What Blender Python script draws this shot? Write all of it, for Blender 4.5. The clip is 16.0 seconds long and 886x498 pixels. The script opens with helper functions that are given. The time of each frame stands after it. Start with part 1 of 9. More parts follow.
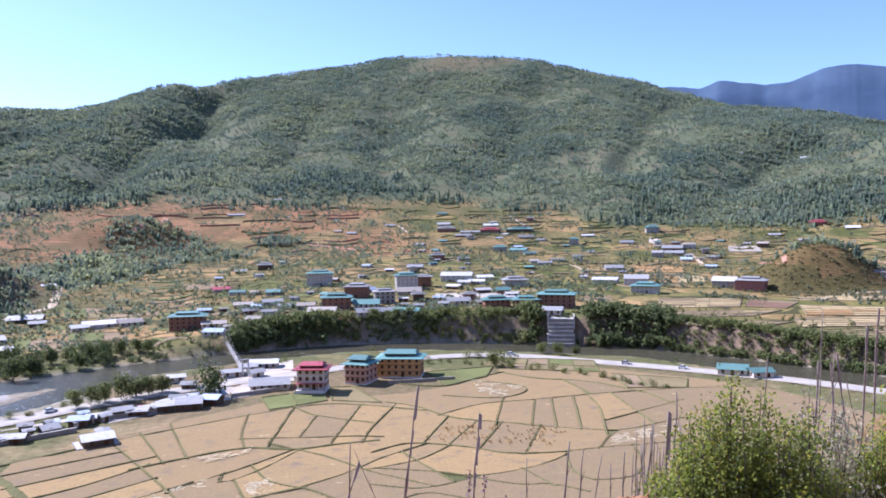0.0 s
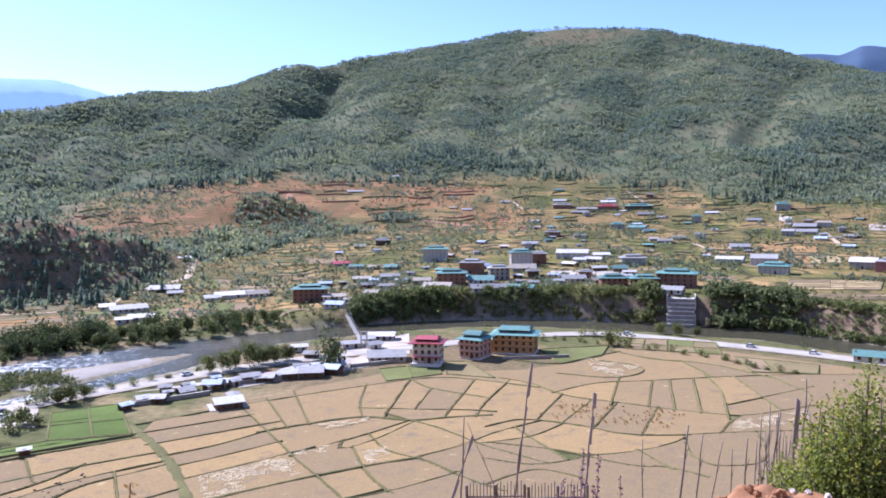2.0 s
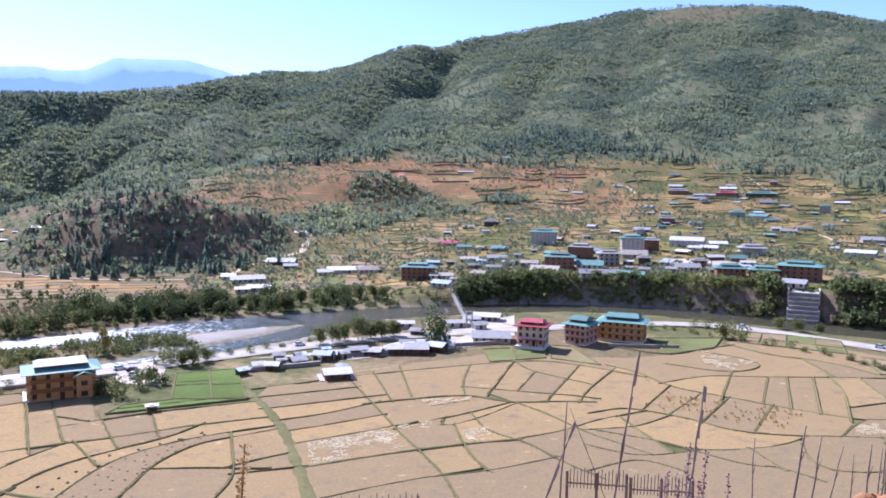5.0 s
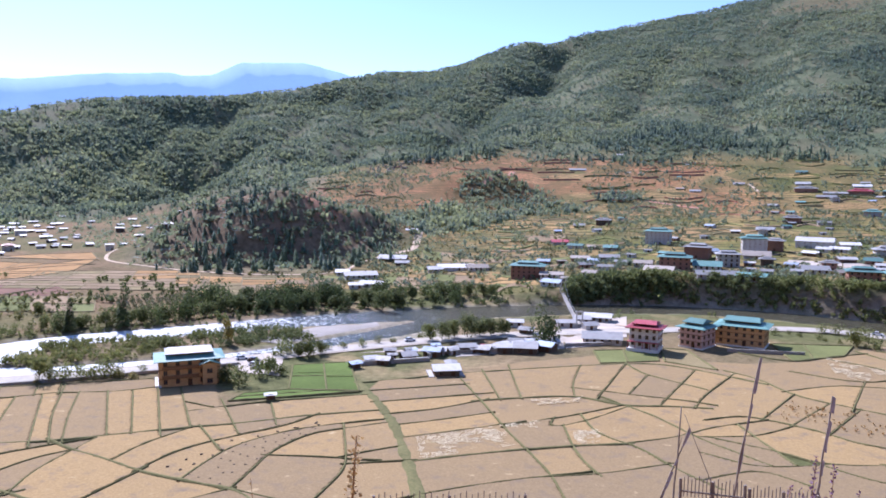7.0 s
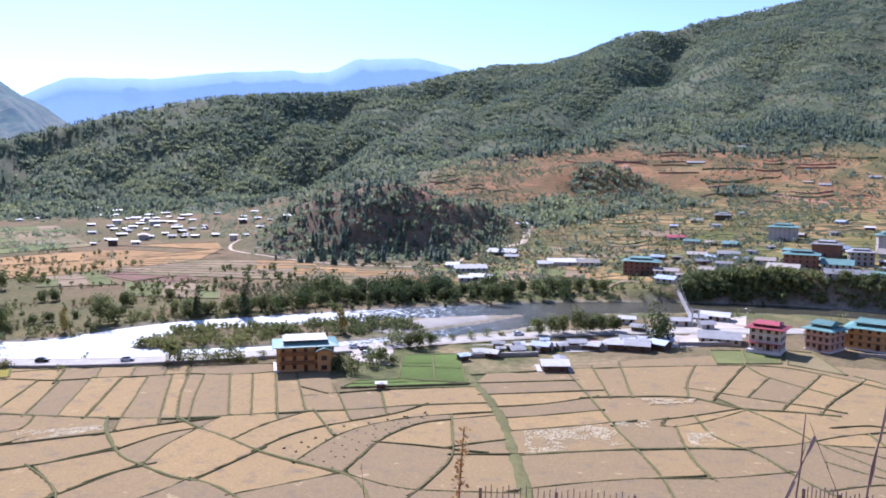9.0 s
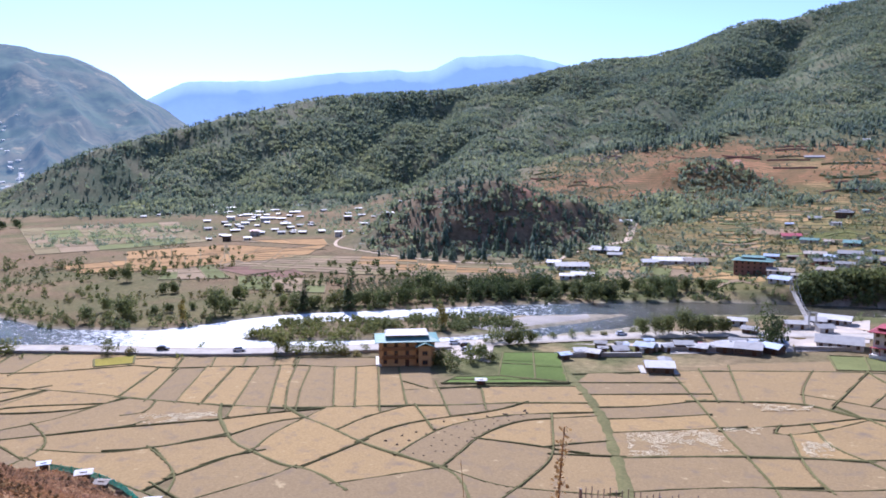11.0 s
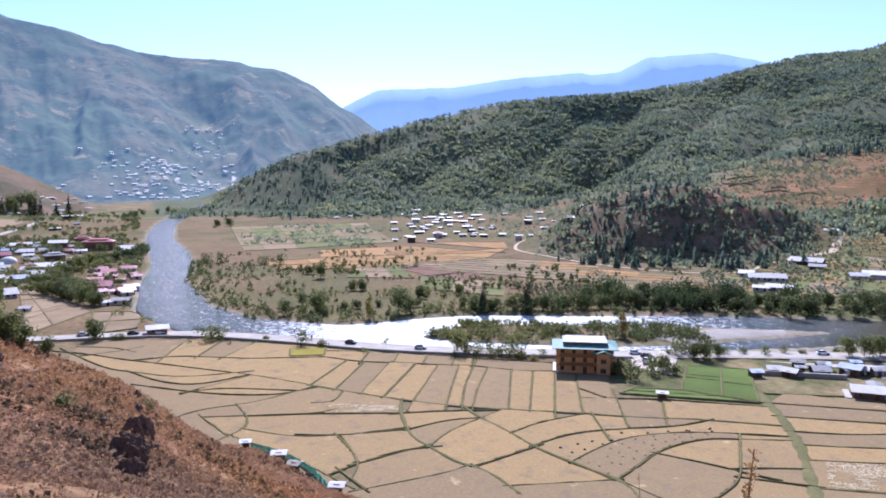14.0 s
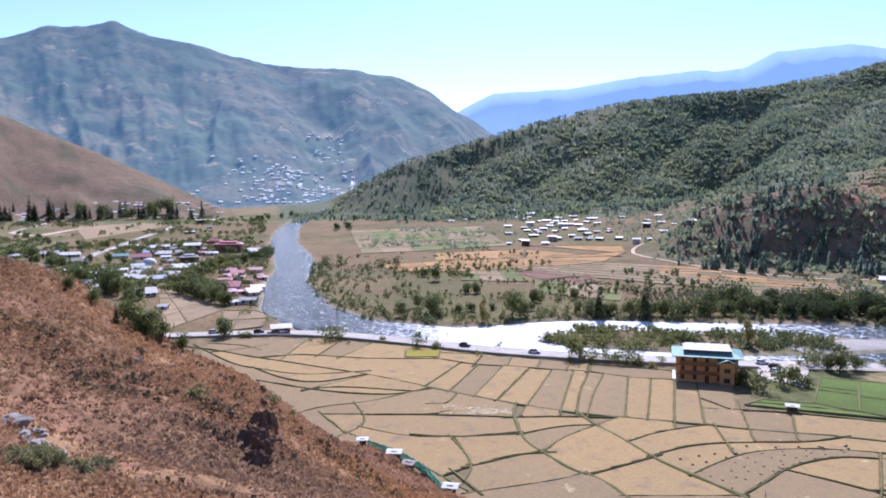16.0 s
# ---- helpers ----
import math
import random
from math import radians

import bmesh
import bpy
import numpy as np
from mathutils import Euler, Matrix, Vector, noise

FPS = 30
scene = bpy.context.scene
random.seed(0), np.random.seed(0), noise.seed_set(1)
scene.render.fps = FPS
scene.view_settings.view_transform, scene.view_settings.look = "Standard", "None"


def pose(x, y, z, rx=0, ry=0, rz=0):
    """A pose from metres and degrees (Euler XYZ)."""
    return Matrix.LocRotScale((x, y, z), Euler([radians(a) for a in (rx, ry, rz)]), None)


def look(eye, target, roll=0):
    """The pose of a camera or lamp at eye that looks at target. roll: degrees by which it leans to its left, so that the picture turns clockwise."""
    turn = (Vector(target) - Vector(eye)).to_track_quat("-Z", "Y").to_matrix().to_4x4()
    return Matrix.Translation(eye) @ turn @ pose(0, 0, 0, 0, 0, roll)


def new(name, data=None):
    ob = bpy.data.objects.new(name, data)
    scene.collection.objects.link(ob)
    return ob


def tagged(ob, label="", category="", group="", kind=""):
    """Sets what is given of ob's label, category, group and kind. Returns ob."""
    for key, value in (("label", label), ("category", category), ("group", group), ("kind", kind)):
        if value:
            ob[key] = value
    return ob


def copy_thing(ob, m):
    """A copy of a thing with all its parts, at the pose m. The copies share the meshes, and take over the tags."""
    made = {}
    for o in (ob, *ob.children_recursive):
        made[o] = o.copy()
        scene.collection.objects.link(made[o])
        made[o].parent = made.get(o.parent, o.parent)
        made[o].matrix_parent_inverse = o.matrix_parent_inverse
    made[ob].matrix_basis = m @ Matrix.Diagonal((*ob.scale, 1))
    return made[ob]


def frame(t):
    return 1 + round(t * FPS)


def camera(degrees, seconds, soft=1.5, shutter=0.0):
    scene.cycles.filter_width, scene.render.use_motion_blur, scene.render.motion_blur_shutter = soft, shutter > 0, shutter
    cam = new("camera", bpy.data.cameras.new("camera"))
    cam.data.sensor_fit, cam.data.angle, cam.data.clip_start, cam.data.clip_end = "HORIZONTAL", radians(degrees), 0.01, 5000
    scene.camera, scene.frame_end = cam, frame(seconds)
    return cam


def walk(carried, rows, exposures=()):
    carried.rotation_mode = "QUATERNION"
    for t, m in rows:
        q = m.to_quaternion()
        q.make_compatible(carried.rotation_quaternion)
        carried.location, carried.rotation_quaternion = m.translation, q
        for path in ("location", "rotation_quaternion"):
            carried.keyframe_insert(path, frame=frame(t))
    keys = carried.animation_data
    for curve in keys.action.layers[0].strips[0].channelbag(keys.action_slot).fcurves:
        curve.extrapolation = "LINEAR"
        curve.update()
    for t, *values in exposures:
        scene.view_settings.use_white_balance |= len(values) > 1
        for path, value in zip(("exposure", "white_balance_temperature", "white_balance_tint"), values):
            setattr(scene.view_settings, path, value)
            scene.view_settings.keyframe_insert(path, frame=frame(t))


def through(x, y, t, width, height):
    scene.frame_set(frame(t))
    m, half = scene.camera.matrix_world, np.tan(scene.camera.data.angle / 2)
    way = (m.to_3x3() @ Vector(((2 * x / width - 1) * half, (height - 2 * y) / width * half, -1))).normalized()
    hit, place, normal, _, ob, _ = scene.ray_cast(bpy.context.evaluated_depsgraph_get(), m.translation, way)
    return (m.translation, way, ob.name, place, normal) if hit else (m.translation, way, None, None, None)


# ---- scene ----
# The eye stands on a hillside 60 m above the valley floor (z = 0). Bearings are degrees to the left of +y.
EYE = 60.0
cam = camera(60.9, 16.0, soft=1.8)
PATH = [
    (0.0, pose(0, 0, EYE, 88.20, 0.90, 0.00)),
    (0.5, pose(0, 0, EYE, 88.02, 0.90, 2.26)),
    (1.0, pose(0, 0, EYE, 87.93, 0.76, 4.79)),
    (1.5, pose(0, 0, EYE, 87.53, 0.45, 7.08)),
    (2.0, pose(0, 0, EYE, 86.54, 0.80, 8.73)),
    (2.5, pose(0, 0, EYE, 86.11, 0.52, 9.53)),
    (3.0, pose(0, 0, EYE, 85.72, 0.44, 10.96)),
    (5.5, pose(0, 0, EYE, 85.03, -0.59, 19.21)),
    (6.0, pose(0, 0, EYE, 84.91, -0.45, 21.72)),
    (6.5, pose(0, 0, EYE, 84.84, -0.57, 23.67)),
    (7.0, pose(0, 0, EYE, 84.93, -0.45, 25.39)),
    (7.5, pose(0, 0, EYE, 84.97, -0.61, 28.01)),
    (8.0, pose(0, 0, EYE, 84.68, -0.49, 30.50)),
    (8.5, pose(0, 0, EYE, 84.51, -0.39, 32.15)),
    (9.0, pose(0, 0, EYE, 84.37, -0.39, 33.74)),
    (11.5, pose(0, 0, EYE, 84.10, -0.02, 43.52)),
    (12.0, pose(0, 0, EYE, 84.04, -0.06, 45.79)),
    (12.5, pose(0, 0, EYE, 83.96, 0.07, 48.36)),
    (13.0, pose(0, 0, EYE, 84.08, 0.03, 50.65)),
    (13.5, pose(0, 0, EYE, 84.31, -0.04, 52.86)),
    (14.0, pose(0, 0, EYE, 84.42, -0.12, 55.06)),
    (14.5, pose(0, 0, EYE, 84.48, 0.22, 57.18)),
    (15.0, pose(0, 0, EYE, 84.46, 0.30, 59.44)),
    (15.5, pose(0, 0, EYE, 84.53, 0.31, 61.70)),
    (16.0, pose(0, 0, EYE, 84.70, 0.49, 63.70)),
]
walk(cam, PATH, exposures=[(0.0, 1.16, 5280, 27), (6.0, 1.18, 5280, 27), (7.5, 1.05, 5280, 27), (9.0, 1.06, 5280, 27), (12.0, 0.94, 5280, 27), (16.0, 0.93, 5280, 27)])

# ---- light ----
SUN_AZ, SUN_EL = 57.0, 42.0
world = bpy.data.worlds.new("world")
scene.world = world
world.use_nodes = True
wn = world.node_tree
sky = wn.nodes.new("ShaderNodeTexSky")
sky.sky_type = "NISHITA"
sky.sun_disc = False
sky.sun_elevation = radians(SUN_EL)
sky.sun_rotation = radians(-SUN_AZ)
sky.altitude = 2200
sky.air_density, sky.dust_density, sky.ozone_density = 1.0, 1.3, 1.6
wn.links.new(sky.outputs[0], wn.nodes["Background"].inputs[0])
wn.nodes["Background"].inputs[1].default_value = 0.1
sun = new("sun", bpy.data.lights.new("sun", "SUN"))
sun.data.energy, sun.data.angle, sun.data.color = 4.4, radians(0.53), (1.0, 0.935, 0.83)
sun_way = Vector((-math.sin(radians(SUN_AZ)) * math.cos(radians(SUN_EL)),
                  math.cos(radians(SUN_AZ)) * math.cos(radians(SUN_EL)), math.sin(radians(SUN_EL))))
sun.matrix_world = look(sun_way * 1000, (0, 0, 0))


# ---- number helpers ----
def hashed(ix, iy, seed):
    n = (ix.astype(np.int64) * 374761393 + iy.astype(np.int64) * 668265263 + seed * 974711) & 0x7FFFFFFF
    n = ((n ^ (n >> 13)) * 1274126177) & 0x7FFFFFFF
    return ((n ^ (n >> 16)) & 0xFFFF) / 65535.0


def vnoise(x, y, seed=0):
    """Smooth value noise, 0 to 1, on arrays."""
    x, y = np.asarray(x, float), np.asarray(y, float)
    ix, iy = np.floor(x), np.floor(y)
    fx, fy = x - ix, y - iy
    fx, fy = fx * fx * (3 - 2 * fx), fy * fy * (3 - 2 * fy)
    a, b = hashed(ix, iy, seed), hashed(ix + 1, iy, seed)
    c, d = hashed(ix, iy + 1, seed), hashed(ix + 1, iy + 1, seed)
    return (a + (b - a) * fx) * (1 - fy) + (c + (d - c) * fx) * fy


def fbm(x, y, seed=0, octaves=4):
    total, amp, norm = 0.0, 1.0, 0.0
    for k in range(octaves):
        total = total + amp * vnoise(x * 2**k, y * 2**k, seed + 17 * k)
        norm += amp
        amp *= 0.5
    return total / norm


def step(a, b, v):
    t = np.clip((np.asarray(v, float) - a) / (b - a), 0, 1)
    return t * t * (3 - 2 * t)


def soft_interp(v, xs, ys, w=1.2):
    """Linear interpolation, its corners rounded."""
    return sum(np.interp(v + d, xs, ys) for d in (-w, -w / 2, 0, w / 2, w)) / 5


def polar(az, r):
    a = math.radians(az)
    return -r * math.sin(a), r * math.cos(a)


def line_distance(x, y, pts):
    """Distance of arrays of places from a polyline of (x, y, ...), and its further columns there."""
    best, extra = np.full(np.shape(x), 1e9), np.zeros(np.shape(x))
    for p, q in zip(pts[:-1], pts[1:]):
        dx, dy = q[0] - p[0], q[1] - p[1]
        t = np.clip(((x - p[0]) * dx + (y - p[1]) * dy) / (dx * dx + dy * dy), 0, 1)
        d = np.hypot(x - p[0] - t * dx, y - p[1] - t * dy)
        if len(p) > 2:
            extra = np.where(d < best, p[2] + t * (q[2] - p[2]), extra)
        best = np.minimum(best, d)
    return best, extra


# ---- plan of the valley ----
RIVER = [(-1700, 560, 10), (-1386, 424, 10), (-1200, 346, 11), (-985, 262, 10), (-860, 222, 11), (-720, 183, 11), (-600, 160, 13), (-508, 137, 11), (-436, 112, 11),
         (-381, 101, 13), (-347, 93, 15), (-297, 98, 16), (-275, 114, 16), (-254, 129, 17), (-250, 150, 17), (-254, 181, 8), (-243, 201, 9),
         (-221, 227, 10), (-203, 253, 11), (-185, 275, 12), (-158, 303, 13), (-136, 322, 15), (-113, 340, 13), (-80, 362, 12),
         (-50, 375, 11), (-8, 378, 11), (45, 366, 11), (95, 347, 11), (138, 301, 12), (200, 230, 14), (320, 150, 16), (520, 60, 16)]
CHANNEL = [(-250, 138, 12), (-228, 140, 12), (-213, 152, 10), (-200, 166, 8), (-190, 178, 7), (-176, 198, 5), (-168, 213, 4),
           (-158, 236, 5), (-147, 262, 7), (-140, 290, 8), (-133, 312, 9)]
ROAD = [(-360, -70), (-330, -28), (-317, 0), (-305, 32), (-297, 56), (-286, 79), (-268, 97), (-247, 113), (-226, 127), (-205, 147), (-184, 172),
        (-167, 193), (-152, 216), (-125, 251), (-98, 279), (-62, 304), (-25, 330), (3, 343), (29, 342), (53, 329), (74, 316), (94, 304),
        (112, 291), (129, 279), (165, 243), (230, 175), (330, 100)]

SKY_AZ = [-60, -45, -35, -30.4, -27.5, -24.8, -21.2, -17.4, -15.4, -11.4, -7.6, -4.3, -0.5, 3.8, 7.6, 11, 14.8, 17.4, 19.3, 21.2, 24.1, 27,
          30.2, 33.1, 37.5, 41.5, 46, 50.5, 54.6, 58.8, 61.7, 65.6, 67.3, 70.7, 72.6, 76, 180]
SKY_EL = [5.0, 5.0, 5.3, 6.05, 7.08, 7.6, 7.95, 9.18, 9.82, 11.0, 12.0, 12.4, 12.6, 12.44, 11.74, 11.3, 10.87, 10.05, 10.15, 9.8, 8.6, 8.0,
          7.87, 7.35, 6.6, 5.85, 5.65, 5.45, 4.6, 3.42, 2.61, 1.6, 0.76, -1.12, -2.8, -3.0, -3.0]
# Slope lines across the far side: bearing, then distance and height of river bank, terrace edge, houses, upper houses, forest foot, mid slope
SLOPE_AZ = [-60, -35, -28, -15, 0, 10, 20, 30, 38, 46, 55, 65, 72.6, 76, 180]
SLOPE = [
    ([400, 340, 340, 376, 388, 388, 368, 385, 400, 480, 560, 640, 700, 800, 800], [0] * 15),
    ([404, 344, 344, 380, 392, 392, 376, 405, 420, 500, 600, 700, 800, 900, 900], [8, 8, 9, 13, 13, 11, 2.5, 1.5, 1, 1, 1, 0, 0, 0, 0]),
    ([520, 500, 500, 600, 560, 560, 560, 490, 510, 600, 700, 800, 900, 1000, 1000], [10, 10, 11, 16, 18, 17, 9, 3, 2, 2, 2, 1, 0, 0, 0]),
    ([760, 750, 750, 800, 800, 800, 800, 660, 660, 760, 850, 950, 1000, 1100, 1100], [32, 32, 30, 38, 36, 33, 28, 14, 10, 5, 4, 2, 1, 1, 1]),
    ([930, 930, 950, 950, 1150, 1150, 1200, 1100, 900, 980, 1000, 1050, 1100, 1200, 1200], [65, 65, 65, 60, 100, 98, 108, 90, 42, 22, 10, 5, 3, 1, 1]),
    ([1300, 1350, 1400, 1600, 1800, 1750, 1700, 1500, 1350, 1300, 1250, 1180, 1130, 1300, 1300], [150, 165, 190, 260, 320, 290, 250, 190, 140, 110, 85, 48, 5, 1, 1]),
]
CREST_R = [1600, 1750, 1800, 2200, 2500, 2450, 2300, 2000, 1750, 1700, 1550, 1350, 1160, 1500, 1500]
# The hillside on which the eye stands: rows of bearing, heights at the distances below
HILL_R = [0, 3, 8, 15, 30, 60, 100, 150, 180, 230, 400]
HILL = {
    -180: [58.4, 59, 62, 66, 74, 92, 115, 145, 160, 190, 280], -120: [58.4, 59, 61, 63, 67, 78, 95, 115, 125, 150, 200],
    -60: [58.4, 57.6, 57, 56, 54, 47, 30, 10, 2, -6, -8], -31: [58.4, 57.3, 56.3, 55.4, 53.4, 40, 12, -4, -8, -8, -8],
    -18: [58.4, 57.5, 56.2, 53, 45, 25, 4, -8, -8, -8, -8], 0: [58.4, 57.6, 55.9, 51, 41, 24, 3, -8, -8, -8, -8],
    60: [58.4, 57.6, 55.6, 51, 42, 28, 10, -6, -8, -8, -8], 64: [58.4, 57.5, 54.5, 50.5, 43, 29, 13, -3, -8, -8, -8],
    72: [58.4, 57.5, 55, 51.5, 45, 34, 21, 7, -4, -8, -8], 78: [58.4, 57.5, 55, 52, 46, 37, 28, 19.5, 8, -8, -8],
    84: [58.4, 57.5, 55, 52.3, 47, 39.5, 33, 28.5, 20, -5, -8], 90: [58.4, 57.6, 55.3, 52.8, 48, 41.5, 40, 41.5, 34, 5, -8],
    95: [58.4, 57.7, 55.8, 53.5, 49.5, 45, 44.5, 47.5, 44, 15, -8], 110: [58.4, 58, 57, 56, 55, 57, 62, 70, 72, 70, 60],
    180: [58.4, 59, 62, 66, 74, 92, 115, 145, 160, 190, 280]}
KNOLLS = [(38.0, 600, 46, 112, 88), (-26.5, 575, 27, 62, 46), (44.5, 640, 16, 60, 60), (31.5, 640, 16, 70, 80), (22.5, 900, 20, 90, 70)]

GULLIES = [
    (34, 60, [(-645, 2146), (-589, 1879), (-628, 1738), (-633, 1572), (-573, 1288), (-522, 1009)]),
    (26, 45, [(-1084, 1240), (-970, 1034), (-848, 843), (-792, 746)]),
    (22, 45, [(-868, 1456), (-692, 1105), (-585, 862)]),
    (12, 50, [(-31, 2050), (-112, 1855), (-132, 1585), (-88, 1268)]),
    (15, 50, [(274, 2049), (198, 1779), (122, 1446), (77, 1180)]),
    (15, 50, [(549, 1844), (370, 1425), (266, 1198)]),
    (13, 40, [(-317, 1932), (-302, 1548), (-294, 1302)]),
    (18, 40, [(-1084, 772), (-1043, 687), (-960, 582)]),
    (18, 40, [(-890, 989), (-831, 855), (-795, 756)]),
    (17, 38, [(-1229, 702), (-1103, 549), (-1011, 438)]),
    (17, 38, [(-1123, 1134), (-987, 886), (-869, 670)]),
    (17, 38, [(-978, 1447), (-814, 1056), (-907, 958)]),
    (20, 45, [(589, 1276), (458, 1120), (370, 1016)]),
]


def ground_height(x, y, detail=True):
    x, y = np.asarray(x, float), np.asarray(y, float)
    r, az = np.hypot(x, y), np.degrees(np.arctan2(-x, y))
    # far side, up to the skyline
    rs = [soft_interp(az, SLOPE_AZ, c[0], 3.0) for c in SLOPE]
    zs = [soft_interp(az, SLOPE_AZ, c[1], 3.0) for c in SLOPE]
    rs.append(soft_interp(az, SLOPE_AZ, CREST_R, 4.0))
    zs.append(EYE + rs[-1] * np.tan(np.radians(soft_interp(az, SKY_AZ, SKY_EL, 0.5))))
    z = np.zeros(np.shape(x))
    for k in range(len(rs) - 1):
        t = np.clip((r - rs[k]) / (rs[k + 1] - rs[k]), 0, 1)
        z = np.where(r > rs[k], zs[k] + (zs[k + 1] - zs[k]) * t, z)
    back = np.clip((r - rs[-1]) / 1500, 0, 1)
    z = np.where(r > rs[-1], zs[-1] - (zs[-1] - 20) * step(0, 1, back) * 0.9, z)
    up = np.clip((r - rs[4]) / (rs[6] - rs[4]), 0, 1)
    # spurs and gullies that run down the mountain
    warp = 2.2 * fbm(r / 420.0, az / 7.0, 5, 3)
    rib = vnoise(az / 4.4 + warp, r / 900.0, 9)
    rib2 = vnoise(az / 2.3 + 1.7 * warp, r / 800.0, 21)
    relief = up * (1 - up) * 4
    crest = np.clip(zs[-1] / 300.0, 0, 1.4)
    z = z + relief * crest * (20 * (rib - 0.5) + 9 * (rib2 - 0.5)) + step(0.0, 0.25, up) * 14 * (fbm(x / 90, y / 90, 3) - 0.5)
    for deep, wide, line in GULLIES:
        d, _ = line_distance(x, y, line)
        z = z - deep * (1.25 * np.exp(-((d / (1.7 * wide)) ** 2)) + 0.45 * np.exp(-((d / (0.6 * wide)) ** 2))) * np.clip(up * 4, 0, 1) * (1 - step(0.86, 1.0, up))
    # the mountain across the lower valley and the bare hill before it
    lm = soft_interp(az, [40, 52, 56, 59.6, 63, 64.7, 67.2, 69.7, 75.4, 79.4, 82, 84.6, 86.8, 89.6, 90.9, 93.5, 110, 140, 180],
                     [-3, -3, 0, 3.2, 5.42, 6.67, 7.68, 8.12, 8.36, 9.15, 9.78, 10.11, 10.97, 10.26, 10.33, 9.3, 9.0, 9, 9], 0.4)
    lt = np.clip((r - 1950) / 1750, 0, 1.0)
    lrib = 1 - 0.9 * np.abs(2 * vnoise(az / 6.0 + 1.6 * fbm(r / 700, az / 9, 31, 3), r / 2600, 33) - 1)
    lz = -6 + (3700 * np.tan(np.radians(lm)) + EYE) * (0.25 * lt + 0.75 * lt**1.6) + 4 * lt * (1 - lt) * 120 * (lrib - 0.55) + 4 * lt * (1 - lt) * (85 * (fbm(az / 1.8, r / 500, 35, 5) - 0.5) + 16 * (0.5 - np.abs(2 * vnoise(az / 1.5 + 2 * fbm(az / 3, r / 500, 37, 3), r / 900, 36) - 1)))
    z = np.where(az > 40, np.maximum(z, np.where(r < 3700, lz, lz - (r - 3700) * 0.25)), z)
    mh = soft_interp(az, [76, 80, 83.6, 88.9, 91.2, 93.8, 110, 180], [-3, -1.8, 0.05, 2.59, 3.49, 4.7, 9, 9], 0.6)
    mt = np.clip((r - 1250) / 500, 0, 1)
    mz = -6 + (1750 * np.tan(np.radians(mh)) + EYE) * mt**1.3 + 4 * mt * (1 - mt) * (30 * (vnoise(az / 2.2 + fbm(r / 200, az / 3, 43), r / 900, 42) - 0.5) + 26 * (fbm(x / 60, y / 60, 41) - 0.5))
    z = np.where(az > 76, np.maximum(z, np.where(r < 1750, mz, mz - (r - 1750) * 0.2)), z)
    for kaz, kr, kz, ka, kb in KNOLLS:
        kx, ky = polar(kaz, kr)
        a = math.radians(kaz)
        u, v = (x - kx) * math.cos(a) + (y - ky) * math.sin(a), -(x - kx) * math.sin(a) + (y - ky) * math.cos(a)
        d = np.sqrt((u / ka) ** 2 + (v / kb) ** 2) + 0.35 * (fbm(x / 45, y / 45, 7) - 0.5)
        z = z + kz * (1 - step(0.05, 1.0, d))
    # flood plain: gentle swells
    if detail:
        z = z + step(330, 420, r) * (1 - step(20, 60, z)) * 1.6 * (fbm(x / 60, y / 60, 11) - 0.45)
    # river bed and road bank
    d, w = line_distance(x, y, RIVER)
    z = np.where(r < 2200, z * step(0, 10, d - w) + (-2.2) * (1 - step(-2, 4, d - w)), z)
    d, w = line_distance(x, y, CHANNEL)
    z = z * step(0, 5, d - w) + (-2.0) * (1 - step(-2, 3, d - w))
    d, _ = line_distance(x, y, ROAD)
    z = np.where(r < 420, z + (0.5 - z) * (1 - step(4.6, 7.0, d)), z)
    # near hillside
    keys = sorted(HILL)
    hill = np.full(np.shape(x), -20.0)
    prof = [np.interp(r, HILL_R, HILL[k]) for k in keys]
    stack = np.stack(prof)
    for k in range(len(keys) - 1):
        t = np.clip((az - keys[k]) / (keys[k + 1] - keys[k]), 0, 1)
        t = t * t * (3 - 2 * t) if keys[k + 1] - keys[k] > 20 else t
        hill = np.where((az >= keys[k]) & (az <= keys[k + 1]), stack[k] * (1 - t) + stack[k + 1] * t, hill)
    hill = np.where((r > 400) & (np.abs(az) < 100), -20, hill)
    if detail:
        hill = hill + step(4, 30, r) * 3.0 * (fbm(x / 14, y / 14, 2, 5) - 0.5)
    return np.maximum(z, hill)


def gz(x, y):
    return float(ground_height(np.array([float(x)]), np.array([float(y)]))[0])


# ---- materials ----
def material(name, rough=0.8, metal=0.0):
    m = bpy.data.materials.new(name)
    m.use_nodes = True
    b = m.node_tree.nodes["Principled BSDF"]
    b.inputs["Roughness"].default_value, b.inputs["Metallic"].default_value = rough, metal
    b.inputs["Specular IOR Level"].default_value = 0.06 if rough >= 0.7 else 0.3
    return m, m.node_tree, b


def node(nt, kind, **values):
    n = nt.nodes.new("ShaderNode" + kind)
    for k, v in values.items():
        n.inputs[k.replace("_", " ")].default_value = v
    return n


def mix(nt, fac, a, b, blend="MIX"):
    n = nt.nodes.new("ShaderNodeMix")
    n.data_type, n.blend_type = "RGBA", blend
    for socket, v in ((0, fac), (6, a), (7, b)):
        if isinstance(v, bpy.types.NodeSocket):
            nt.links.new(v, n.inputs[socket])
        else:
            n.inputs[socket].default_value = v if socket == 0 else (*v, 1)
    return n.outputs[2]


def ramp(nt, value, lo, hi):
    n = nt.nodes.new("ShaderNodeMapRange")
    n.clamp = True
    nt.links.new(value, n.inputs[0])
    n.inputs[1].default_value, n.inputs[2].default_value = lo, hi
    return n.outputs[0]


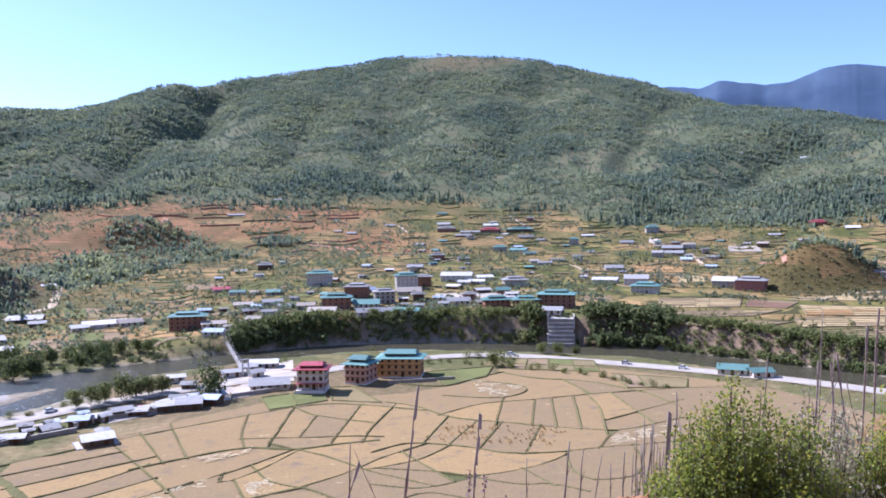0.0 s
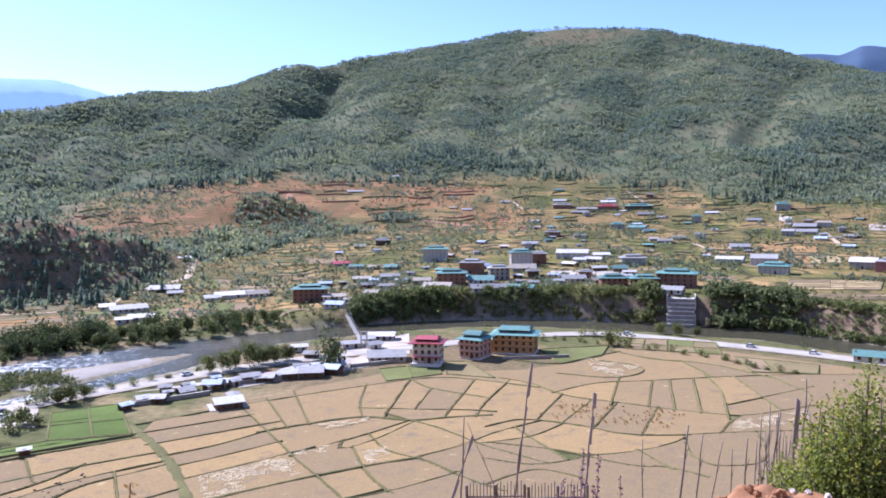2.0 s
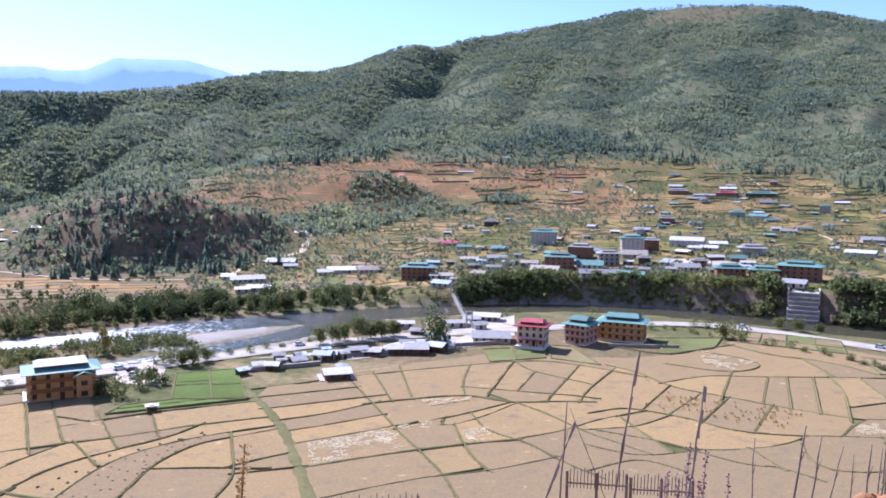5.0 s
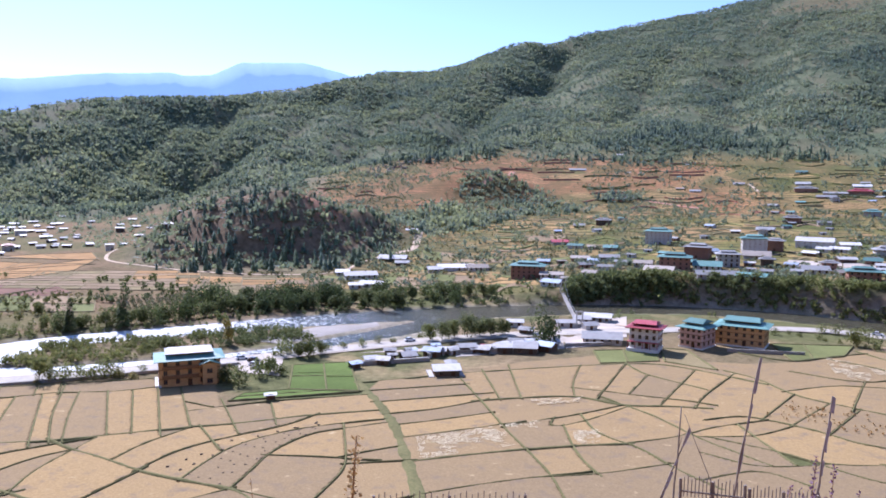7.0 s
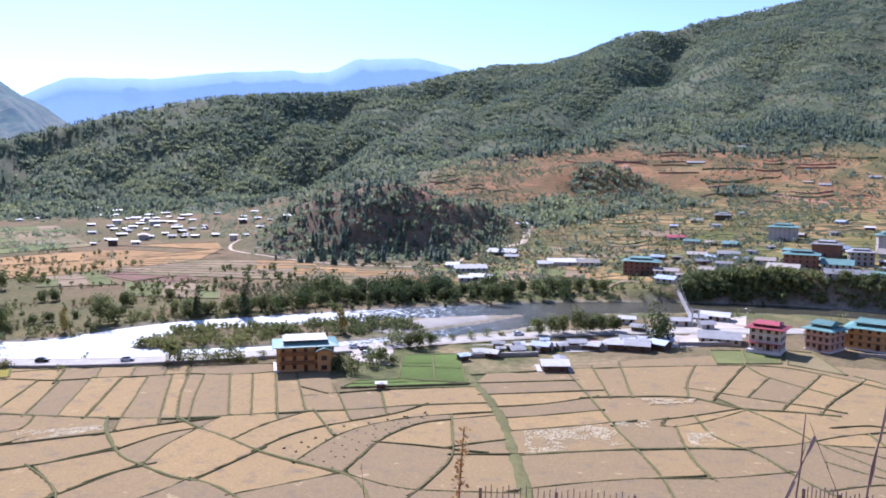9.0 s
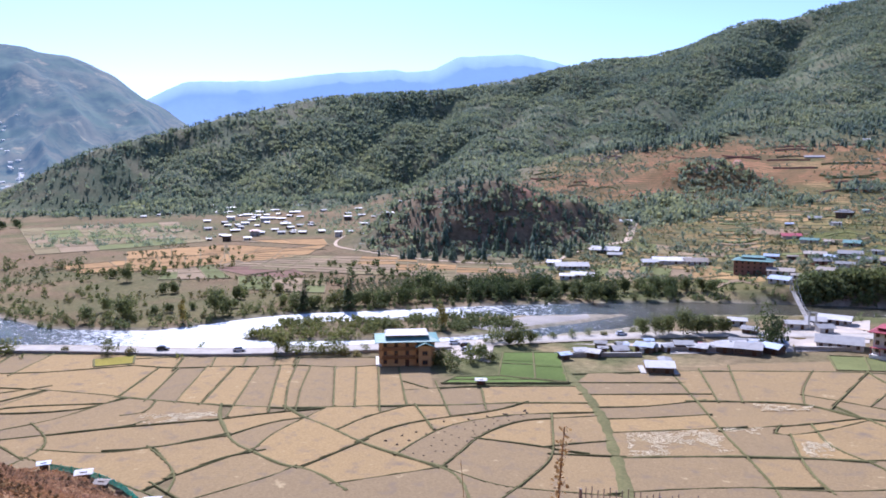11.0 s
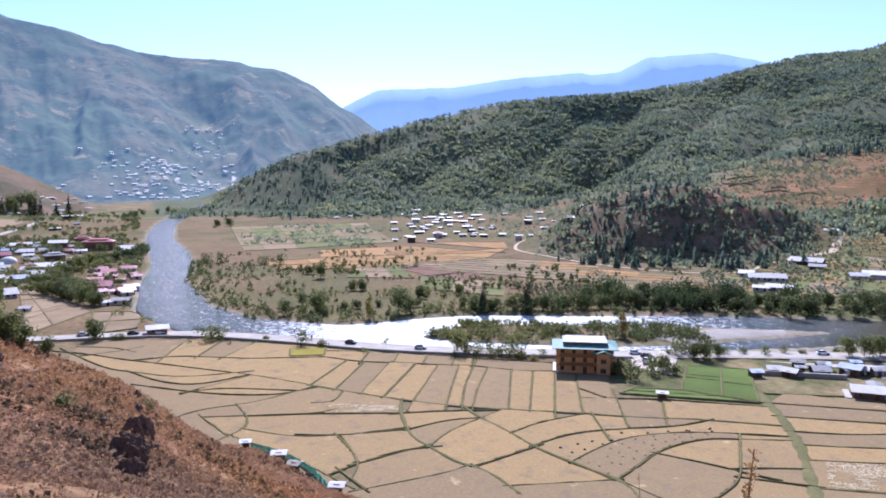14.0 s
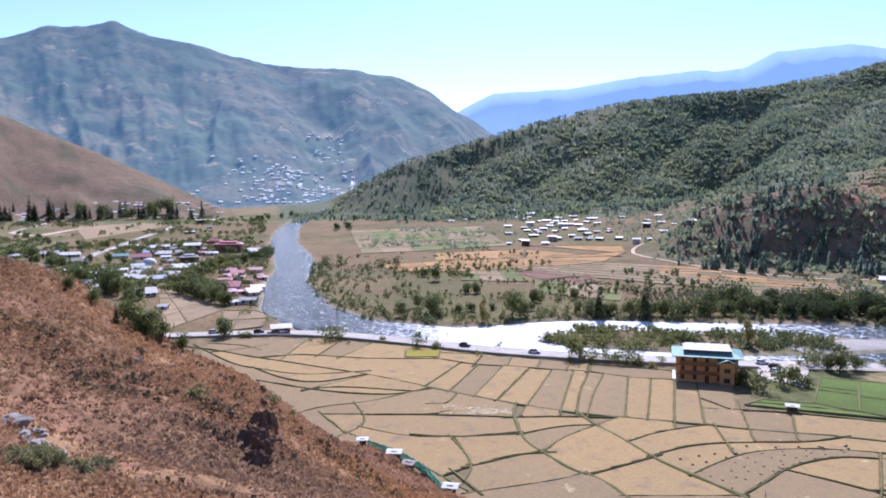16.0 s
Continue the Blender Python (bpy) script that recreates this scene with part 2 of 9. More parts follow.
def noise_of(nt, scale, detail=4.0, rough=0.55, coords="object"):
    n = node(nt, "TexNoise", Scale=scale, Detail=detail, Roughness=rough)
    if coords == "object":
        tc = nt.nodes.new("ShaderNodeTexCoord")
        nt.links.new(tc.outputs["Object"], n.inputs["Vector"])
    else:
        g = nt.nodes.new("ShaderNodeNewGeometry")
        nt.links.new(g.outputs["Position"], n.inputs["Vector"])
    return n.outputs[0]


def bump(nt, b, height, strength, distance):
    n = node(nt, "Bump", Strength=strength, Distance=distance)
    nt.links.new(height, n.inputs["Height"])
    nt.links.new(n.outputs[0], b.inputs["Normal"])


def grained(name, dark, light, scale=3.0, scale2=0.3, rough=0.85, relief=0.02, metal=0.0, vary=0.0, world_space=True):
    """A surface whose colour wanders between two tones at two scales; vary: how far single objects differ."""
    m, nt, b = material(name, rough, metal)
    where = "world" if world_space else "object"
    fine, broad = noise_of(nt, scale, 5, 0.6, where), noise_of(nt, scale2, 3, 0.5, where)
    c = mix(nt, ramp(nt, fine, 0.3, 0.7), dark, light)
    mean = tuple(0.5 * (p + q) for p, q in zip(dark, light))
    c = mix(nt, 0.45, c, mix(nt, ramp(nt, broad, 0.35, 0.65), tuple(0.75 * v for v in mean), tuple(min(1, 1.2 * v) for v in mean)))
    if vary:
        info = nt.nodes.new("ShaderNodeObjectInfo")
        h = node(nt, "HueSaturation")
        nt.links.new(c, h.inputs["Color"])
        mr = nt.nodes.new("ShaderNodeMapRange")
        nt.links.new(info.outputs["Random"], mr.inputs[0])
        mr.inputs[3].default_value, mr.inputs[4].default_value = 1 - vary, 1 + vary
        nt.links.new(mr.outputs[0], h.inputs["Value"])
        c = h.outputs[0]
    nt.links.new(c, b.inputs["Base Color"])
    if relief:
        bump(nt, b, fine, 0.6, relief)
    return m


def ground_material():
    m, nt, b = material("open_ground", 0.95)
    at = nt.nodes.new("ShaderNodeAttribute")
    at.attribute_name = "cover"
    fine, broad = noise_of(nt, 0.35, 6, 0.65, "world"), noise_of(nt, 0.03, 5, 0.6, "world")
    close = noise_of(nt, 2.6, 5, 0.7, "world")
    c = mix(nt, ramp(nt, fine, 0.25, 0.75), (0.55, 0.55, 0.5), (1.45, 1.42, 1.35))
    c = mix(nt, 1.0, at.outputs["Color"], c, "MULTIPLY")
    c2 = mix(nt, ramp(nt, broad, 0.3, 0.7), (0.8, 0.85, 0.75), (1.2, 1.12, 1.08))
    c = mix(nt, 1.0, c, c2, "MULTIPLY")
    c3 = mix(nt, ramp(nt, close, 0.25, 0.75), (0.7, 0.7, 0.68), (1.3, 1.3, 1.28))
    c = mix(nt, 1.0, c, c3, "MULTIPLY")
    # terrace edges along the contours of the village slope
    g = nt.nodes.new("ShaderNodeNewGeometry")
    xyz = nt.nodes.new("ShaderNodeSeparateXYZ")
    nt.links.new(g.outputs["Position"], xyz.inputs[0])
    wob = noise_of(nt, 0.012, 3, 0.5, "world")
    level = node(nt, "Math")
    level.operation = "MULTIPLY_ADD"
    nt.links.new(wob, level.inputs[0])
    level.inputs[1].default_value = 14.0
    nt.links.new(xyz.outputs[2], level.inputs[2])
    tread = node(nt, "Math")
    tread.operation = "MODULO"
    nt.links.new(level.outputs[0], tread.inputs[0])
    tread.inputs[1].default_value = 1.5
    edge = ramp(nt, tread.outputs[0], 0.55, 0.35)
    cell = node(nt, "Math")
    cell.operation = "DIVIDE"
    nt.links.new(level.outputs[0], cell.inputs[0])
    cell.inputs[1].default_value = 1.5
    fl = node(nt, "Math")
    fl.operation = "FLOOR"
    nt.links.new(cell.outputs[0], fl.inputs[0])
    vor = node(nt, "TexVoronoi", Scale=0.028)
    vor.voronoi_dimensions = "4D"
    nt.links.new(g.outputs["Position"], vor.inputs["Vector"])
    nt.links.new(fl.outputs[0], vor.inputs["W"])
    hue = nt.nodes.new("ShaderNodeSeparateColor")
    nt.links.new(vor.outputs["Color"], hue.inputs[0])
    plot = mix(nt, ramp(nt, hue.outputs[0], 0.2, 0.9), (0.75, 0.85, 0.6), (1.5, 1.3, 1.05))
    mask = node(nt, "Math")
    mask.operation = "MULTIPLY"
    nt.links.new(edge, mask.inputs[0])
    nt.links.new(at.outputs["Alpha"], mask.inputs[1])
    terr = mix(nt, 1.0, c, plot, "MULTIPLY")
    c = mix(nt, at.outputs["Alpha"], c, terr)
    c = mix(nt, mask.outputs[0], c, (0.075, 0.07, 0.03))
    nt.links.new(c, b.inputs["Base Color"])
    bump(nt, b, close, 0.7, 0.25)
    return m


def water_material():
    m, nt, b = material("river_water", 0.12)
    b.inputs["Specular IOR Level"].default_value = 0.5
    b.inputs["IOR"].default_value = 1.33
    at = nt.nodes.new("ShaderNodeAttribute")
    at.attribute_name = "rapid"
    fine, big = noise_of(nt, 1.7, 6, 0.8, "world"), noise_of(nt, 0.5, 4, 0.6, "world")
    both = node(nt, "Math")
    both.operation = "ADD"
    nt.links.new(fine, both.inputs[0])
    nt.links.new(big, both.inputs[1])
    thr = node(nt, "Math")
    thr.operation = "MULTIPLY_ADD"
    nt.links.new(at.outputs["Fac"], thr.inputs[0])
    thr.inputs[1].default_value = 0.75
    nt.links.new(both.outputs[0], thr.inputs[2])
    # the white is foam and also sun glints painted onto the water
    foam_glint = ramp(nt, thr.outputs[0], 1.38, 1.7)
    calm = mix(nt, ramp(nt, at.outputs["Fac"], 0.25, 0.42), (0.075, 0.07, 0.042), (0.06, 0.085, 0.095))
    c = mix(nt, foam_glint, calm, (0.84, 0.85, 0.83))
    gloss = nt.nodes.new("ShaderNodeMapRange")
    nt.links.new(at.outputs["Fac"], gloss.inputs[0])
    gloss.inputs[1].default_value, gloss.inputs[2].default_value, gloss.inputs[3].default_value, gloss.inputs[4].default_value = 0.2, 0.45, 0.14, 0.32
    nt.links.new(gloss.outputs[0], b.inputs["Specular IOR Level"])
    nt.links.new(c, b.inputs["Base Color"])
    r = nt.nodes.new("ShaderNodeMapRange")
    nt.links.new(foam_glint, r.inputs[0])
    r.inputs[3].default_value, r.inputs[4].default_value = 0.14, 0.6
    nt.links.new(r.outputs[0], b.inputs["Roughness"])
    bump(nt, b, both.outputs[0], 1.0, 0.5)
    return m


def paddy_material():
    """Bare harvested soil: grey-mauve where it stayed damp, straw-orange where it dried, with pale straw litter."""
    m, nt, b = material("harvested_paddy_soil", 0.95)
    info = nt.nodes.new("ShaderNodeObjectInfo")
    fine, mid, broad = noise_of(nt, 2.2, 5, 0.65, "world"), noise_of(nt, 0.22, 5, 0.6, "world"), noise_of(nt, 0.05, 3, 0.5, "world")
    damp = mix(nt, ramp(nt, fine, 0.3, 0.7), (0.195, 0.138, 0.073), (0.275, 0.203, 0.108))
    dry = mix(nt, ramp(nt, fine, 0.3, 0.7), (0.262, 0.178, 0.078), (0.37, 0.258, 0.12))
    pick = node(nt, "Math")
    pick.operation = "MULTIPLY_ADD"
    nt.links.new(broad, pick.inputs[0])
    pick.inputs[1].default_value = 0.5
    nt.links.new(info.outputs["Random"], pick.inputs[2])
    c = mix(nt, ramp(nt, pick.outputs[0], 0.35, 1.15), damp, dry)
    c = mix(nt, ramp(nt, mid, 0.54, 0.74), c, (0.19, 0.145, 0.098))
    c = mix(nt, ramp(nt, mid, 0.36, 0.25), c, (0.45, 0.35, 0.19))
    nt.links.new(c, b.inputs["Base Color"])
    bump(nt, b, fine, 0.6, 0.06)
    return m


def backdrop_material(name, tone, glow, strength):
    """Far ridges; distance haze is put in as blue tone and glow."""
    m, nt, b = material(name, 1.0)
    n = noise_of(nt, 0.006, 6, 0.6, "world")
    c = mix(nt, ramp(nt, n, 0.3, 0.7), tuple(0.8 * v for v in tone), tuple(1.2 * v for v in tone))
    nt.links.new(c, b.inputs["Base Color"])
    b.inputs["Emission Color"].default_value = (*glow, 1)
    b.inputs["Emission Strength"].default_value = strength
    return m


M_GROUND = ground_material()
M_WATER = water_material()
M_ROAD = grained("pale_road_surface", (0.33, 0.3, 0.255), (0.48, 0.44, 0.38), 1.2, 0.15, 0.9, 0.01)
M_SHOULDER = grained("dusty_gravel", (0.30, 0.26, 0.2), (0.45, 0.39, 0.31), 1.2, 0.15, 0.95, 0.02)
M_PADDY = paddy_material()
M_DRYBUND = grained("dry_grass_bank", (0.17, 0.14, 0.07), (0.29, 0.23, 0.13), 1.5, 0.12, 0.95, 0.08)
M_BUND = grained("grassy_bund", (0.085, 0.09, 0.036), (0.21, 0.185, 0.08), 1.5, 0.12, 0.95, 0.08)


# ---- mesh helpers ----
def mesh_of(name, verts, faces, mat, smooth=False):
    me = bpy.data.meshes.new(name)
    me.from_pydata([tuple(map(float, v)) for v in verts], [], [tuple(map(int, f)) for f in faces])
    if mat:
        me.materials.append(mat)
    if smooth:
        me.polygons.foreach_set("use_smooth", [True] * len(me.polygons))
    return me


def grid_mesh(name, X, Y, Z, mat, smooth=True, wrap=False):
    """A sheet from arrays of the same shape."""
    n, k = X.shape
    idx = np.arange(n * k).reshape(n, k)
    if wrap:
        nxt = np.roll(idx, -1, axis=1)
    else:
        nxt, idx = idx[:, 1:], idx[:, :-1]
    f = np.stack([idx[:-1], nxt[:-1], nxt[1:], idx[1:]], -1).reshape(-1, 4)
    me = bpy.data.meshes.new(name)
    me.vertices.add(n * k)
    me.vertices.foreach_set("co", np.stack([X, Y, Z], -1).astype(np.float32).ravel())
    me.loops.add(len(f) * 4)
    me.loops.foreach_set("vertex_index", f.astype(np.int32).ravel())
    me.polygons.add(len(f))
    me.polygons.foreach_set("loop_start", np.arange(0, len(f) * 4, 4, dtype=np.int32))
    me.polygons.foreach_set("use_smooth", np.full(len(f), smooth))
    me.materials.append(mat)
    me.update(calc_edges=True)
    return me


def child(name, me, parent, label=""):
    ob = new(name, me)
    ob.parent = parent
    return tagged(ob, label)


# ---- ground: one sheet out to the horizon ----
def cover_colours(x, y, z):
    """Land cover: base colour by place."""
    r, az = np.hypot(x, y), np.degrees(np.arctan2(-x, y))
    n1, n2, n3 = fbm(x / 70, y / 70, 51, 4), fbm(x / 25, y / 25, 52, 4), fbm(x / 200, y / 200, 53, 3)

    def tone(c):
        return np.array(c)[None, :]

    def lay(col, mask, c):
        return col * (1 - mask[:, None]) + tone(c) * mask[:, None]

    foot = soft_interp(az, SLOPE_AZ, SLOPE[4][0], 3.0)
    bank = soft_interp(az, SLOPE_AZ, SLOPE[0][0], 3.0)
    col = np.repeat(tone((0.185, 0.145, 0.09)), len(x), 0)
    col = lay(col, step(0.45, 0.62, n1), (0.115, 0.12, 0.055))
    col = lay(col, step(0.55, 0.7, n2) * 0.6, (0.3, 0.23, 0.14))
    # red earth on the upper village slope
    red = step(0.40, 0.55, n3 * 0.5 + n1 * 0.5) * step(720, 820, r) * (1 - step(-60, 60, r - foot)) * step(1, 6, az) * (1 - step(32, 40, az))
    col = lay(col, red * 0.85, (0.235, 0.13, 0.09))
    # flood plain across the river
    plain = step(38, 44, az) * (1 - step(88, 92, az)) * step(280, 320, r) * (1 - step(1000, 1150, r))
    col = lay(col, plain * 0.85, (0.175, 0.128, 0.072))
    col = lay(col, plain * step(0.47, 0.6, n1) * 0.8, (0.115, 0.108, 0.05))
    col = lay(col, plain * step(0.5, 0.62, n2) * 0.5, (0.16, 0.105, 0.065))
    # forest floor
    wood = step(-60, 50, r - foot + 160 * (n1 - 0.5)) * (az < 76)
    kx, ky = polar(38, 600)
    wood = np.maximum(wood, 1 - step(80, 125, np.hypot(x - kx, y - ky)))
    col = lay(col, wood, (0.105, 0.125, 0.08))
    col = lay(col, wood * step(0.5, 0.64, n2) * 0.5, (0.16, 0.14, 0.095))
    col = lay(col, (1 - step(70, 118, np.hypot(x - kx, y - ky) + 40 * (n2 - 0.5))) * 0.8, (0.185, 0.125, 0.088))
    bx, by = polar(34.5, 588)
    col = lay(col, 1 - step(9, 20, np.hypot(x - bx, y - by) + 14 * (n2 - 0.5)), (0.36, 0.2, 0.14))
    sx, sy = polar(-1.5, 2330)
    col = lay(col, (1 - step(90, 190, np.hypot(x - sx, (y - sy) * 1.6) + 80 * (n1 - 0.5))) * 0.4, (0.22, 0.145, 0.09))
    # lower valley mountain
    lower = step(1900, 2000, r) * step(56, 60, az)
    kx, ky = polar(-26.5, 575)
    col = lay(col, 1 - step(35, 62, np.hypot(x - kx, y - ky)), (0.125, 0.09, 0.055))
    col = lay(col, lower, (0.135, 0.115, 0.085))
    col = lay(col, lower * step(0.5, 0.65, n3) * 0.8, (0.085, 0.09, 0.065))
    col = lay(col, lower * step(0.46, 0.6, n1) * 0.4, (0.19, 0.14, 0.1))
    mid = step(1250, 1330, r) * (1 - step(1900, 2000, r)) * step(78, 82, az)
    col = lay(col, mid, (0.16, 0.115, 0.085))
    col = lay(col, mid * step(0.52, 0.62, n1) * 0.7, (0.095, 0.09, 0.06))
    # near hillside: dry fern and grass
    near = (1 - step(240, 290, r)) * (z > 1.2)
    near = np.where((r < 300) & ((az > 62) | (r < 120) | (az < -40)), near, 0)
    col = lay(col, near, (0.225, 0.125, 0.08))
    col = lay(col, near * step(0.52, 0.66, fbm(x / 7, y / 7, 61)) * 0.7, (0.245, 0.16, 0.09))
    col = lay(col, near * step(0.58, 0.7, fbm(x / 4, y / 4, 62)) * 0.7, (0.15, 0.07, 0.052))
    # gravel by the water
    d1, w1 = line_distance(x, y, RIVER)
    d2, w2 = line_distance(x, y, CHANNEL)
    gravel = np.maximum(1 - step(1, 5, d1 - w1), 1 - step(1, 4, d2 - w2)) * (r < 1500)
    bx, by = polar(29.5, 297)
    gravel = np.maximum(gravel, 1 - step(18, 30, np.hypot(x - bx, y - by)))
    cliff = step(-2, 0, r - bank) * (1 - step(5, 8, r - bank)) * (az < 14) * (az > -40)
    col = lay(col, cliff, (0.19, 0.145, 0.11))
    col = lay(col, gravel, (0.27, 0.245, 0.21))
    terrace = step(8, 16, r - bank) * (1 - wood) * (1 - near) * (1 - gravel) * (az < 34) * (az > -45) * step(340, 380, r)
    terrace = np.where((az < 12) & (r - bank < 12), 0, terrace)
    return np.concatenate([col, terrace[:, None]], 1)


az_steps = np.concatenate([np.arange(-180, -45, 5.0), np.arange(-45, 105, 0.3), np.arange(105, 180, 5.0)])
r_steps = np.concatenate([[0.01], np.geomspace(0.6, 60, 110)[:-1], np.geomspace(60, 620, 210)[:-1], np.geomspace(620, 1300, 64)[:-1], np.geomspace(1300, 4900, 64)])
AA, RR = np.meshgrid(np.radians(az_steps), r_steps)
GX, GY = -RR * np.sin(AA), RR * np.cos(AA)
GZ = ground_height(GX.ravel(), GY.ravel()).reshape(GX.shape)
# the sheet passes under the separate mountain down the valley
GZ = GZ - np.where((RR > 1960) & (AA > math.radians(55)) & (AA < math.radians(111)), 14.0, 0.0)
ground_me = grid_mesh("ground", GX, GY, GZ, M_GROUND, wrap=True)
cover = cover_colours(GX.ravel(), GY.ravel(), GZ.ravel())
layer = ground_me.color_attributes.new("cover", "FLOAT_COLOR", "POINT")
layer.data.foreach_set("color", cover.astype(np.float32).ravel())
ground = tagged(new("ground", ground_me), "dry autumn valley floor and wooded mountain slopes", "ground", kind="structure")


# ---- far ridges ----
def far_ridge(name, r, azs, els, mat, label):
    a = np.linspace(azs[0], azs[-1], 400)
    el = soft_interp(a, azs, els, 0.25) + 0.10 * (fbm(a * 1.3, a * 0, 71) - 0.5)
    rows = []
    for k, (f, d) in enumerate(((-0.02, -900), (0.3, -560), (0.62, -260), (0.85, -90), (1.0, 0), (0.7, 180))):
        rr = r + d + 0 * a
        jag = 45 * (fbm(a / 2.0, a * 0 + k * 0.7, 77) - 0.5) if 0 < k < 4 else 0
        rows.append((rr + jag, (r * np.tan(np.radians(el)) + EYE) * f))
    RA = np.array([p[0] for p in rows])
    X, Y = -RA * np.sin(np.radians(a)), RA * np.cos(np.radians(a))
    return tagged(new(name, grid_mesh(name, X, Y, np.array([p[1] for p in rows]), mat)), label, "mountain", kind="structure")


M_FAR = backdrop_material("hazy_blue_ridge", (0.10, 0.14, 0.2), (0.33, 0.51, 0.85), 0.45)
M_FAR_DEEP = backdrop_material("deep_haze_ridge", (0.05, 0.075, 0.11), (0.13, 0.2, 0.36), 0.12)
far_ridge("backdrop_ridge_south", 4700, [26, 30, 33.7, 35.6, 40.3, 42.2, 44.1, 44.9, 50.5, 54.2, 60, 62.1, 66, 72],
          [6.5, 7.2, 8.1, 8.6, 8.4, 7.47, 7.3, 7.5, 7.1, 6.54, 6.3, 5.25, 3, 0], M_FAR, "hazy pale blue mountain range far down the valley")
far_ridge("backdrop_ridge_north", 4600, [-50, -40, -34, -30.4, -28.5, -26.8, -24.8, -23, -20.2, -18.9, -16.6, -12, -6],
          [6, 7.5, 8.8, 9.78, 10.2, 10.1, 9.37, 9.34, 9.87, 9.4, 9.7, 9, 7], M_FAR_DEEP, "forested mountain far behind the slopes, deep blue with painted haze")


def lower_mountain():
    """The bare hazy mountain across the lower valley."""
    a = np.linspace(54, 112, 420)
    rr = np.concatenate([np.geomspace(1900, 3699, 110), [3701, 3900, 4400, 4850]])
    A, Rr = np.meshgrid(np.radians(a), rr)
    X, Y = -Rr * np.sin(A), Rr * np.cos(A)
    Z = ground_height(X.ravel(), Y.ravel())
    Z = Z + 26 * (fbm(X.ravel() / 110, Y.ravel() / 110, 151, 4) - 0.5) * step(2000, 2500, Rr.ravel())
    Z = Z.reshape(X.shape)
    Z[0] -= 12
    m, nt, b = material("bare_mountain_haze_glow", 1.0)
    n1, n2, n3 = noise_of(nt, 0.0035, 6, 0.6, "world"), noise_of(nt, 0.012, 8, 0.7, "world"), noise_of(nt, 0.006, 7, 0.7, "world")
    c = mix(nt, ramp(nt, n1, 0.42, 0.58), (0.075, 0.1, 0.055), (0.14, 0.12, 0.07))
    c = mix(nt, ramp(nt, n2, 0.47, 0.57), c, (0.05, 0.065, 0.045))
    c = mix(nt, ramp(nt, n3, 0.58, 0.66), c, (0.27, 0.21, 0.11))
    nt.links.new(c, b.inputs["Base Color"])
    # blue haze over the mountain is put in as a faint emission
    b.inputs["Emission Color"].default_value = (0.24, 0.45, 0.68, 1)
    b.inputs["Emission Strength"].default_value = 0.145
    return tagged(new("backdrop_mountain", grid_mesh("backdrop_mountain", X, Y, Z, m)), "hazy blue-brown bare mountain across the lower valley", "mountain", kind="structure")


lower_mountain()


# ---- river and road ----
def resample(pts, spacing):
    """Points along a polyline, its corners rounded."""
    p = np.array(pts, float)
    for _ in range(2):
        q = np.empty((len(p) * 2 - 2, p.shape[1]))
        q[0::2], q[1::2] = 0.75 * p[:-1] + 0.25 * p[1:], 0.25 * p[:-1] + 0.75 * p[1:]
        p = np.vstack([p[:1], q, p[-1:]])
    s = np.concatenate([[0], np.cumsum(np.hypot(*np.diff(p[:, :2], axis=0).T))])
    t = np.linspace(0, s[-1], max(2, int(s[-1] / spacing)))
    return np.stack([np.interp(t, s, p[:, k]) for k in range(p.shape[1])], 1)


def ribbon(pts, half, z, mat, name, across=(-1, -0.5, 0, 0.5, 1)):
    p = np.asarray(pts)
    d = np.gradient(p[:, :2], axis=0)
    d /= np.linalg.norm(d, axis=1)[:, None]
    nx, ny = -d[:, 1], d[:, 0]
    half = np.broadcast_to(half, len(p))
    X = np.stack([p[:, 0] + a * half * nx for a in across])
    Y = np.stack([p[:, 1] + a * half * ny for a in across])
    Z = np.stack([np.broadcast_to(z, len(p))] * len(across))
    return grid_mesh(name, X, Y, Z, mat)


def rapid_glint_layer(me):
    co = np.empty(len(me.vertices) * 3, np.float32)
    me.vertices.foreach_get("co", co)
    co = co.reshape(-1, 3)
    az, r = np.degrees(np.arctan2(-co[:, 0], co[:, 1])), np.hypot(co[:, 0], co[:, 1])
    # by bearing: how much white foam and painted glitter the water shows
    rapid = np.interp(az, [-40, 0, 14, 20, 26, 32, 38, 44, 50, 57, 63, 68, 72, 80], [0.1, 0.2, 0.1, 0.1, 0.28, 0.42, 0.62, 0.92, 1, 1, 0.88, 0.54, 0.42, 0.38])
    la = me.attributes.new("rapid", "FLOAT", "POINT")
    la.data.foreach_set("value", rapid.astype(np.float32))


for name, line, label in (("river", RIVER, "shallow mountain river with white glittering rapids"),
                          ("river_arm", CHANNEL, "narrow side arm of the river with white water")):
    p = resample(line, 4.0)
    me = ribbon(p, p[:, 2] + 1.5, -0.75 if name == "river" else -0.71, M_WATER, name, np.linspace(-1, 1, 9))
    rapid_glint_layer(me)
    tagged(new(name, me), label, "river", kind="structure")
p = resample(ROAD, 3.0)
tagged(new("road_shoulder", ribbon(p, 5.3, 0.57, M_SHOULDER, "road_shoulder")), "dusty gravel shoulder of the road", "road", kind="structure")
road = tagged(new("road", ribbon(p, 3.4, 0.62, M_ROAD, "road")), "pale dusty two-lane road along the river", "road", kind="structure")


# ---- harvested paddies ----
CELL, FX0, FY0, FNX, FNY = 0.5, -340.0, 16.0, 1040, 720
barrier = np.zeros((FNY, FNX), bool)
BUNDS = []


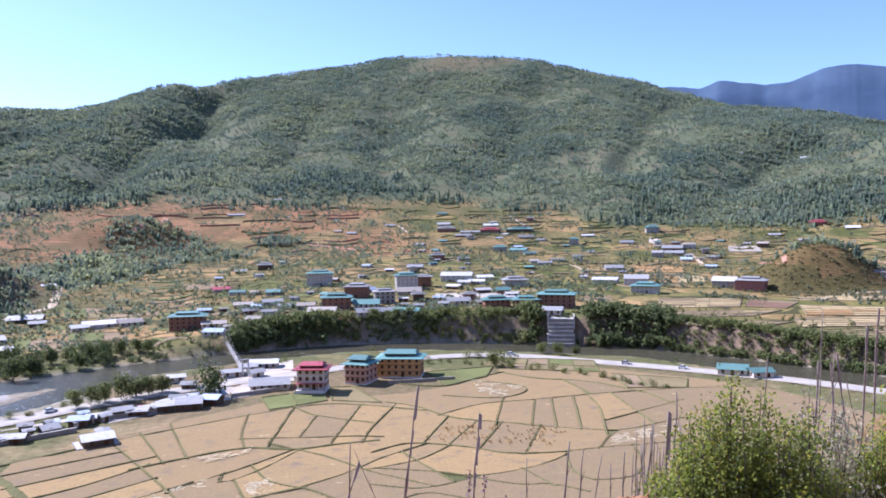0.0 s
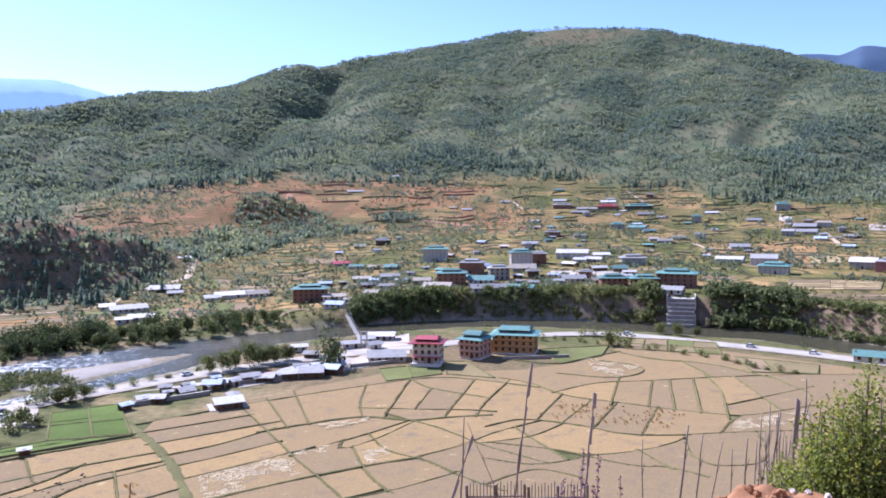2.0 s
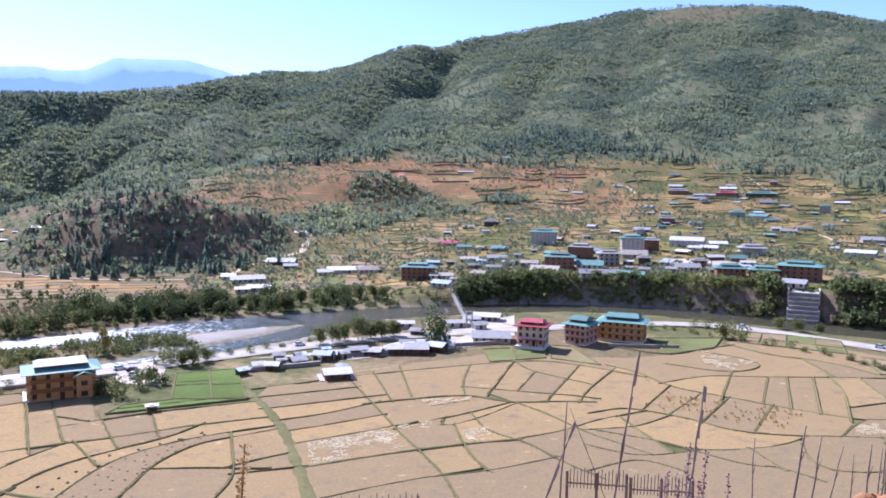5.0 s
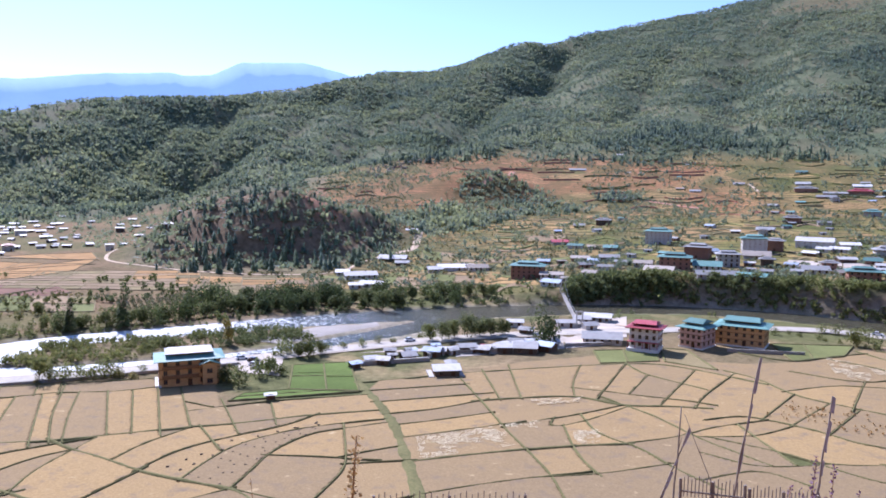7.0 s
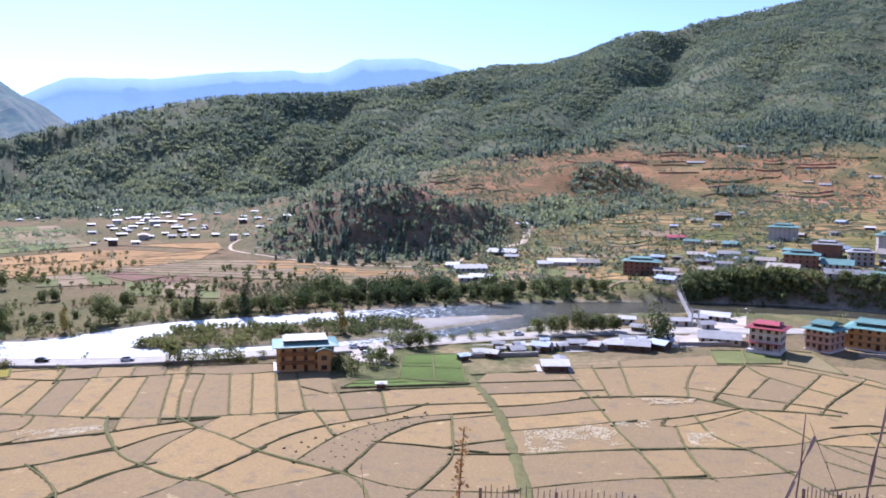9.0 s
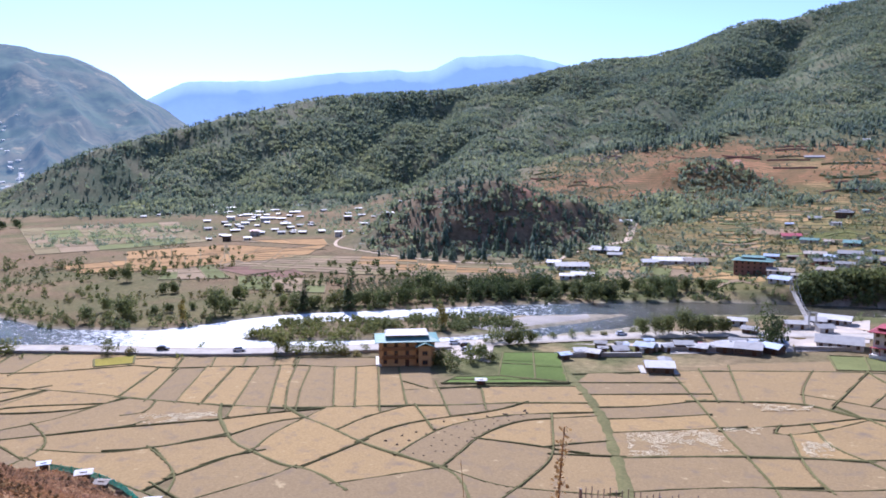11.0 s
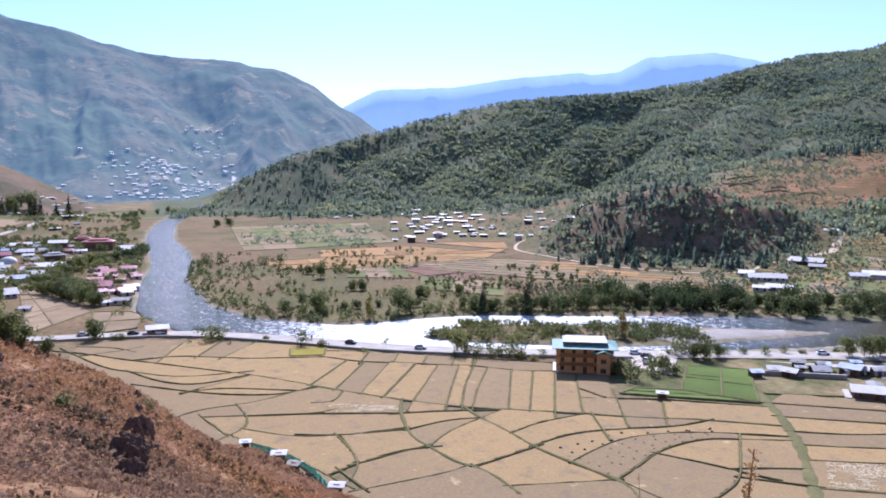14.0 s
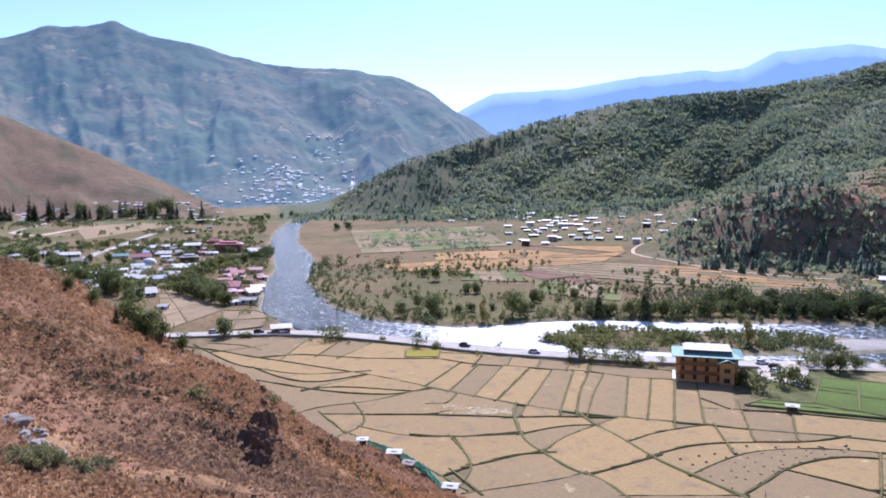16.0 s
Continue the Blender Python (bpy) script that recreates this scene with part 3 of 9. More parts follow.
def stamp(pts):
    for p, q in zip(pts[:-1], pts[1:]):
        n = int(math.hypot(q[0] - p[0], q[1] - p[1]) / 0.2) + 2
        i = ((np.linspace(p[0], q[0], n) - FX0) / CELL).astype(int)
        j = ((np.linspace(p[1], q[1], n) - FY0) / CELL).astype(int)
        ok = (i > 0) & (j > 0) & (i < FNX - 1) & (j < FNY - 1)
        barrier[j[ok], i[ok]] = barrier[j[ok], i[ok] - 1] = True


def bund_line(*v):
    """A grassy bank between paddies, through places x, y, x, y, ..."""
    pts = list(zip(v[0::2], v[1::2]))
    if len(pts) > 2:
        pts = [tuple(p) for p in resample(pts, 3.0)]
    # both ends run on a little, to meet the next bank
    (ax, ay), (bx, by) = pts[0], pts[1]
    k = 1.3 / max(0.1, math.hypot(ax - bx, ay - by))
    pts[0] = (ax + (ax - bx) * k, ay + (ay - by) * k)
    (ax, ay), (bx, by) = pts[-1], pts[-2]
    k = 1.3 / max(0.1, math.hypot(ax - bx, ay - by))
    pts[-1] = (ax + (ax - bx) * k, ay + (ay - by) * k)
    stamp(pts)
    BUNDS.append(pts)


bund_line(-231.8, 109.9, -216, 130.8, -197.6, 143.8, -174.6, 164.4)
bund_line(-225.4, 106.8, -209.8, 114.8, -202.7, 124.3, -193, 132.6, -186.7, 141.7, -173.7, 147.7, -166.3, 157.7)
bund_line(-191.9, 90.5, -176.2, 98.8, -167.5, 103.8, -152.5, 113.8, -140.5, 126.4, -131.8, 135.3, -121, 144.5, -111.6, 156.2, -99.1, 166.8)
bund_line(-212.8, 109.9, -198, 93.5)
bund_line(-209.2, 115.3, -186, 93)
bund_line(-203.6, 121.4, -178.9, 97.5)
bund_line(-197.4, 127.3, -172.4, 100.9)
bund_line(-192.2, 132.4, -165.1, 106)
bund_line(-188, 137.7, -166.8, 119.4, -157.7, 111.7)
bund_line(-185.5, 141.8, -169.8, 126.5, -154.3, 114.1)
bund_line(-180.8, 143.6, -166.5, 128.9, -151.9, 115.8)
bund_line(-173.5, 147.1, -145.7, 122.8)
bund_line(-169.5, 152.3, -141.1, 126)
bund_line(-164.9, 157.1, -136.8, 130.6)
bund_line(-154.9, 156.4, -132, 135.7)
bund_line(-138.8, 154.9, -124.6, 142.5)
bund_line(-219.9, 123.1, -210.7, 115)
bund_line(-213.4, 131, -204, 123.4)
bund_line(-204.9, 137, -196.8, 130)
bund_line(-197.3, 143.2, -190.3, 136.8)
bund_line(-192.7, 147.3, -186.7, 141.7)
bund_line(-167.5, 103.8, -161.3, 99.1, -153.3, 95.5, -146, 92.1, -140.1, 90.3, -135.8, 90.6, -128.3, 90, -121.3, 90.1, -119.5, 92, -115.5, 92.2, -109.9, 91.6, -105.1, 90.7)
bund_line(-152.5, 113.8, -145, 112, -133.5, 111.5, -121, 109.4, -110.3, 109.8, -98.1, 110.9, -91.8, 109.5, -84.8, 103.5)
bund_line(-98.1, 110.9, -100.3, 119.8, -103.2, 128.1, -104.1, 136.6, -102.6, 146, -97.9, 151.3, -91.5, 159)
bund_line(-131, 111.9, -133, 121.3, -131.4, 134.9)
bund_line(-121.8, 111, -122.6, 116.8, -122.5, 123.8, -118.9, 133.6, -111.7, 146.5, -110.5, 155.8)
bund_line(-110.1, 110.3, -112.1, 118.5, -113.8, 129.8, -110.5, 140.5, -105.1, 149.5, -92.6, 162.1)
bund_line(-178, 83.7, -174.9, 87.3, -182.9, 94.1)
bund_line(-169.8, 79.7, -158.4, 97.4)
bund_line(-155.7, 72.9, -151.9, 77.7, -149.7, 83.6, -146.8, 92)
bund_line(-151.6, 77.5, -143.5, 75.4, -134.2, 73, -130.3, 69.3)
bund_line(-134.7, 73.3, -134.9, 80.7, -135.5, 90.5)
bund_line(-157.9, 97.7, -153.8, 106.8, -150.2, 112.8)
bund_line(-146.6, 92.5, -147.3, 105.1, -143.8, 111.8)
bund_line(-134.5, 90.4, -140.4, 100.1, -143.4, 111.6)
bund_line(-119.5, 92, -120.2, 100.3, -121, 109.4)
bund_line(-107.9, 91.2, -103.5, 99.8, -97.9, 110.7)
bund_line(-135.6, 152.4, -127.9, 162.6, -109.1, 177.8)
bund_line(-127.8, 161.3, -117.5, 149.8)
bund_line(-128.5, 135.9, -121.2, 131)
bund_line(-97.7, 151, -89.8, 139.6, -83.5, 129.6, -81.5, 119, -80.3, 112, -79.5, 104.3)
bund_line(-101.6, 129.2, -94.4, 132.1, -86.6, 134.6)
bund_line(-87.5, 136, -83.9, 141.5, -79.9, 146.5)
bund_line(-84.9, 132.1, -74.7, 139.1)
bund_line(-98.1, 110.9, -84.2, 110.6, -76.6, 114.6, -62.8, 122.8)
bund_line(-117, 188.5, -105.8, 178, -96.6, 168.5, -87.4, 158.1, -77.3, 143.9, -69.7, 133.5, -61.4, 121.2)
bund_line(-116.3, 189, -95.4, 211.8, -81.8, 223.9, -53.2, 247.6, -41, 254.4, -27.7, 251.4, -11.3, 244.4)
bund_line(-110.8, 181.6, -88.9, 200.6)
bund_line(-102.4, 173.8, -82.1, 192)
bund_line(-94.3, 166, -85, 174.9, -77.2, 188.3)
bund_line(-87.5, 159.7, -79.8, 167.7, -70.7, 179)
bund_line(-81.8, 152.1, -72.6, 161.9, -64.4, 171.6)
bund_line(-72.9, 139.6, -65.6, 146.7, -56.1, 155.3, -43.1, 165.6, -34.7, 170.6)
bund_line(-63.3, 125, -54.4, 135.4, -43.6, 145.2)
bund_line(-95.4, 211.8, -77.2, 188.3, -68.5, 176.7, -62.3, 168.1, -55, 159.4, -49.7, 153, -43.6, 145.2, -38.2, 135.7)
bund_line(-88.8, 218.1, -73, 191.9)
bund_line(-81.8, 223.9, -68.1, 195.9)
bund_line(-63.1, 239.7, -59.7, 217.5, -55.4, 204.8)
bund_line(-77.2, 188.3, -68.1, 195.9, -55.4, 204.8, -45.8, 202.2, -39.9, 201.1, -30, 206.3, -20, 208.9)
bund_line(-57.4, 212.1, -46.8, 212.8, -38, 212.6, -25.8, 213.9, -19.1, 212.8)
bund_line(-50.1, 241.3, -49.2, 213.1)
bund_line(-50.2, 249.7, -42.9, 238.3, -29.6, 231.6)
bund_line(-41, 236.6, -41.7, 216.4)
bund_line(-28.4, 250.9, -31.3, 214.2)
bund_line(-17.5, 247.1, -22.6, 220.3, -23.1, 208.4)
bund_line(-63, 170, -57.5, 178.5, -52.3, 184.2, -43.4, 198.1)
bund_line(-54.5, 182.1, -53.7, 173.1, -46.5, 183.1, -39.6, 200.8)
bund_line(-39.9, 201.1, -29.2, 193.6, -20.5, 183.4, -7, 174)
bund_line(-46.3, 183.2, -41.9, 175.2, -33.6, 171.3, -29.8, 169.5, -23, 162.2, -17.1, 156.9, -12, 153.7)
bund_line(-49.8, 175.8, -44.3, 163.5, -39, 154.8, -35, 150.1)
bund_line(-43.4, 144.6, -35, 150.1, -23, 162.5)
bund_line(-34.7, 170.6, -23.7, 181.2, -18.1, 191.8, -8.7, 201.6)
bund_line(-142.2, 150.5, -144.9, 150.6)
bund_line(-19, 253.8, -9.2, 248.4, 0.1, 234, 8.7, 228.9, 18.6, 225.9, 26.5, 221.8, 35.7, 218.5, 47.6, 214.9, 54.3, 216.8, 71.7, 227.7)
bund_line(-1.6, 236.7, 11.4, 250.6, 19, 252.4, 30.5, 255.2, 48.4, 261.4, 68.6, 266.3, 84.7, 269.3, 102, 269.7)
bund_line(-16.8, 284.1, 0.3, 276.5, 11.2, 292, 22.9, 303.3)
bund_line(22.9, 303.3, 34.6, 289.3, 52.9, 285.6, 68.3, 265.4)
bund_line(8.9, 288.8, 29.3, 279.1, 30.1, 267.9, 19.3, 256.5, 0.2, 262.8)
bund_line(18.9, 250.8, 15.4, 227.1)
bund_line(30.4, 254.3, 25.8, 223)
bund_line(36.2, 256.1, 32.6, 219.6)
bund_line(44.3, 259.7, 39.5, 217.5)
bund_line(49.4, 261.5, 50.5, 244.1, 46.3, 216)
bund_line(58.2, 262.5, 61.5, 229.3)
bund_line(70.3, 265.4, 75.3, 244.9)
bund_line(54.7, 231.7, 79, 251)
bund_line(44.9, 287.4, 51.5, 262.4)
bund_line(57.9, 279.8, 66.9, 267.1)
bund_line(-18.8, 198.9, -10.9, 207.1, 0, 203.8, 9, 200, 14.6, 195.3, 23.2, 194.7, 32, 196, 41.1, 198.8, 56.3, 201.9, 65.6, 203.7)
bund_line(41.1, 198.8, 45.6, 209.3, 49.5, 214.9)
bund_line(16.9, 225.9, 9, 200)
bund_line(28, 221.3, 21.1, 195.6)
bund_line(0.1, 231.9, -6.2, 206.2)
bund_line(9.5, 228.2, 0.8, 203.8)
bund_line(-17.5, 184.8, -7.2, 189.7, 0.8, 202.7)
bund_line(-9.7, 182.9, -1.4, 181.2, 6.6, 176.6, 19, 182.1, 28, 188.9, 31.8, 195)
bund_line(6.6, 176.6, 17.7, 170.3, 23.7, 172.4, 30.8, 166.7)
bund_line(19, 182.1, 23.7, 172.4)
bund_line(31.8, 195, 29.8, 182.5, 33.2, 172.9, 38.5, 173.9, 45.1, 175.3, 49.4, 185.5, 50.2, 200.6)
bund_line(-16.4, 172.5, -5.2, 168.5, 6.6, 176.6)
bund_line(-12.3, 160.2, -5.2, 168.5, 3.6, 163.3)
bund_line(-7.2, 189.7, -2.8, 181.9)
bund_line(-282.7, 35.3, -273, 43.7, -256.8, 52.2, -244.8, 60.8, -232.1, 68.6, -217.1, 78.6, -197.1, 88.7, -183.9, 94.9, -169, 102.5)
bund_line(-284.2, 38.5, -253.8, 44.1, -243.4, 47.6, -240.1, 50.5, -225.1, 59.3, -220.4, 72.3, -218.9, 81.1)
bund_line(-281.6, 47.1, -275.7, 54.1, -265.3, 58)
bund_line(-269.3, 46.9, -269.1, 54.8, -271.7, 61.5)
bund_line(-253.2, 57.1, -251.7, 68.5, -242.9, 77.8, -234.4, 86.9, -228, 98.6)
bund_line(-270.4, 75.9, -250.7, 63.3)
bund_line(-264.3, 87, -245.7, 72.7)
bund_line(-256.5, 97.4, -239.7, 78.8)
bund_line(-240.1, 50.5, -222.2, 55.1, -212.4, 62.7, -215.2, 77.8)
bund_line(-223.5, 48.5, -207.3, 59.5, -197.6, 68, -190.6, 78.8, -190.9, 87.7)
bund_line(-206.9, 57.7, -210, 67.1, -213.3, 77.2)
bund_line(-207.3, 59.5, -206.3, 67.6, -194.7, 80.6)
bund_line(-186.4, 48.8, -190, 57.5, -187.5, 67.7, -188.8, 76.4, -192, 88.2)
bund_line(-183, 55.3, -166.7, 55.8)
bund_line(-186.7, 65.8, -175.5, 64.5, -168.7, 60.8, -165.9, 55.5)
bund_line(-178.2, 64.3, -174.8, 70.7, -168.8, 82.2, -170.2, 84.5)
bund_line(-167.2, 61.7, -157.3, 67.8, -152, 76.9, -148.3, 90.7)
bund_line(-165.3, 56.7, -152.8, 60.3, -145.8, 62.7, -132.6, 64.5)
bund_line(-151.4, 76.6, -143.1, 75.2, -134.7, 73.4, -132.9, 65.9)
bund_line(-134.7, 73.4, -136.4, 84.2, -133.3, 91.6)
bund_line(-134.2, 67.8, -126.3, 67.5, -121.7, 67.5)
bund_line(-122.7, 65.6, -121.2, 76.1, -119.9, 85.8, -120.7, 90.6)
# outer edge of the paddies: along the road, the gardens and the foot of the hillside
EDGE = [(-128, 50), (-142, 56), (-168, 50), (-205, 40), (-262, 36), (-291, 45), (-282, 66), (-262, 92), (-241, 110), (-221, 122), (-199, 143), (-176, 166),
        (-164, 157), (-153, 168), (-137, 152), (-109, 178), (-113, 196), (-102, 200), (-96, 211), (-82, 236), (-57, 262), (-40, 262), (-14, 268), (6, 282), (16, 300), (30, 322),
        (48, 316), (66, 308), (100, 284), (118, 262), (134, 225), (120, 160), (92, 112), (50, 96), (-40, 96), (-90, 80), (-128, 50)]
stamp(EDGE)


def reach(a, b, far=9.0):
    """Where a bank that ends at b, coming from a, meets the next bank."""
    k = math.hypot(b[0] - a[0], b[1] - a[1]) + 1e-6
    ux, uy = (b[0] - a[0]) / k, (b[1] - a[1]) / k
    for q in np.arange(1.2, far, 0.25):
        i, j = int((b[0] + ux * q - FX0) / CELL), int((b[1] + uy * q - FY0) / CELL)
        if 1 < i < FNX - 2 and 1 < j < FNY - 2 and barrier[j, i - 1:i + 2].any():
            return (b[0] + ux * (q + 0.4), b[1] + uy * (q + 0.4))
    return b


for pts in BUNDS:
    near, end = reach(pts[1], pts[0]), reach(pts[-2], pts[-1])
    stamp([near, pts[0]])
    stamp([pts[-1], end])
    pts[0], pts[-1] = near, end
label = np.arange(FNX * FNY).reshape(FNY, FNX)
label[barrier] = -1
for _ in range(60):
    before = label.copy()
    for axis in (0, 1):
        for flip in (False, True):
            a = label.T if axis else label
            a = a[::-1] if flip else a
            for j in range(1, len(a)):
                both = (a[j] >= 0) & (a[j - 1] >= 0)
                a[j][both] = np.maximum(a[j][both], a[j - 1][both])
    if np.array_equal(before, label):
        break
paddies = tagged(new("paddy_fields"), "harvested rice paddies of bare tan soil between grassy bunds", "fields", kind="structure")
ids, counts = np.unique(label[label >= 0], return_counts=True)
outside = set(np.unique(np.concatenate([label[0], label[-1], label[:, 0], label[:, -1]])))
for pid, count in zip(ids, counts):
    if count < 90 or pid in outside:
        continue
    rows, cols = np.nonzero(label == pid)
    top = 0.06 + 0.26 * float(hashed(np.array([int(pid)]), np.array([3]), 5)[0])
    verts, faces = [], []
    for j in range(rows.min(), rows.max() + 1):
        c = np.sort(cols[rows == j])
        if not len(c):
            continue
        for run in np.split(c, np.nonzero(np.diff(c) > 1)[0] + 1):
            xa, xb = FX0 + (run[0] - 0.6) * CELL, FX0 + (run[-1] + 1.6) * CELL
            ya, yb = FY0 + j * CELL, FY0 + (j + 1) * CELL
            k = len(verts)
            verts += [(xa, ya, top), (xb, ya, top), (xb, yb, top), (xa, yb, top)]
            faces.append((k, k + 1, k + 2, k + 3))
    child("paddy", mesh_of("paddy", verts, faces, M_PADDY), paddies)


def bund_mesh(pts, width, height, seed, mat=M_BUND):
    p = resample(pts, 2.0) if len(pts) > 2 else np.array([np.array(pts[0]) + (np.array(pts[1]) - np.array(pts[0])) * t for t in np.linspace(0, 1, 8)])
    d = np.gradient(p[:, :2], axis=0)
    d /= np.maximum(1e-6, np.linalg.norm(d, axis=1))[:, None]
    wob = 0.7 + 0.6 * vnoise(p[:, 0] / 2.5, p[:, 1] / 2.5, seed)
    X, Y, Z = [], [], []
    for a, h in ((-1, 0.0), (-0.6, 0.75), (0, 1.0), (0.55, 0.8), (1, 0.0)):
        X.append(p[:, 0] - d[:, 1] * a * width * wob)
        Y.append(p[:, 1] + d[:, 0] * a * width * wob)
        Z.append(0.04 + h * height * wob)
    return grid_mesh("bund", np.array(X), np.array(Y), np.array(Z), mat)


LANE, BROAD = 45, (2, 21, 22, 46, 52, 58)
for k, pts in enumerate(BUNDS):
    wide = 1.7 if k == LANE else 0.55 if k in BROAD else 0.29
    child("bund", bund_mesh(pts, wide, 0.4, k), paddies)


# ---- foliage ----
def leafy(name, dark, light, vary=0.2, through=0.25, haze_sheen=0.25):
    """Leaves: tone varies from clump to clump; light passes through them."""
    m, nt, b = material(name, 0.75)
    g = nt.nodes.new("ShaderNodeNewGeometry")
    broad = noise_of(nt, 0.02, 3, 0.5, "world")
    isl = ramp(nt, g.outputs["Random Per Island"], 0.0, 1.0)
    c = mix(nt, isl, dark, light)
    tract = noise_of(nt, 0.0045, 4, 0.55, "world")
    c = mix(nt, ramp(nt, tract, 0.36, 0.64), mix(nt, 1.0, c, (0.76, 0.83, 0.81), "MULTIPLY"), mix(nt, 1.0, c, (1.25, 1.18, 1.0), "MULTIPLY"))
    c = mix(nt, ramp(nt, broad, 0.35, 0.65), c, mix(nt, 1.0, c, (1.22, 1.14, 0.9), "MULTIPLY"))
    info = nt.nodes.new("ShaderNodeObjectInfo")
    h = node(nt, "HueSaturation")
    nt.links.new(c, h.inputs["Color"])
    mr = nt.nodes.new("ShaderNodeMapRange")
    nt.links.new(info.outputs["Random"], mr.inputs[0])
    mr.inputs[3].default_value, mr.inputs[4].default_value = 1 - vary, 1 + vary
    nt.links.new(mr.outputs[0], h.inputs["Value"])
    nt.links.new(h.outputs[0], b.inputs["Base Color"])
    # bluish sheen laid on the leaves to stand for distance haze
    b.inputs["Sheen Weight"].default_value, b.inputs["Sheen Roughness"].default_value = haze_sheen, 0.6
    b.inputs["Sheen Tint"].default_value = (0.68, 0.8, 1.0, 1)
    if through:
        tr = nt.nodes.new("ShaderNodeBsdfTranslucent")
        nt.links.new(h.outputs[0], tr.inputs[0])
        ms = nt.nodes.new("ShaderNodeMixShader")
        ms.inputs[0].default_value = through
        nt.links.new(b.outputs[0], ms.inputs[1])
        nt.links.new(tr.outputs[0], ms.inputs[2])
        nt.links.new(ms.outputs[0], nt.nodes["Material Output"].inputs[0])
    return m


# pine and oak base colours are lightened and blued to carry distance haze
M_PINE = leafy("hazed_pine_needles", (0.095, 0.14, 0.112), (0.205, 0.265, 0.185), through=0.5, haze_sheen=0.15)
M_OAK = leafy("hazed_evergreen_leaves", (0.13, 0.17, 0.135), (0.27, 0.315, 0.21), through=0.55, haze_sheen=0.5)
M_LEAF = leafy("willow_leaves", (0.075, 0.10, 0.045), (0.19, 0.21, 0.09), through=0.4, haze_sheen=0.06)
M_YELLOW = leafy("autumn_yellow_leaves", (0.16, 0.14, 0.03), (0.34, 0.27, 0.06))
M_SCRUB = leafy("dry_scrub_leaves", (0.12, 0.125, 0.06), (0.27, 0.25, 0.125), through=0.35)
M_DARK = leafy("dark_evergreen_leaves", (0.055, 0.08, 0.038), (0.14, 0.17, 0.07), through=0.4, haze_sheen=0.05)
M_BARK = grained("grey_brown_bark", (0.09, 0.07, 0.05), (0.2, 0.16, 0.12), 6, 0.6, 0.95, 0.02)


def tri_mesh(name, co, tri, mat):
    """A mesh from arrays of corners and triangles."""
    me = bpy.data.meshes.new(name)
    me.vertices.add(len(co))
    me.vertices.foreach_set("co", co.astype(np.float32).ravel())
    me.loops.add(len(tri) * 3)
    me.loops.foreach_set("vertex_index", tri.astype(np.int32).ravel())
    me.polygons.add(len(tri))
    me.polygons.foreach_set("loop_start", np.arange(0, len(tri) * 3, 3, dtype=np.int32))
    me.materials.append(mat)
    me.update(calc_edges=True)
    return me


def strewn(name, shape, places, mat, rng, squash=(0.85, 1.2)):
    """One mesh of many copies of a small shape (corners, triangles) at places x, y, z, size."""
    co, tri = shape
    n, k = len(places), len(co)
    turn = rng.uniform(0, 6.283, n)
    c, s = np.cos(turn)[:, None], np.sin(turn)[:, None]
    wide, high = places[:, 3] * rng.uniform(*squash, n), places[:, 3] * rng.uniform(*squash, n)
    jit = 1 + 0.22 * (rng.random((n, k)) - 0.5)
    X, Y = co[None, :, 0] * jit, co[None, :, 1] * jit
    out = np.stack([places[:, 0, None] + wide[:, None] * (c * X - s * Y), places[:, 1, None] + wide[:, None] * (s * X + c * Y),
                    places[:, 2, None] + high[:, None] * co[None, :, 2]], -1)
    t = (tri[None] + (np.arange(n) * k)[:, None, None]).reshape(-1, 3)
    return tri_mesh(name, out.reshape(-1, 3), t, mat)


def tiers(levels, sides, seed):
    """A conifer of unit height from ragged skirts."""
    rng = np.random.default_rng(seed)
    co, tri = [], []
    for z0, z1, rad in levels:
        k = len(co)
        co.append((0.03 * rng.normal(), 0.03 * rng.normal(), z1))
        for i in range(sides):
            a = 6.283 * i / sides + rng.uniform(-0.25, 0.25)
            rr = rad * rng.uniform(0.65, 1.25)
            co.append((rr * math.cos(a), rr * math.sin(a), z0 + rng.uniform(-0.05, 0.05)))
        tri += [(k, k + 1 + i, k + 1 + (i + 1) % sides) for i in range(sides)]
    return np.array(co), np.array(tri)


def lump(seed, n=14):
    """A ragged bushy crown of unit height."""
    rng = np.random.default_rng(seed)
    co, tri = [], []
    for _ in range(n):
        v = rng.normal(size=3)
        v /= np.linalg.norm(v)
        p = np.array([0.36 * v[0], 0.36 * v[1], 0.52 + 0.4 * v[2]]) * rng.uniform(0.75, 1.1)
        u = np.cross(v, rng.normal(size=3))
        u /= np.linalg.norm(u)
        w = np.cross(v, u)
        size = rng.uniform(0.16, 0.3)
        k = len(co)
        co += [p + size * u, p - 0.5 * size * u + 0.87 * size * w + 0.05 * v, p - 0.5 * size * u - 0.87 * size * w, p + 0.7 * size * v]
        tri += [(k, k + 1, k + 3), (k + 1, k + 2, k + 3), (k + 2, k, k + 3)]
    return np.array(co), np.array(tri)


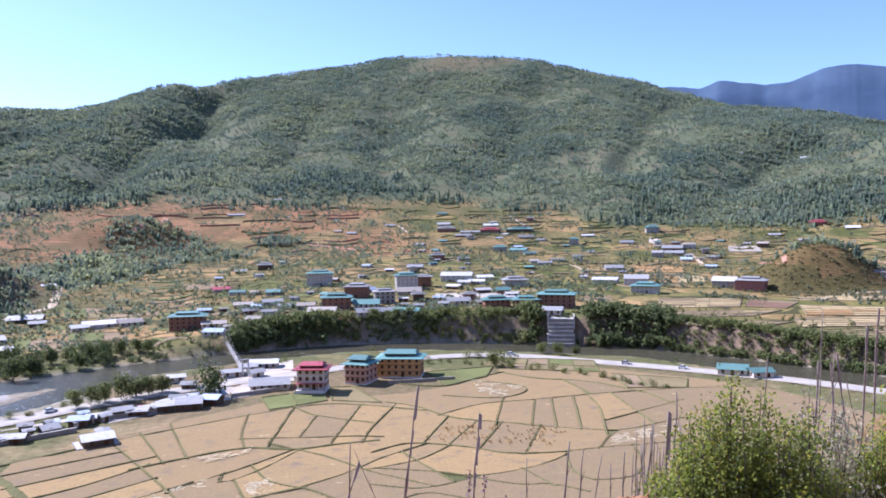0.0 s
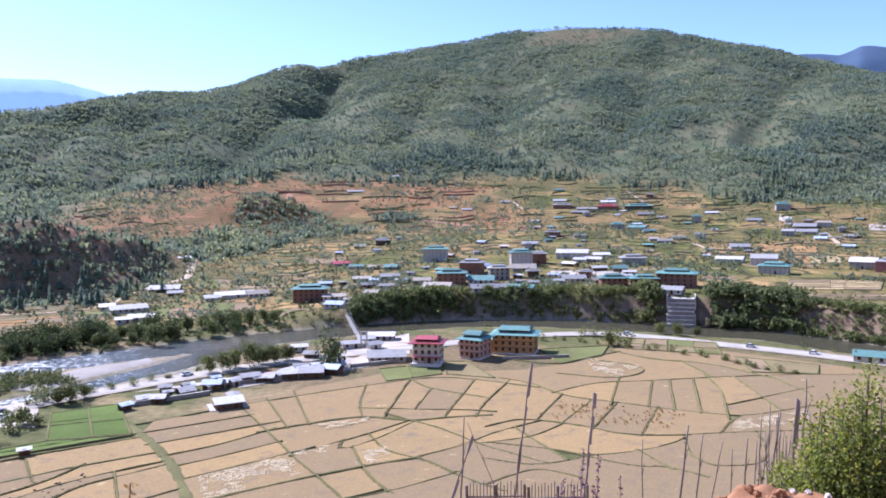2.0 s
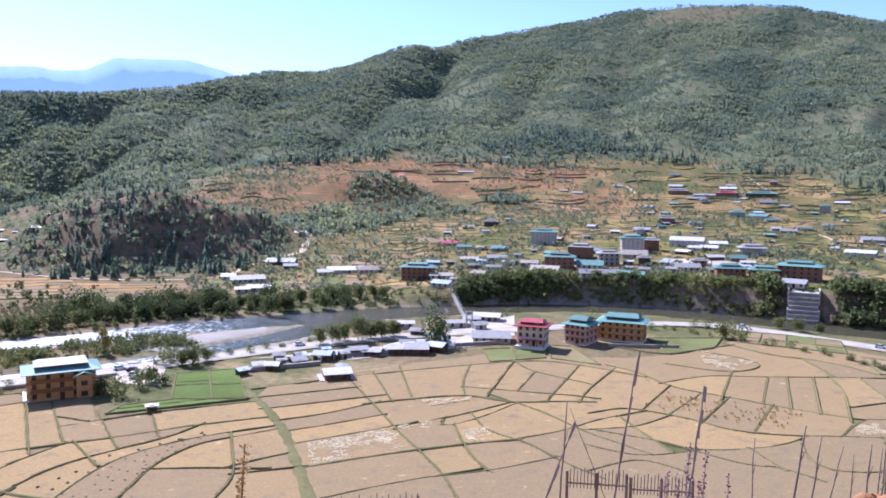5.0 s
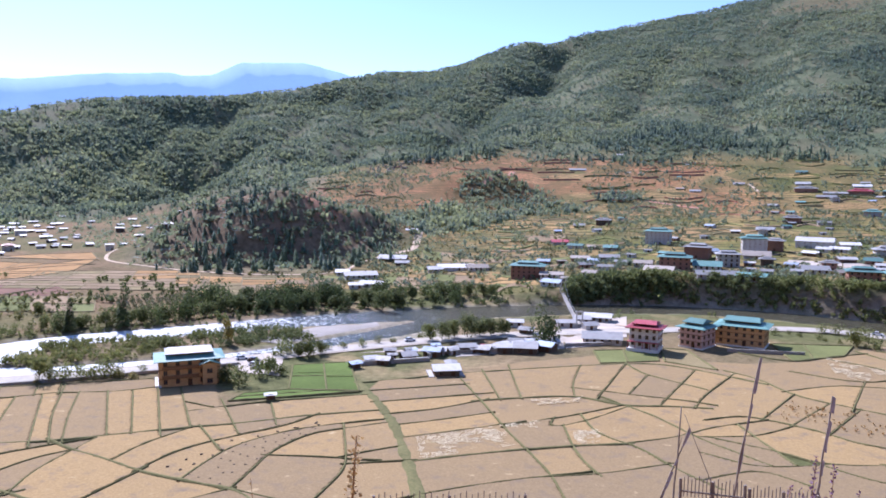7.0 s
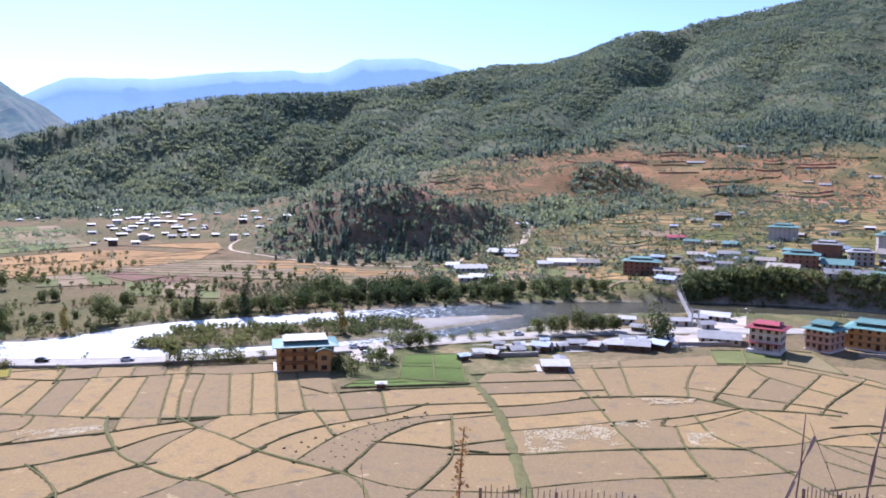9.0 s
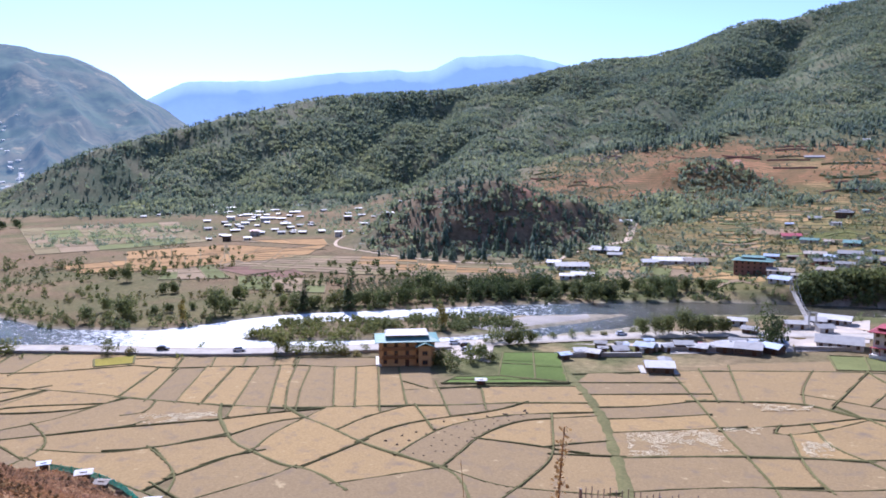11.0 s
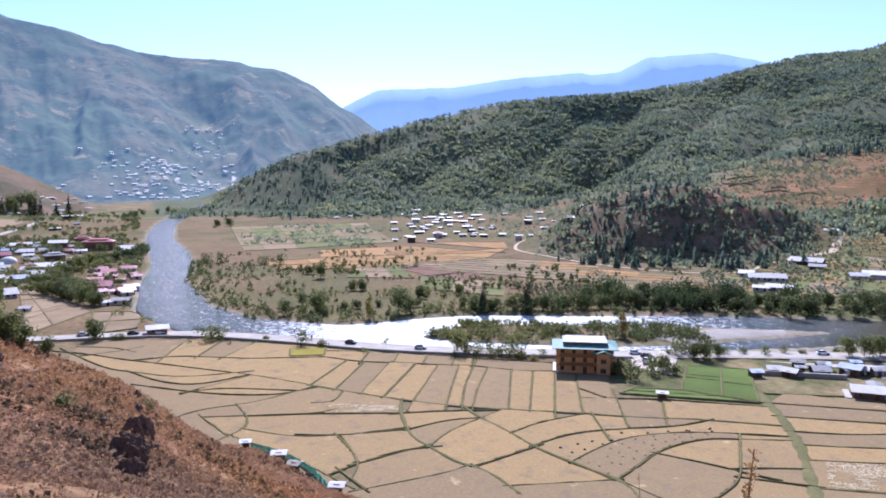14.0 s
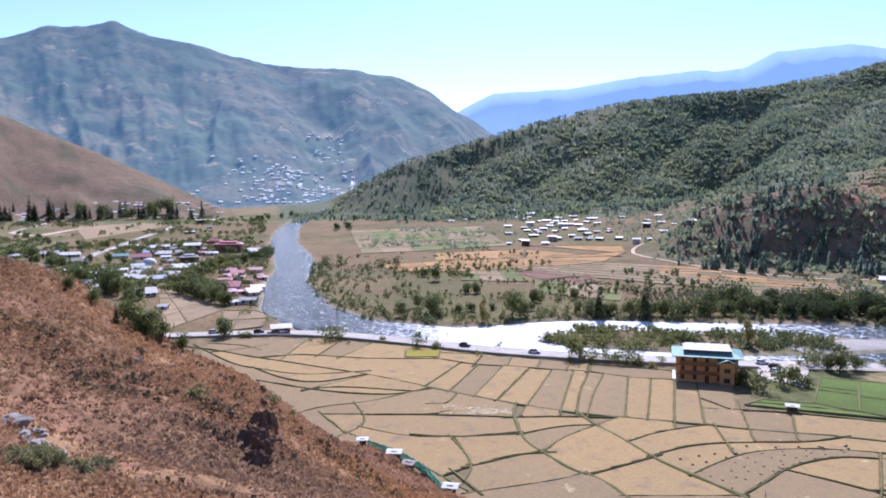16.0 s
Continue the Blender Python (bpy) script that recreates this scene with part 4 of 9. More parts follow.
def leaf_clump(seed, leaves=40, leaf=0.13, lobes=5, wide=0.42):
    """A bush of unit height made of loose leaf sprays on several lobes."""
    rng = np.random.default_rng(seed)
    mid = [(rng.normal() * wide * 0.5, rng.normal() * wide * 0.5, rng.uniform(0.25, 0.78)) for _ in range(lobes)]
    co, tri = [], []
    for i in range(leaves):
        v = rng.normal(size=3)
        v /= np.linalg.norm(v)
        p = np.array(mid[i % lobes]) + v * rng.uniform(0.12, 0.27)
        u = np.cross(v, rng.normal(size=3))
        u /= np.linalg.norm(u)
        w = np.cross(v + 0.5 * rng.normal(size=3), u)
        w /= np.linalg.norm(w)
        q = leaf * rng.uniform(0.6, 1.4)
        k = len(co)
        co += [p - q * u - 0.5 * q * w, p + q * u - 0.4 * q * w, p + 0.85 * q * w]
        tri.append((k, k + 1, k + 2))
    return np.array(co), np.array(tri)


# pine forest on the mountain, the knoll and the shoulders above the houses
rng = np.random.default_rng(12)
n_try = 330000
az_t = rng.uniform(-38, 75, n_try)
r_t = np.sqrt(rng.uniform(440**2, 2560**2, n_try))
fx, fy = -r_t * np.sin(np.radians(az_t)), r_t * np.cos(np.radians(az_t))
foot = soft_interp(az_t, SLOPE_AZ, SLOPE[4][0], 3.0)
crest_r = soft_interp(az_t, SLOPE_AZ, CREST_R, 4.0)
na, nb, nc = fbm(fx / 70, fy / 70, 51, 4), fbm(fx / 160, fy / 160, 81, 3), fbm(fx / 35, fy / 35, 82, 3)
keep = step(-70, 60, r_t - foot + 190 * (na - 0.5)) * (r_t < crest_r + 25)
keep = keep * (0.2 + 0.95 * step(0.36, 0.56, nb * 0.5 + nc * 0.5)) * (0.55 + 0.45 * np.clip(1500 / r_t, 0, 1))
rust = np.hypot(fx - polar(-1.5, 2330)[0], (fy - polar(-1.5, 2330)[1]) * 1.6)
keep = keep * np.where(rust < 190, 0.25, 1)
knoll_x, knoll_y = polar(38, 600)
wooded = np.maximum(1 - step(70, 118, np.hypot(fx - knoll_x, fy - knoll_y)), 0)
for waz, wr, wide in ((23.0, 760, 60), (21.0, 860, 60), (26, 700, 55), (29.5, 650, 45), (17.5, 800, 45), (-26.5, 600, 40), (12, 860, 30)):
    wx, wy = polar(waz, wr)
    wooded = np.maximum(wooded, (1 - step(0.6, 1.1, np.hypot(fx - wx, fy - wy) / wide + 0.5 * (nc - 0.5))) * 0.85)
keep = np.maximum(keep, wooded * 1.3)
pick = rng.random(n_try) < keep * np.where(np.hypot(fx - knoll_x, fy - knoll_y) < 120, 0.4, 0.62)
fx, fy, fr = fx[pick], fy[pick], r_t[pick]
fz = ground_height(fx, fy) - 0.4
size = rng.uniform(3.8, 8.8, len(fx)) * np.where(nb[pick] > 0.5, 1.12, 0.9) * np.where(fr < 700, 0.95, 1.0)
kind = rng.random(len(fx))
forest_places = np.stack([fx, fy, fz, size], 1)
FAR_TREES = [tiers(((0.05, 0.62, 0.27), (0.38, 1.0, 0.2)), 6, 1), tiers(((0.1, 0.5, 0.24), (0.3, 0.78, 0.2), (0.55, 1.0, 0.13)), 6, 2), leaf_clump(3, 10, 0.27, 4, 0.36)]
for k, (lo, hi) in enumerate(((0, 0.22), (0.22, 0.4), (0.4, 1.0))):
    sel = (kind >= lo) & (kind < hi)
    pl = forest_places[sel].copy()
    if k == 2:
        pl[:, 3] *= 0.95
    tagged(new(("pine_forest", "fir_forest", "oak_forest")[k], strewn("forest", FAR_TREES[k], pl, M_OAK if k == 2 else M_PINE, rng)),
           ("pine trees, their green blued for haze, covering the mountain slopes", "slender dark fir trees among the pines on the slopes",
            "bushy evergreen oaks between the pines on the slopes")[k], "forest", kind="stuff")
# taller firs on the dark knoll and at the forest's lower edge
SPIRE = tiers(((0.06, 0.36, 0.23), (0.2, 0.52, 0.2), (0.36, 0.7, 0.16), (0.54, 0.86, 0.12), (0.72, 1.0, 0.075)), 7, 4)
n = 640
ka, kr = rng.uniform(29, 45, n), rng.uniform(470, 720, n)
kx, ky = -kr * np.sin(np.radians(ka)), kr * np.cos(np.radians(ka))
kd = np.hypot(kx - knoll_x, ky - knoll_y)
ok = (kd < 118) & (rng.random(n) < 0.35 + 0.65 * step(0.45, 0.6, fbm(kx / 30, ky / 30, 83, 3)))
low_edge = np.stack([kx, ky, ground_height(kx, ky) - 0.4, rng.uniform(4.5, 10.5, n) * np.where(kr < 545, 1.15, 0.8)], 1)[ok]
n = 2600
ea = rng.uniform(-34, 30, n)
er = soft_interp(ea, SLOPE_AZ, SLOPE[4][0], 3.0) + rng.uniform(-60, 190, n)
ex, ey = -er * np.sin(np.radians(ea)), er * np.cos(np.radians(ea))
ok = rng.random(n) < step(0.46, 0.58, fbm(ex / 90, ey / 60, 84, 3))
upper_edge = np.stack([ex, ey, ground_height(ex, ey) - 0.4, rng.uniform(6.5, 14.0, n)], 1)[ok]
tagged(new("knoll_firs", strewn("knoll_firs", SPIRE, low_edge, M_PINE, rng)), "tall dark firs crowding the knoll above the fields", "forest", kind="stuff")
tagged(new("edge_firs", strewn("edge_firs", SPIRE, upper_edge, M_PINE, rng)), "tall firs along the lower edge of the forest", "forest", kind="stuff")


def crown_mesh(name, seed, height, spread, leaves, leaf, mat, lobes=7, base=0.25):
    """A crown of leaf sprays on the shells of several uneven lobes."""
    rng = np.random.default_rng(seed)
    centres = [(rng.normal() * 0.22 * spread, rng.normal() * 0.22 * spread, height * rng.uniform(base + 0.15, 0.85)) for _ in range(lobes)]
    rads = [spread * rng.uniform(0.24, 0.42) for _ in centres]
    co, tri = [], []
    for i in range(leaves):
        c, rad = centres[i % lobes], rads[i % lobes]
        v = rng.normal(size=3)
        v /= np.linalg.norm(v)
        p = np.array(c) + v * rad * rng.uniform(0.6, 1.12) * np.array((1, 1, 1.15))
        if p[2] < height * base * 0.6:
            continue
        u = np.cross(v, rng.normal(size=3))
        u /= np.linalg.norm(u) + 1e-6
        w = np.cross(v + 0.6 * rng.normal(size=3), u)
        w /= np.linalg.norm(w) + 1e-6
        s = leaf * rng.uniform(0.6, 1.3)
        k = len(co)
        co += [p - s * u, p + 0.55 * s * w, p + s * u, p - 0.55 * s * w]
        tri += [(k, k + 1, k + 2), (k, k + 2, k + 3)]
    return tri_mesh(name, np.array(co), np.array(tri), mat)


def tube(path, radii, sides=6):
    """Rings along a path: corners and faces."""
    verts, faces = [], []
    for (x, y, z), r in zip(path, radii):
        verts += [(x + r * math.cos(6.283 * i / sides), y + r * math.sin(6.283 * i / sides), z) for i in range(sides)]
    for j in range(len(path) - 1):
        for i in range(sides):
            a, b = j * sides + i, j * sides + (i + 1) % sides
            faces.append((a, b, b + sides, a + sides))
    faces.append(tuple(range((len(path) - 1) * sides, len(path) * sides)))
    return verts, faces


def trunk_mesh(seed, height, radius, limbs=4):
    rng = np.random.default_rng(seed)
    path = [(0.03 * height * math.sin(2 * t + seed), 0.03 * height * math.cos(1.7 * t), height * t) for t in np.linspace(-0.05, 0.62, 5)]
    verts, faces = tube(path, [radius * (1.25 - t) for t in np.linspace(0, 1, 5)])
    for i in range(limbs):
        a = 6.283 * i / limbs + rng.uniform(-0.4, 0.4)
        z0 = height * rng.uniform(0.28, 0.5)
        reach = height * rng.uniform(0.16, 0.28)
        limb = [(reach * t * math.cos(a), reach * t * math.sin(a), z0 + height * 0.3 * t) for t in (0, 0.5, 1)]
        v, f = tube(limb, [radius * 0.5, radius * 0.32, radius * 0.12], 5)
        faces += [tuple(q + len(verts) for q in face) for face in f]
        verts += v
    return mesh_of("trunk", verts, faces, M_BARK)


TREES = {}


def tree_kind(key, name, label, height, crown, trunk):
    ob = tagged(new(name), label, "tree")
    child("trunk", trunk, ob)
    child("crown", crown, ob)
    TREES[key] = [ob, False]


def conifer_mesh(seed, height, spread, mat):
    """Whorls of drooping sprays, shorter towards the tip."""
    rng = np.random.default_rng(seed)
    co, tri = [], []
    for i in range(520):
        t = rng.random() ** 0.8
        z = height * (0.08 + 0.92 * t)
        a = rng.uniform(0, 6.283)
        reach = spread * (1.02 - t) * rng.uniform(0.55, 1.1) + 0.15
        d = np.array((math.cos(a), math.sin(a), -0.35 + 0.3 * t))
        side = np.array((-math.sin(a), math.cos(a), 0))
        p0, p1 = np.array((0, 0, z)) + d * reach * 0.25, np.array((0, 0, z)) + d * reach
        s = 0.22 * reach + 0.12
        k = len(co)
        co += [p0, (p0 + p1) / 2 + side * s, p1, (p0 + p1) / 2 - side * s]
        tri += [(k, k + 1, k + 2), (k, k + 2, k + 3)]
    return tri_mesh("crown", np.array(co), np.array(tri), mat)


for k in range(3):
    h = (8.0, 9.0, 7.0)[k]
    tree_kind("willow%d" % k, "willow_tree", "green willow tree with a dense round crown", h,
              crown_mesh("crown", 30 + k, h, h * 0.95, 1000, 0.52, M_LEAF, 8 + k, 0.18), trunk_mesh(40 + k, h, 0.2))
    h = (3.0, 2.4, 3.6)[k]
    tree_kind("bush%d" % k, "riverside_bush", "dull green bush growing by the river", h,
              crown_mesh("crown", 50 + k, h, h * 1.35, 300, 0.32, (M_LEAF, M_SCRUB, M_LEAF)[k], 6, 0.0), trunk_mesh(60 + k, h, 0.08))
tree_kind("poplar0", "poplar_tree", "tall yellowing poplar tree beside the river", 11.0,
          crown_mesh("crown", 71, 11.0, 4.6, 520, 0.5, M_YELLOW, 9, 0.12), trunk_mesh(72, 11.0, 0.2))
tree_kind("conifer0", "conifer_tree", "dark narrow conifer tree", 13.0, conifer_mesh(73, 13.0, 2.9, M_DARK), trunk_mesh(74, 13.0, 0.22))
tree_kind("conifer1", "conifer_tree", "tall dark pine tree", 10.0, conifer_mesh(75, 10.0, 2.6, M_DARK), trunk_mesh(76, 10.0, 0.2))
tree_kind("dark0", "evergreen_tree", "broad dark evergreen tree by the sheds", 12.0,
          crown_mesh("crown", 77, 12.0, 13.0, 900, 0.62, M_DARK, 10, 0.1), trunk_mesh(78, 12.0, 0.4))
random.seed(8)


def tree_at(key, x, y, size=1.0, group=""):
    """Sets a tree on the ground; the first of a kind is the thing itself, the rest are copies."""
    ob, used = TREES[key]
    if gz(x, y) < -0.5:
        return None
    m = pose(x, y, gz(x, y) - 0.1, 0, 0, random.uniform(0, 360)) @ Matrix.Diagonal((size, size, size * random.uniform(0.9, 1.1), 1))
    if used:
        made = copy_thing(ob, m)
        made.matrix_basis = m
    else:
        ob.matrix_basis = m
        TREES[key][1] = True
        made = ob
    if group:
        tagged(made, group=group)
    return made


def tree_row(keys, pts, spacing, lo, hi, wander, group):
    p = resample([(*q, 0) for q in pts], spacing)
    for x, y, _ in p:
        tree_at(random.choice(keys), x + random.uniform(-wander, wander), y + random.uniform(-wander, wander), random.uniform(lo, hi), group)


WILLOWS = ["willow0", "willow1", "willow2"]
BUSHES = ["bush0", "bush1", "bush2"]
tree_at("conifer0", -246, 217, 1.35)
tree_at("conifer0", -258, 202, 1.15)
tree_at("poplar0", -188, 213, 0.95)
tree_at("poplar0", -273, 153, 0.8)
tree_at("poplar0", -294, 119, 0.8)
tree_at("willow1", -247, 133, 0.55)
tree_at("willow1", -202, 147, 0.75)
tree_at("bush2", -198, 148, 1.0)
tree_at("bush2", -196, 151, 1.1)
tree_at("bush2", -193, 154, 1.1)
tree_at("bush2", -190, 156, 1.0)
tree_at("bush2", -189, 158, 1.2)
tree_at("bush2", -187, 160, 1.2)
tree_at("bush1", -184, 161, 1.0)
tree_at("bush1", -180, 162, 0.9)
tree_at("dark0", -84, 268, 1.0)
tree_at("willow0", -118, 260, 0.8)
tree_at("willow1", -114, 263, 0.9)
tree_at("willow2", -111, 268, 0.8)
tree_at("willow0", -107, 270, 0.9)
tree_at("willow2", -104, 275, 0.8)
tree_at("willow0", -124, 251, 0.7)
tree_at("willow1", -121, 255, 0.7)
tree_at("willow1", -149, 208, 0.7)
tree_at("willow2", -152, 207, 0.6)
tree_at("willow0", -148, 214, 0.5)
tree_at("bush2", -159, 206, 1.1)
tree_at("bush2", -157, 209, 1.1)
tree_at("bush0", -152, 172, 1.5)
tree_at("bush2", -147, 171, 1.5)
tree_at("bush0", -156, 172, 1.3)
tree_at("willow2", -149, 187, 0.6)
tree_at("bush2", -147, 180, 1.3)
tree_at("bush0", -144, 186, 1.3)
tree_at("willow0", -293, 50, 0.9)
tree_at("bush0", -290, 57, 0.7)
tree_at("bush0", -289, 59, 0.7)
tree_at("willow1", -313, 85, 0.6)
tree_at("bush2", -268, 85, 1.6)
tree_at("bush2", -269, 88, 1.3)
tree_at("bush2", -242, 109, 1.3)
tree_at("bush1", -236, 114, 1.0)
tree_at("bush1", -257, 102, 0.8)
tree_at("willow0", -9, 379, 0.9)
tree_at("willow1", 20, 316, 0.7)
tree_at("bush2", 27, 316, 1.2)
tree_at("bush2", 24, 329, 1.2)
tree_at("willow0", 45, 348, 0.6)
tree_at("willow1", 51, 344, 0.6)
tree_at("bush2", 10, 339, 1.0)
tree_at("bush2", 15, 338, 1.0)
tree_at("willow2", 60, 343, 0.5)
tree_at("willow1", 78, 355, 0.4)
tree_at("willow2", 69, 355, 0.4)
tree_at("willow0", -176, 306, 1.1)
tree_at("willow1", -170, 310, 1.2)
tree_at("willow2", -163, 318, 1.0)
tree_at("willow1", -159, 322, 1.3)
tree_at("willow0", -154, 327, 1.2)
tree_at("willow2", -147, 332, 1.1)
tree_at("dark0", -164, 343, 0.55)
tree_at("dark0", -152, 337, 0.6)
tree_at("willow0", -237, 283, 1.1)
tree_at("willow1", -84, 356, 0.7)
tree_at("willow2", -76, 362, 0.7)
tree_at("willow0", -70, 367, 0.6)
tree_at("willow1", -66, 370, 0.6)
tree_at("willow1", -59, 377, 0.5)
tree_at("dark0", -312, 192, 0.5)
tree_at("willow0", -304, 222, 0.7)
tree_at("willow2", -345, 190, 0.8)
tree_at("willow0", -348, 185, 0.7)
tree_at("willow1", -398, 191, 0.9)
tree_at("willow2", -420, 194, 0.7)
tree_at("bush2", -472, 197, 1.8)
tree_at("bush2", -484, 191, 1.6)
tree_at("bush2", -508, 169, 1.8)
tree_at("bush2", -513, 160, 1.8)
tree_at("willow0", -320, 144, 0.7)
tree_at("willow1", -315, 152, 0.6)
tree_at("willow2", -307, 201, 0.8)
tree_at("poplar0", -291, 163, 0.6)
tree_at("willow1", -269, 286, 0.5)
tree_row(["willow0", "willow1", "willow2"], [(-458, 54), (-473, 62), (-513, 78), (-551, 102), (-567, 124), (-609, 151)], 7, 0.75, 1.0, 2, "trees round the red-roofed cottages")
tree_row(["willow0", "willow1", "willow2"], [(-424, 51), (-410, 54), (-390, 58), (-370, 65)], 4.5, 0.7, 0.95, 2, "trees round the red-roofed cottages")
tree_row(["willow0", "willow1", "willow2"], [(-455, 58), (-445, 63), (-415, 65), (-390, 67)], 6, 0.7, 0.95, 2, "trees round the red-roofed cottages")
tree_row(["willow0", "willow1", "willow2", "dark0"], [(-253, 262), (-230, 275), (-210, 304), (-202, 311)], 4, 0.8, 1.1, 2.5, "trees along the far river bank")
tree_row(["willow0", "bush2", "willow2"], [(-205, 315), (-177, 313), (-141, 337)], 6, 0.6, 0.95, 3, "trees along the far river bank")
tree_row(["willow0", "bush2", "willow2", "bush0"], [(-301, 146), (-292, 180), (-269, 205), (-247, 256)], 7, 0.4, 0.75, 4, "trees along the far river bank")
tree_row(["conifer0", "conifer1"], [(-1303, -43), (-1312, -20), (-1319, 4)], 10, 2.4, 3.6, 12, "conifers above the town")
tree_row(["conifer0", "conifer1"], [(-1279, -86), (-1299, -65), (-1296, -43)], 18, 1.8, 2.8, 12, "conifers above the town")
tree_row(["conifer0", "conifer1", "willow1"], [(-1249, 93), (-1331, 139), (-1354, 178)], 16, 1.8, 2.8, 10, "conifers above the town")
tree_row(["conifer0", "willow1"], [(-1308, 12), (-1250, 81)], 26, 1.8, 2.7, 10, "conifers above the town")
tree_row(["willow0", "willow2", "conifer1"], [(-1005, -57), (-781, -4), (-827, 11), (-750, 24)], 18, 0.5, 0.9, 8, "garden trees in the town")
tree_row(["willow0", "willow2", "bush2"], [(-732, -47), (-622, -26), (-615, 4), (-616, 27)], 14, 0.6, 1.0, 6, "garden trees in the town")
tree_row(["willow0", "willow2", "bush2"], [(-588, 37), (-613, 71)], 22, 0.5, 0.8, 6, "garden trees in the town")
tree_row(["willow0", "willow1"], [(-1065, 223), (-1126, 260), (-1162, 313)], 22, 0.8, 1.1, 5, "trees by the river bend")
tree_row(["willow0", "bush2"], [(-846, 274), (-881, 300), (-846, 299)], 14, 0.9, 1.2, 4, "trees by the river bend")
tree_row(["conifer0", "conifer1"], [(-1304, -95), (-1299, -50), (-1282, 11)], 11, 2.0, 3.3, 14, "conifers above the town")
tree_row(["conifer0", "conifer1"], [(-1327, 20), (-1249, 97), (-1191, 169)], 13, 1.8, 3.0, 12, "conifers above the town")
tree_row(["conifer0", "conifer1"], [(-1374, -99), (-1353, -59), (-1350, -12)], 16, 1.8, 2.8, 12, "conifers above the town")
tree_row(["willow0", "willow2", "dark0"], [(-503, -3), (-465, 14), (-403, 27)], 8, 0.8, 1.3, 6, "garden trees in the town")
tree_row(["willow0", "willow2", "conifer1"], [(-693, -28), (-617, -15), (-567, 7)], 10, 0.7, 1.2, 7, "garden trees in the town")
tree_row(["willow0", "dark0", "willow2"], [(-216, 303), (-199, 312), (-186, 330), (-167, 347), (-137, 356)], 6, 0.6, 1.0, 3, "trees along the far river bank")
tree_row(["bush0", "bush2"], [(-17, 321), (0, 333), (26, 312), (50, 304), (60, 291)], 5, 0.4, 0.8, 2, "hedge bushes beside the road")
tree_row(["bush0", "bush2"], [(62, 290), (71, 274), (81, 270)], 4, 0.4, 0.8, 1.5, "hedge bushes beside the road")
tree_row(["bush0", "bush2", "bush1"], [(-200, 144), (-195, 150), (-191, 156), (-181, 167)], 5, 0.45, 0.7, 1, "small round trees beside the road")
tree_row(["bush0", "bush2", "bush1"], [(-162, 205), (-152, 218), (-141, 234), (-127, 261)], 6, 0.5, 0.8, 1.5, "small round trees beside the road")
tree_row(["willow0", "willow2", "willow1", "dark0"], [(-265, 205), (-247, 230), (-226, 270), (-205, 292), (-188, 303)], 4.5, 0.55, 0.9, 3, "trees along the far river bank")
tree_row(["bush0", "bush2", "bush1", "willow1"], [(-310, 118), (-290, 142), (-277, 170), (-264, 204)], 4.5, 0.6, 1.1, 3, "bushes along the far river bank")

# shrubs along the banks, on the island and over the flood plain
def shrub_places(n, x0, x1, y0, y1, test, lo, hi):
    x, y = rng.uniform(x0, x1, n), rng.uniform(y0, y1, n)
    ok = test(x, y) > rng.random(n)
    x, y = x[ok], y[ok]
    return np.stack([x, y, ground_height(x, y) - 0.25, rng.uniform(lo, hi, len(x))], 1)


def island(x, y):
    d1, w1 = line_distance(x, y, RIVER)
    d2, w2 = line_distance(x, y, CHANNEL)
    along, across = (x + 246) * 0.52 + (y - 154) * 0.85, (x + 246) * 0.85 - (y - 154) * 0.52
    inside = (d1 > w1 + 0.5) & (d2 > w2 + 1.0) & (np.abs(across) < 26) & (~beyond(x, y))
    return np.where(inside & (along > 0) & (along < 112), 0.2 + 0.5 * step(0.35, 0.6, fbm(x / 8, y / 8, 140)), 0)


def beyond(x, y):
    """Which side of the river: positive on the far side."""
    best, side = np.full(len(x), 1e9), np.zeros(len(x))
    for p, q in zip(RIVER[:-1], RIVER[1:]):
        dx, dy = q[0] - p[0], q[1] - p[1]
        t = np.clip(((x - p[0]) * dx + (y - p[1]) * dy) / (dx * dx + dy * dy), 0, 1)
        d = np.hypot(x - p[0] - t * dx, y - p[1] - t * dy)
        side = np.where(d < best, (dx * (y - p[1]) - dy * (x - p[0])), side)
        best = np.minimum(best, d)
    return side > 0


def far_bank(x, y):
    d, w = line_distance(x, y, RIVER)
    e = d - w
    return np.where(beyond(x, y) & (e > 1.0), 0.85 * np.exp(-(e / 14.0) ** 2) + 0.12 * (e < 60), 0)


def flood_plain(x, y):
    d, w = line_distance(x, y, RIVER)
    e = d - w
    clump = fbm(x / 22, y / 22, 93, 3)
    return np.where(beyond(x, y) & (e > 4) & (e < 150), 0.24 * step(0.54, 0.68, clump), 0)


def near_bank(x, y):
    d, w = line_distance(x, y, RIVER)
    e = d - w
    f, _ = line_distance(x, y, ROAD)
    return np.where(~beyond(x, y) & (e > 1.0) & (e < 18) & (f > 5), 0.4 * step(0.45, 0.6, fbm(x / 12, y / 12, 95)), 0)


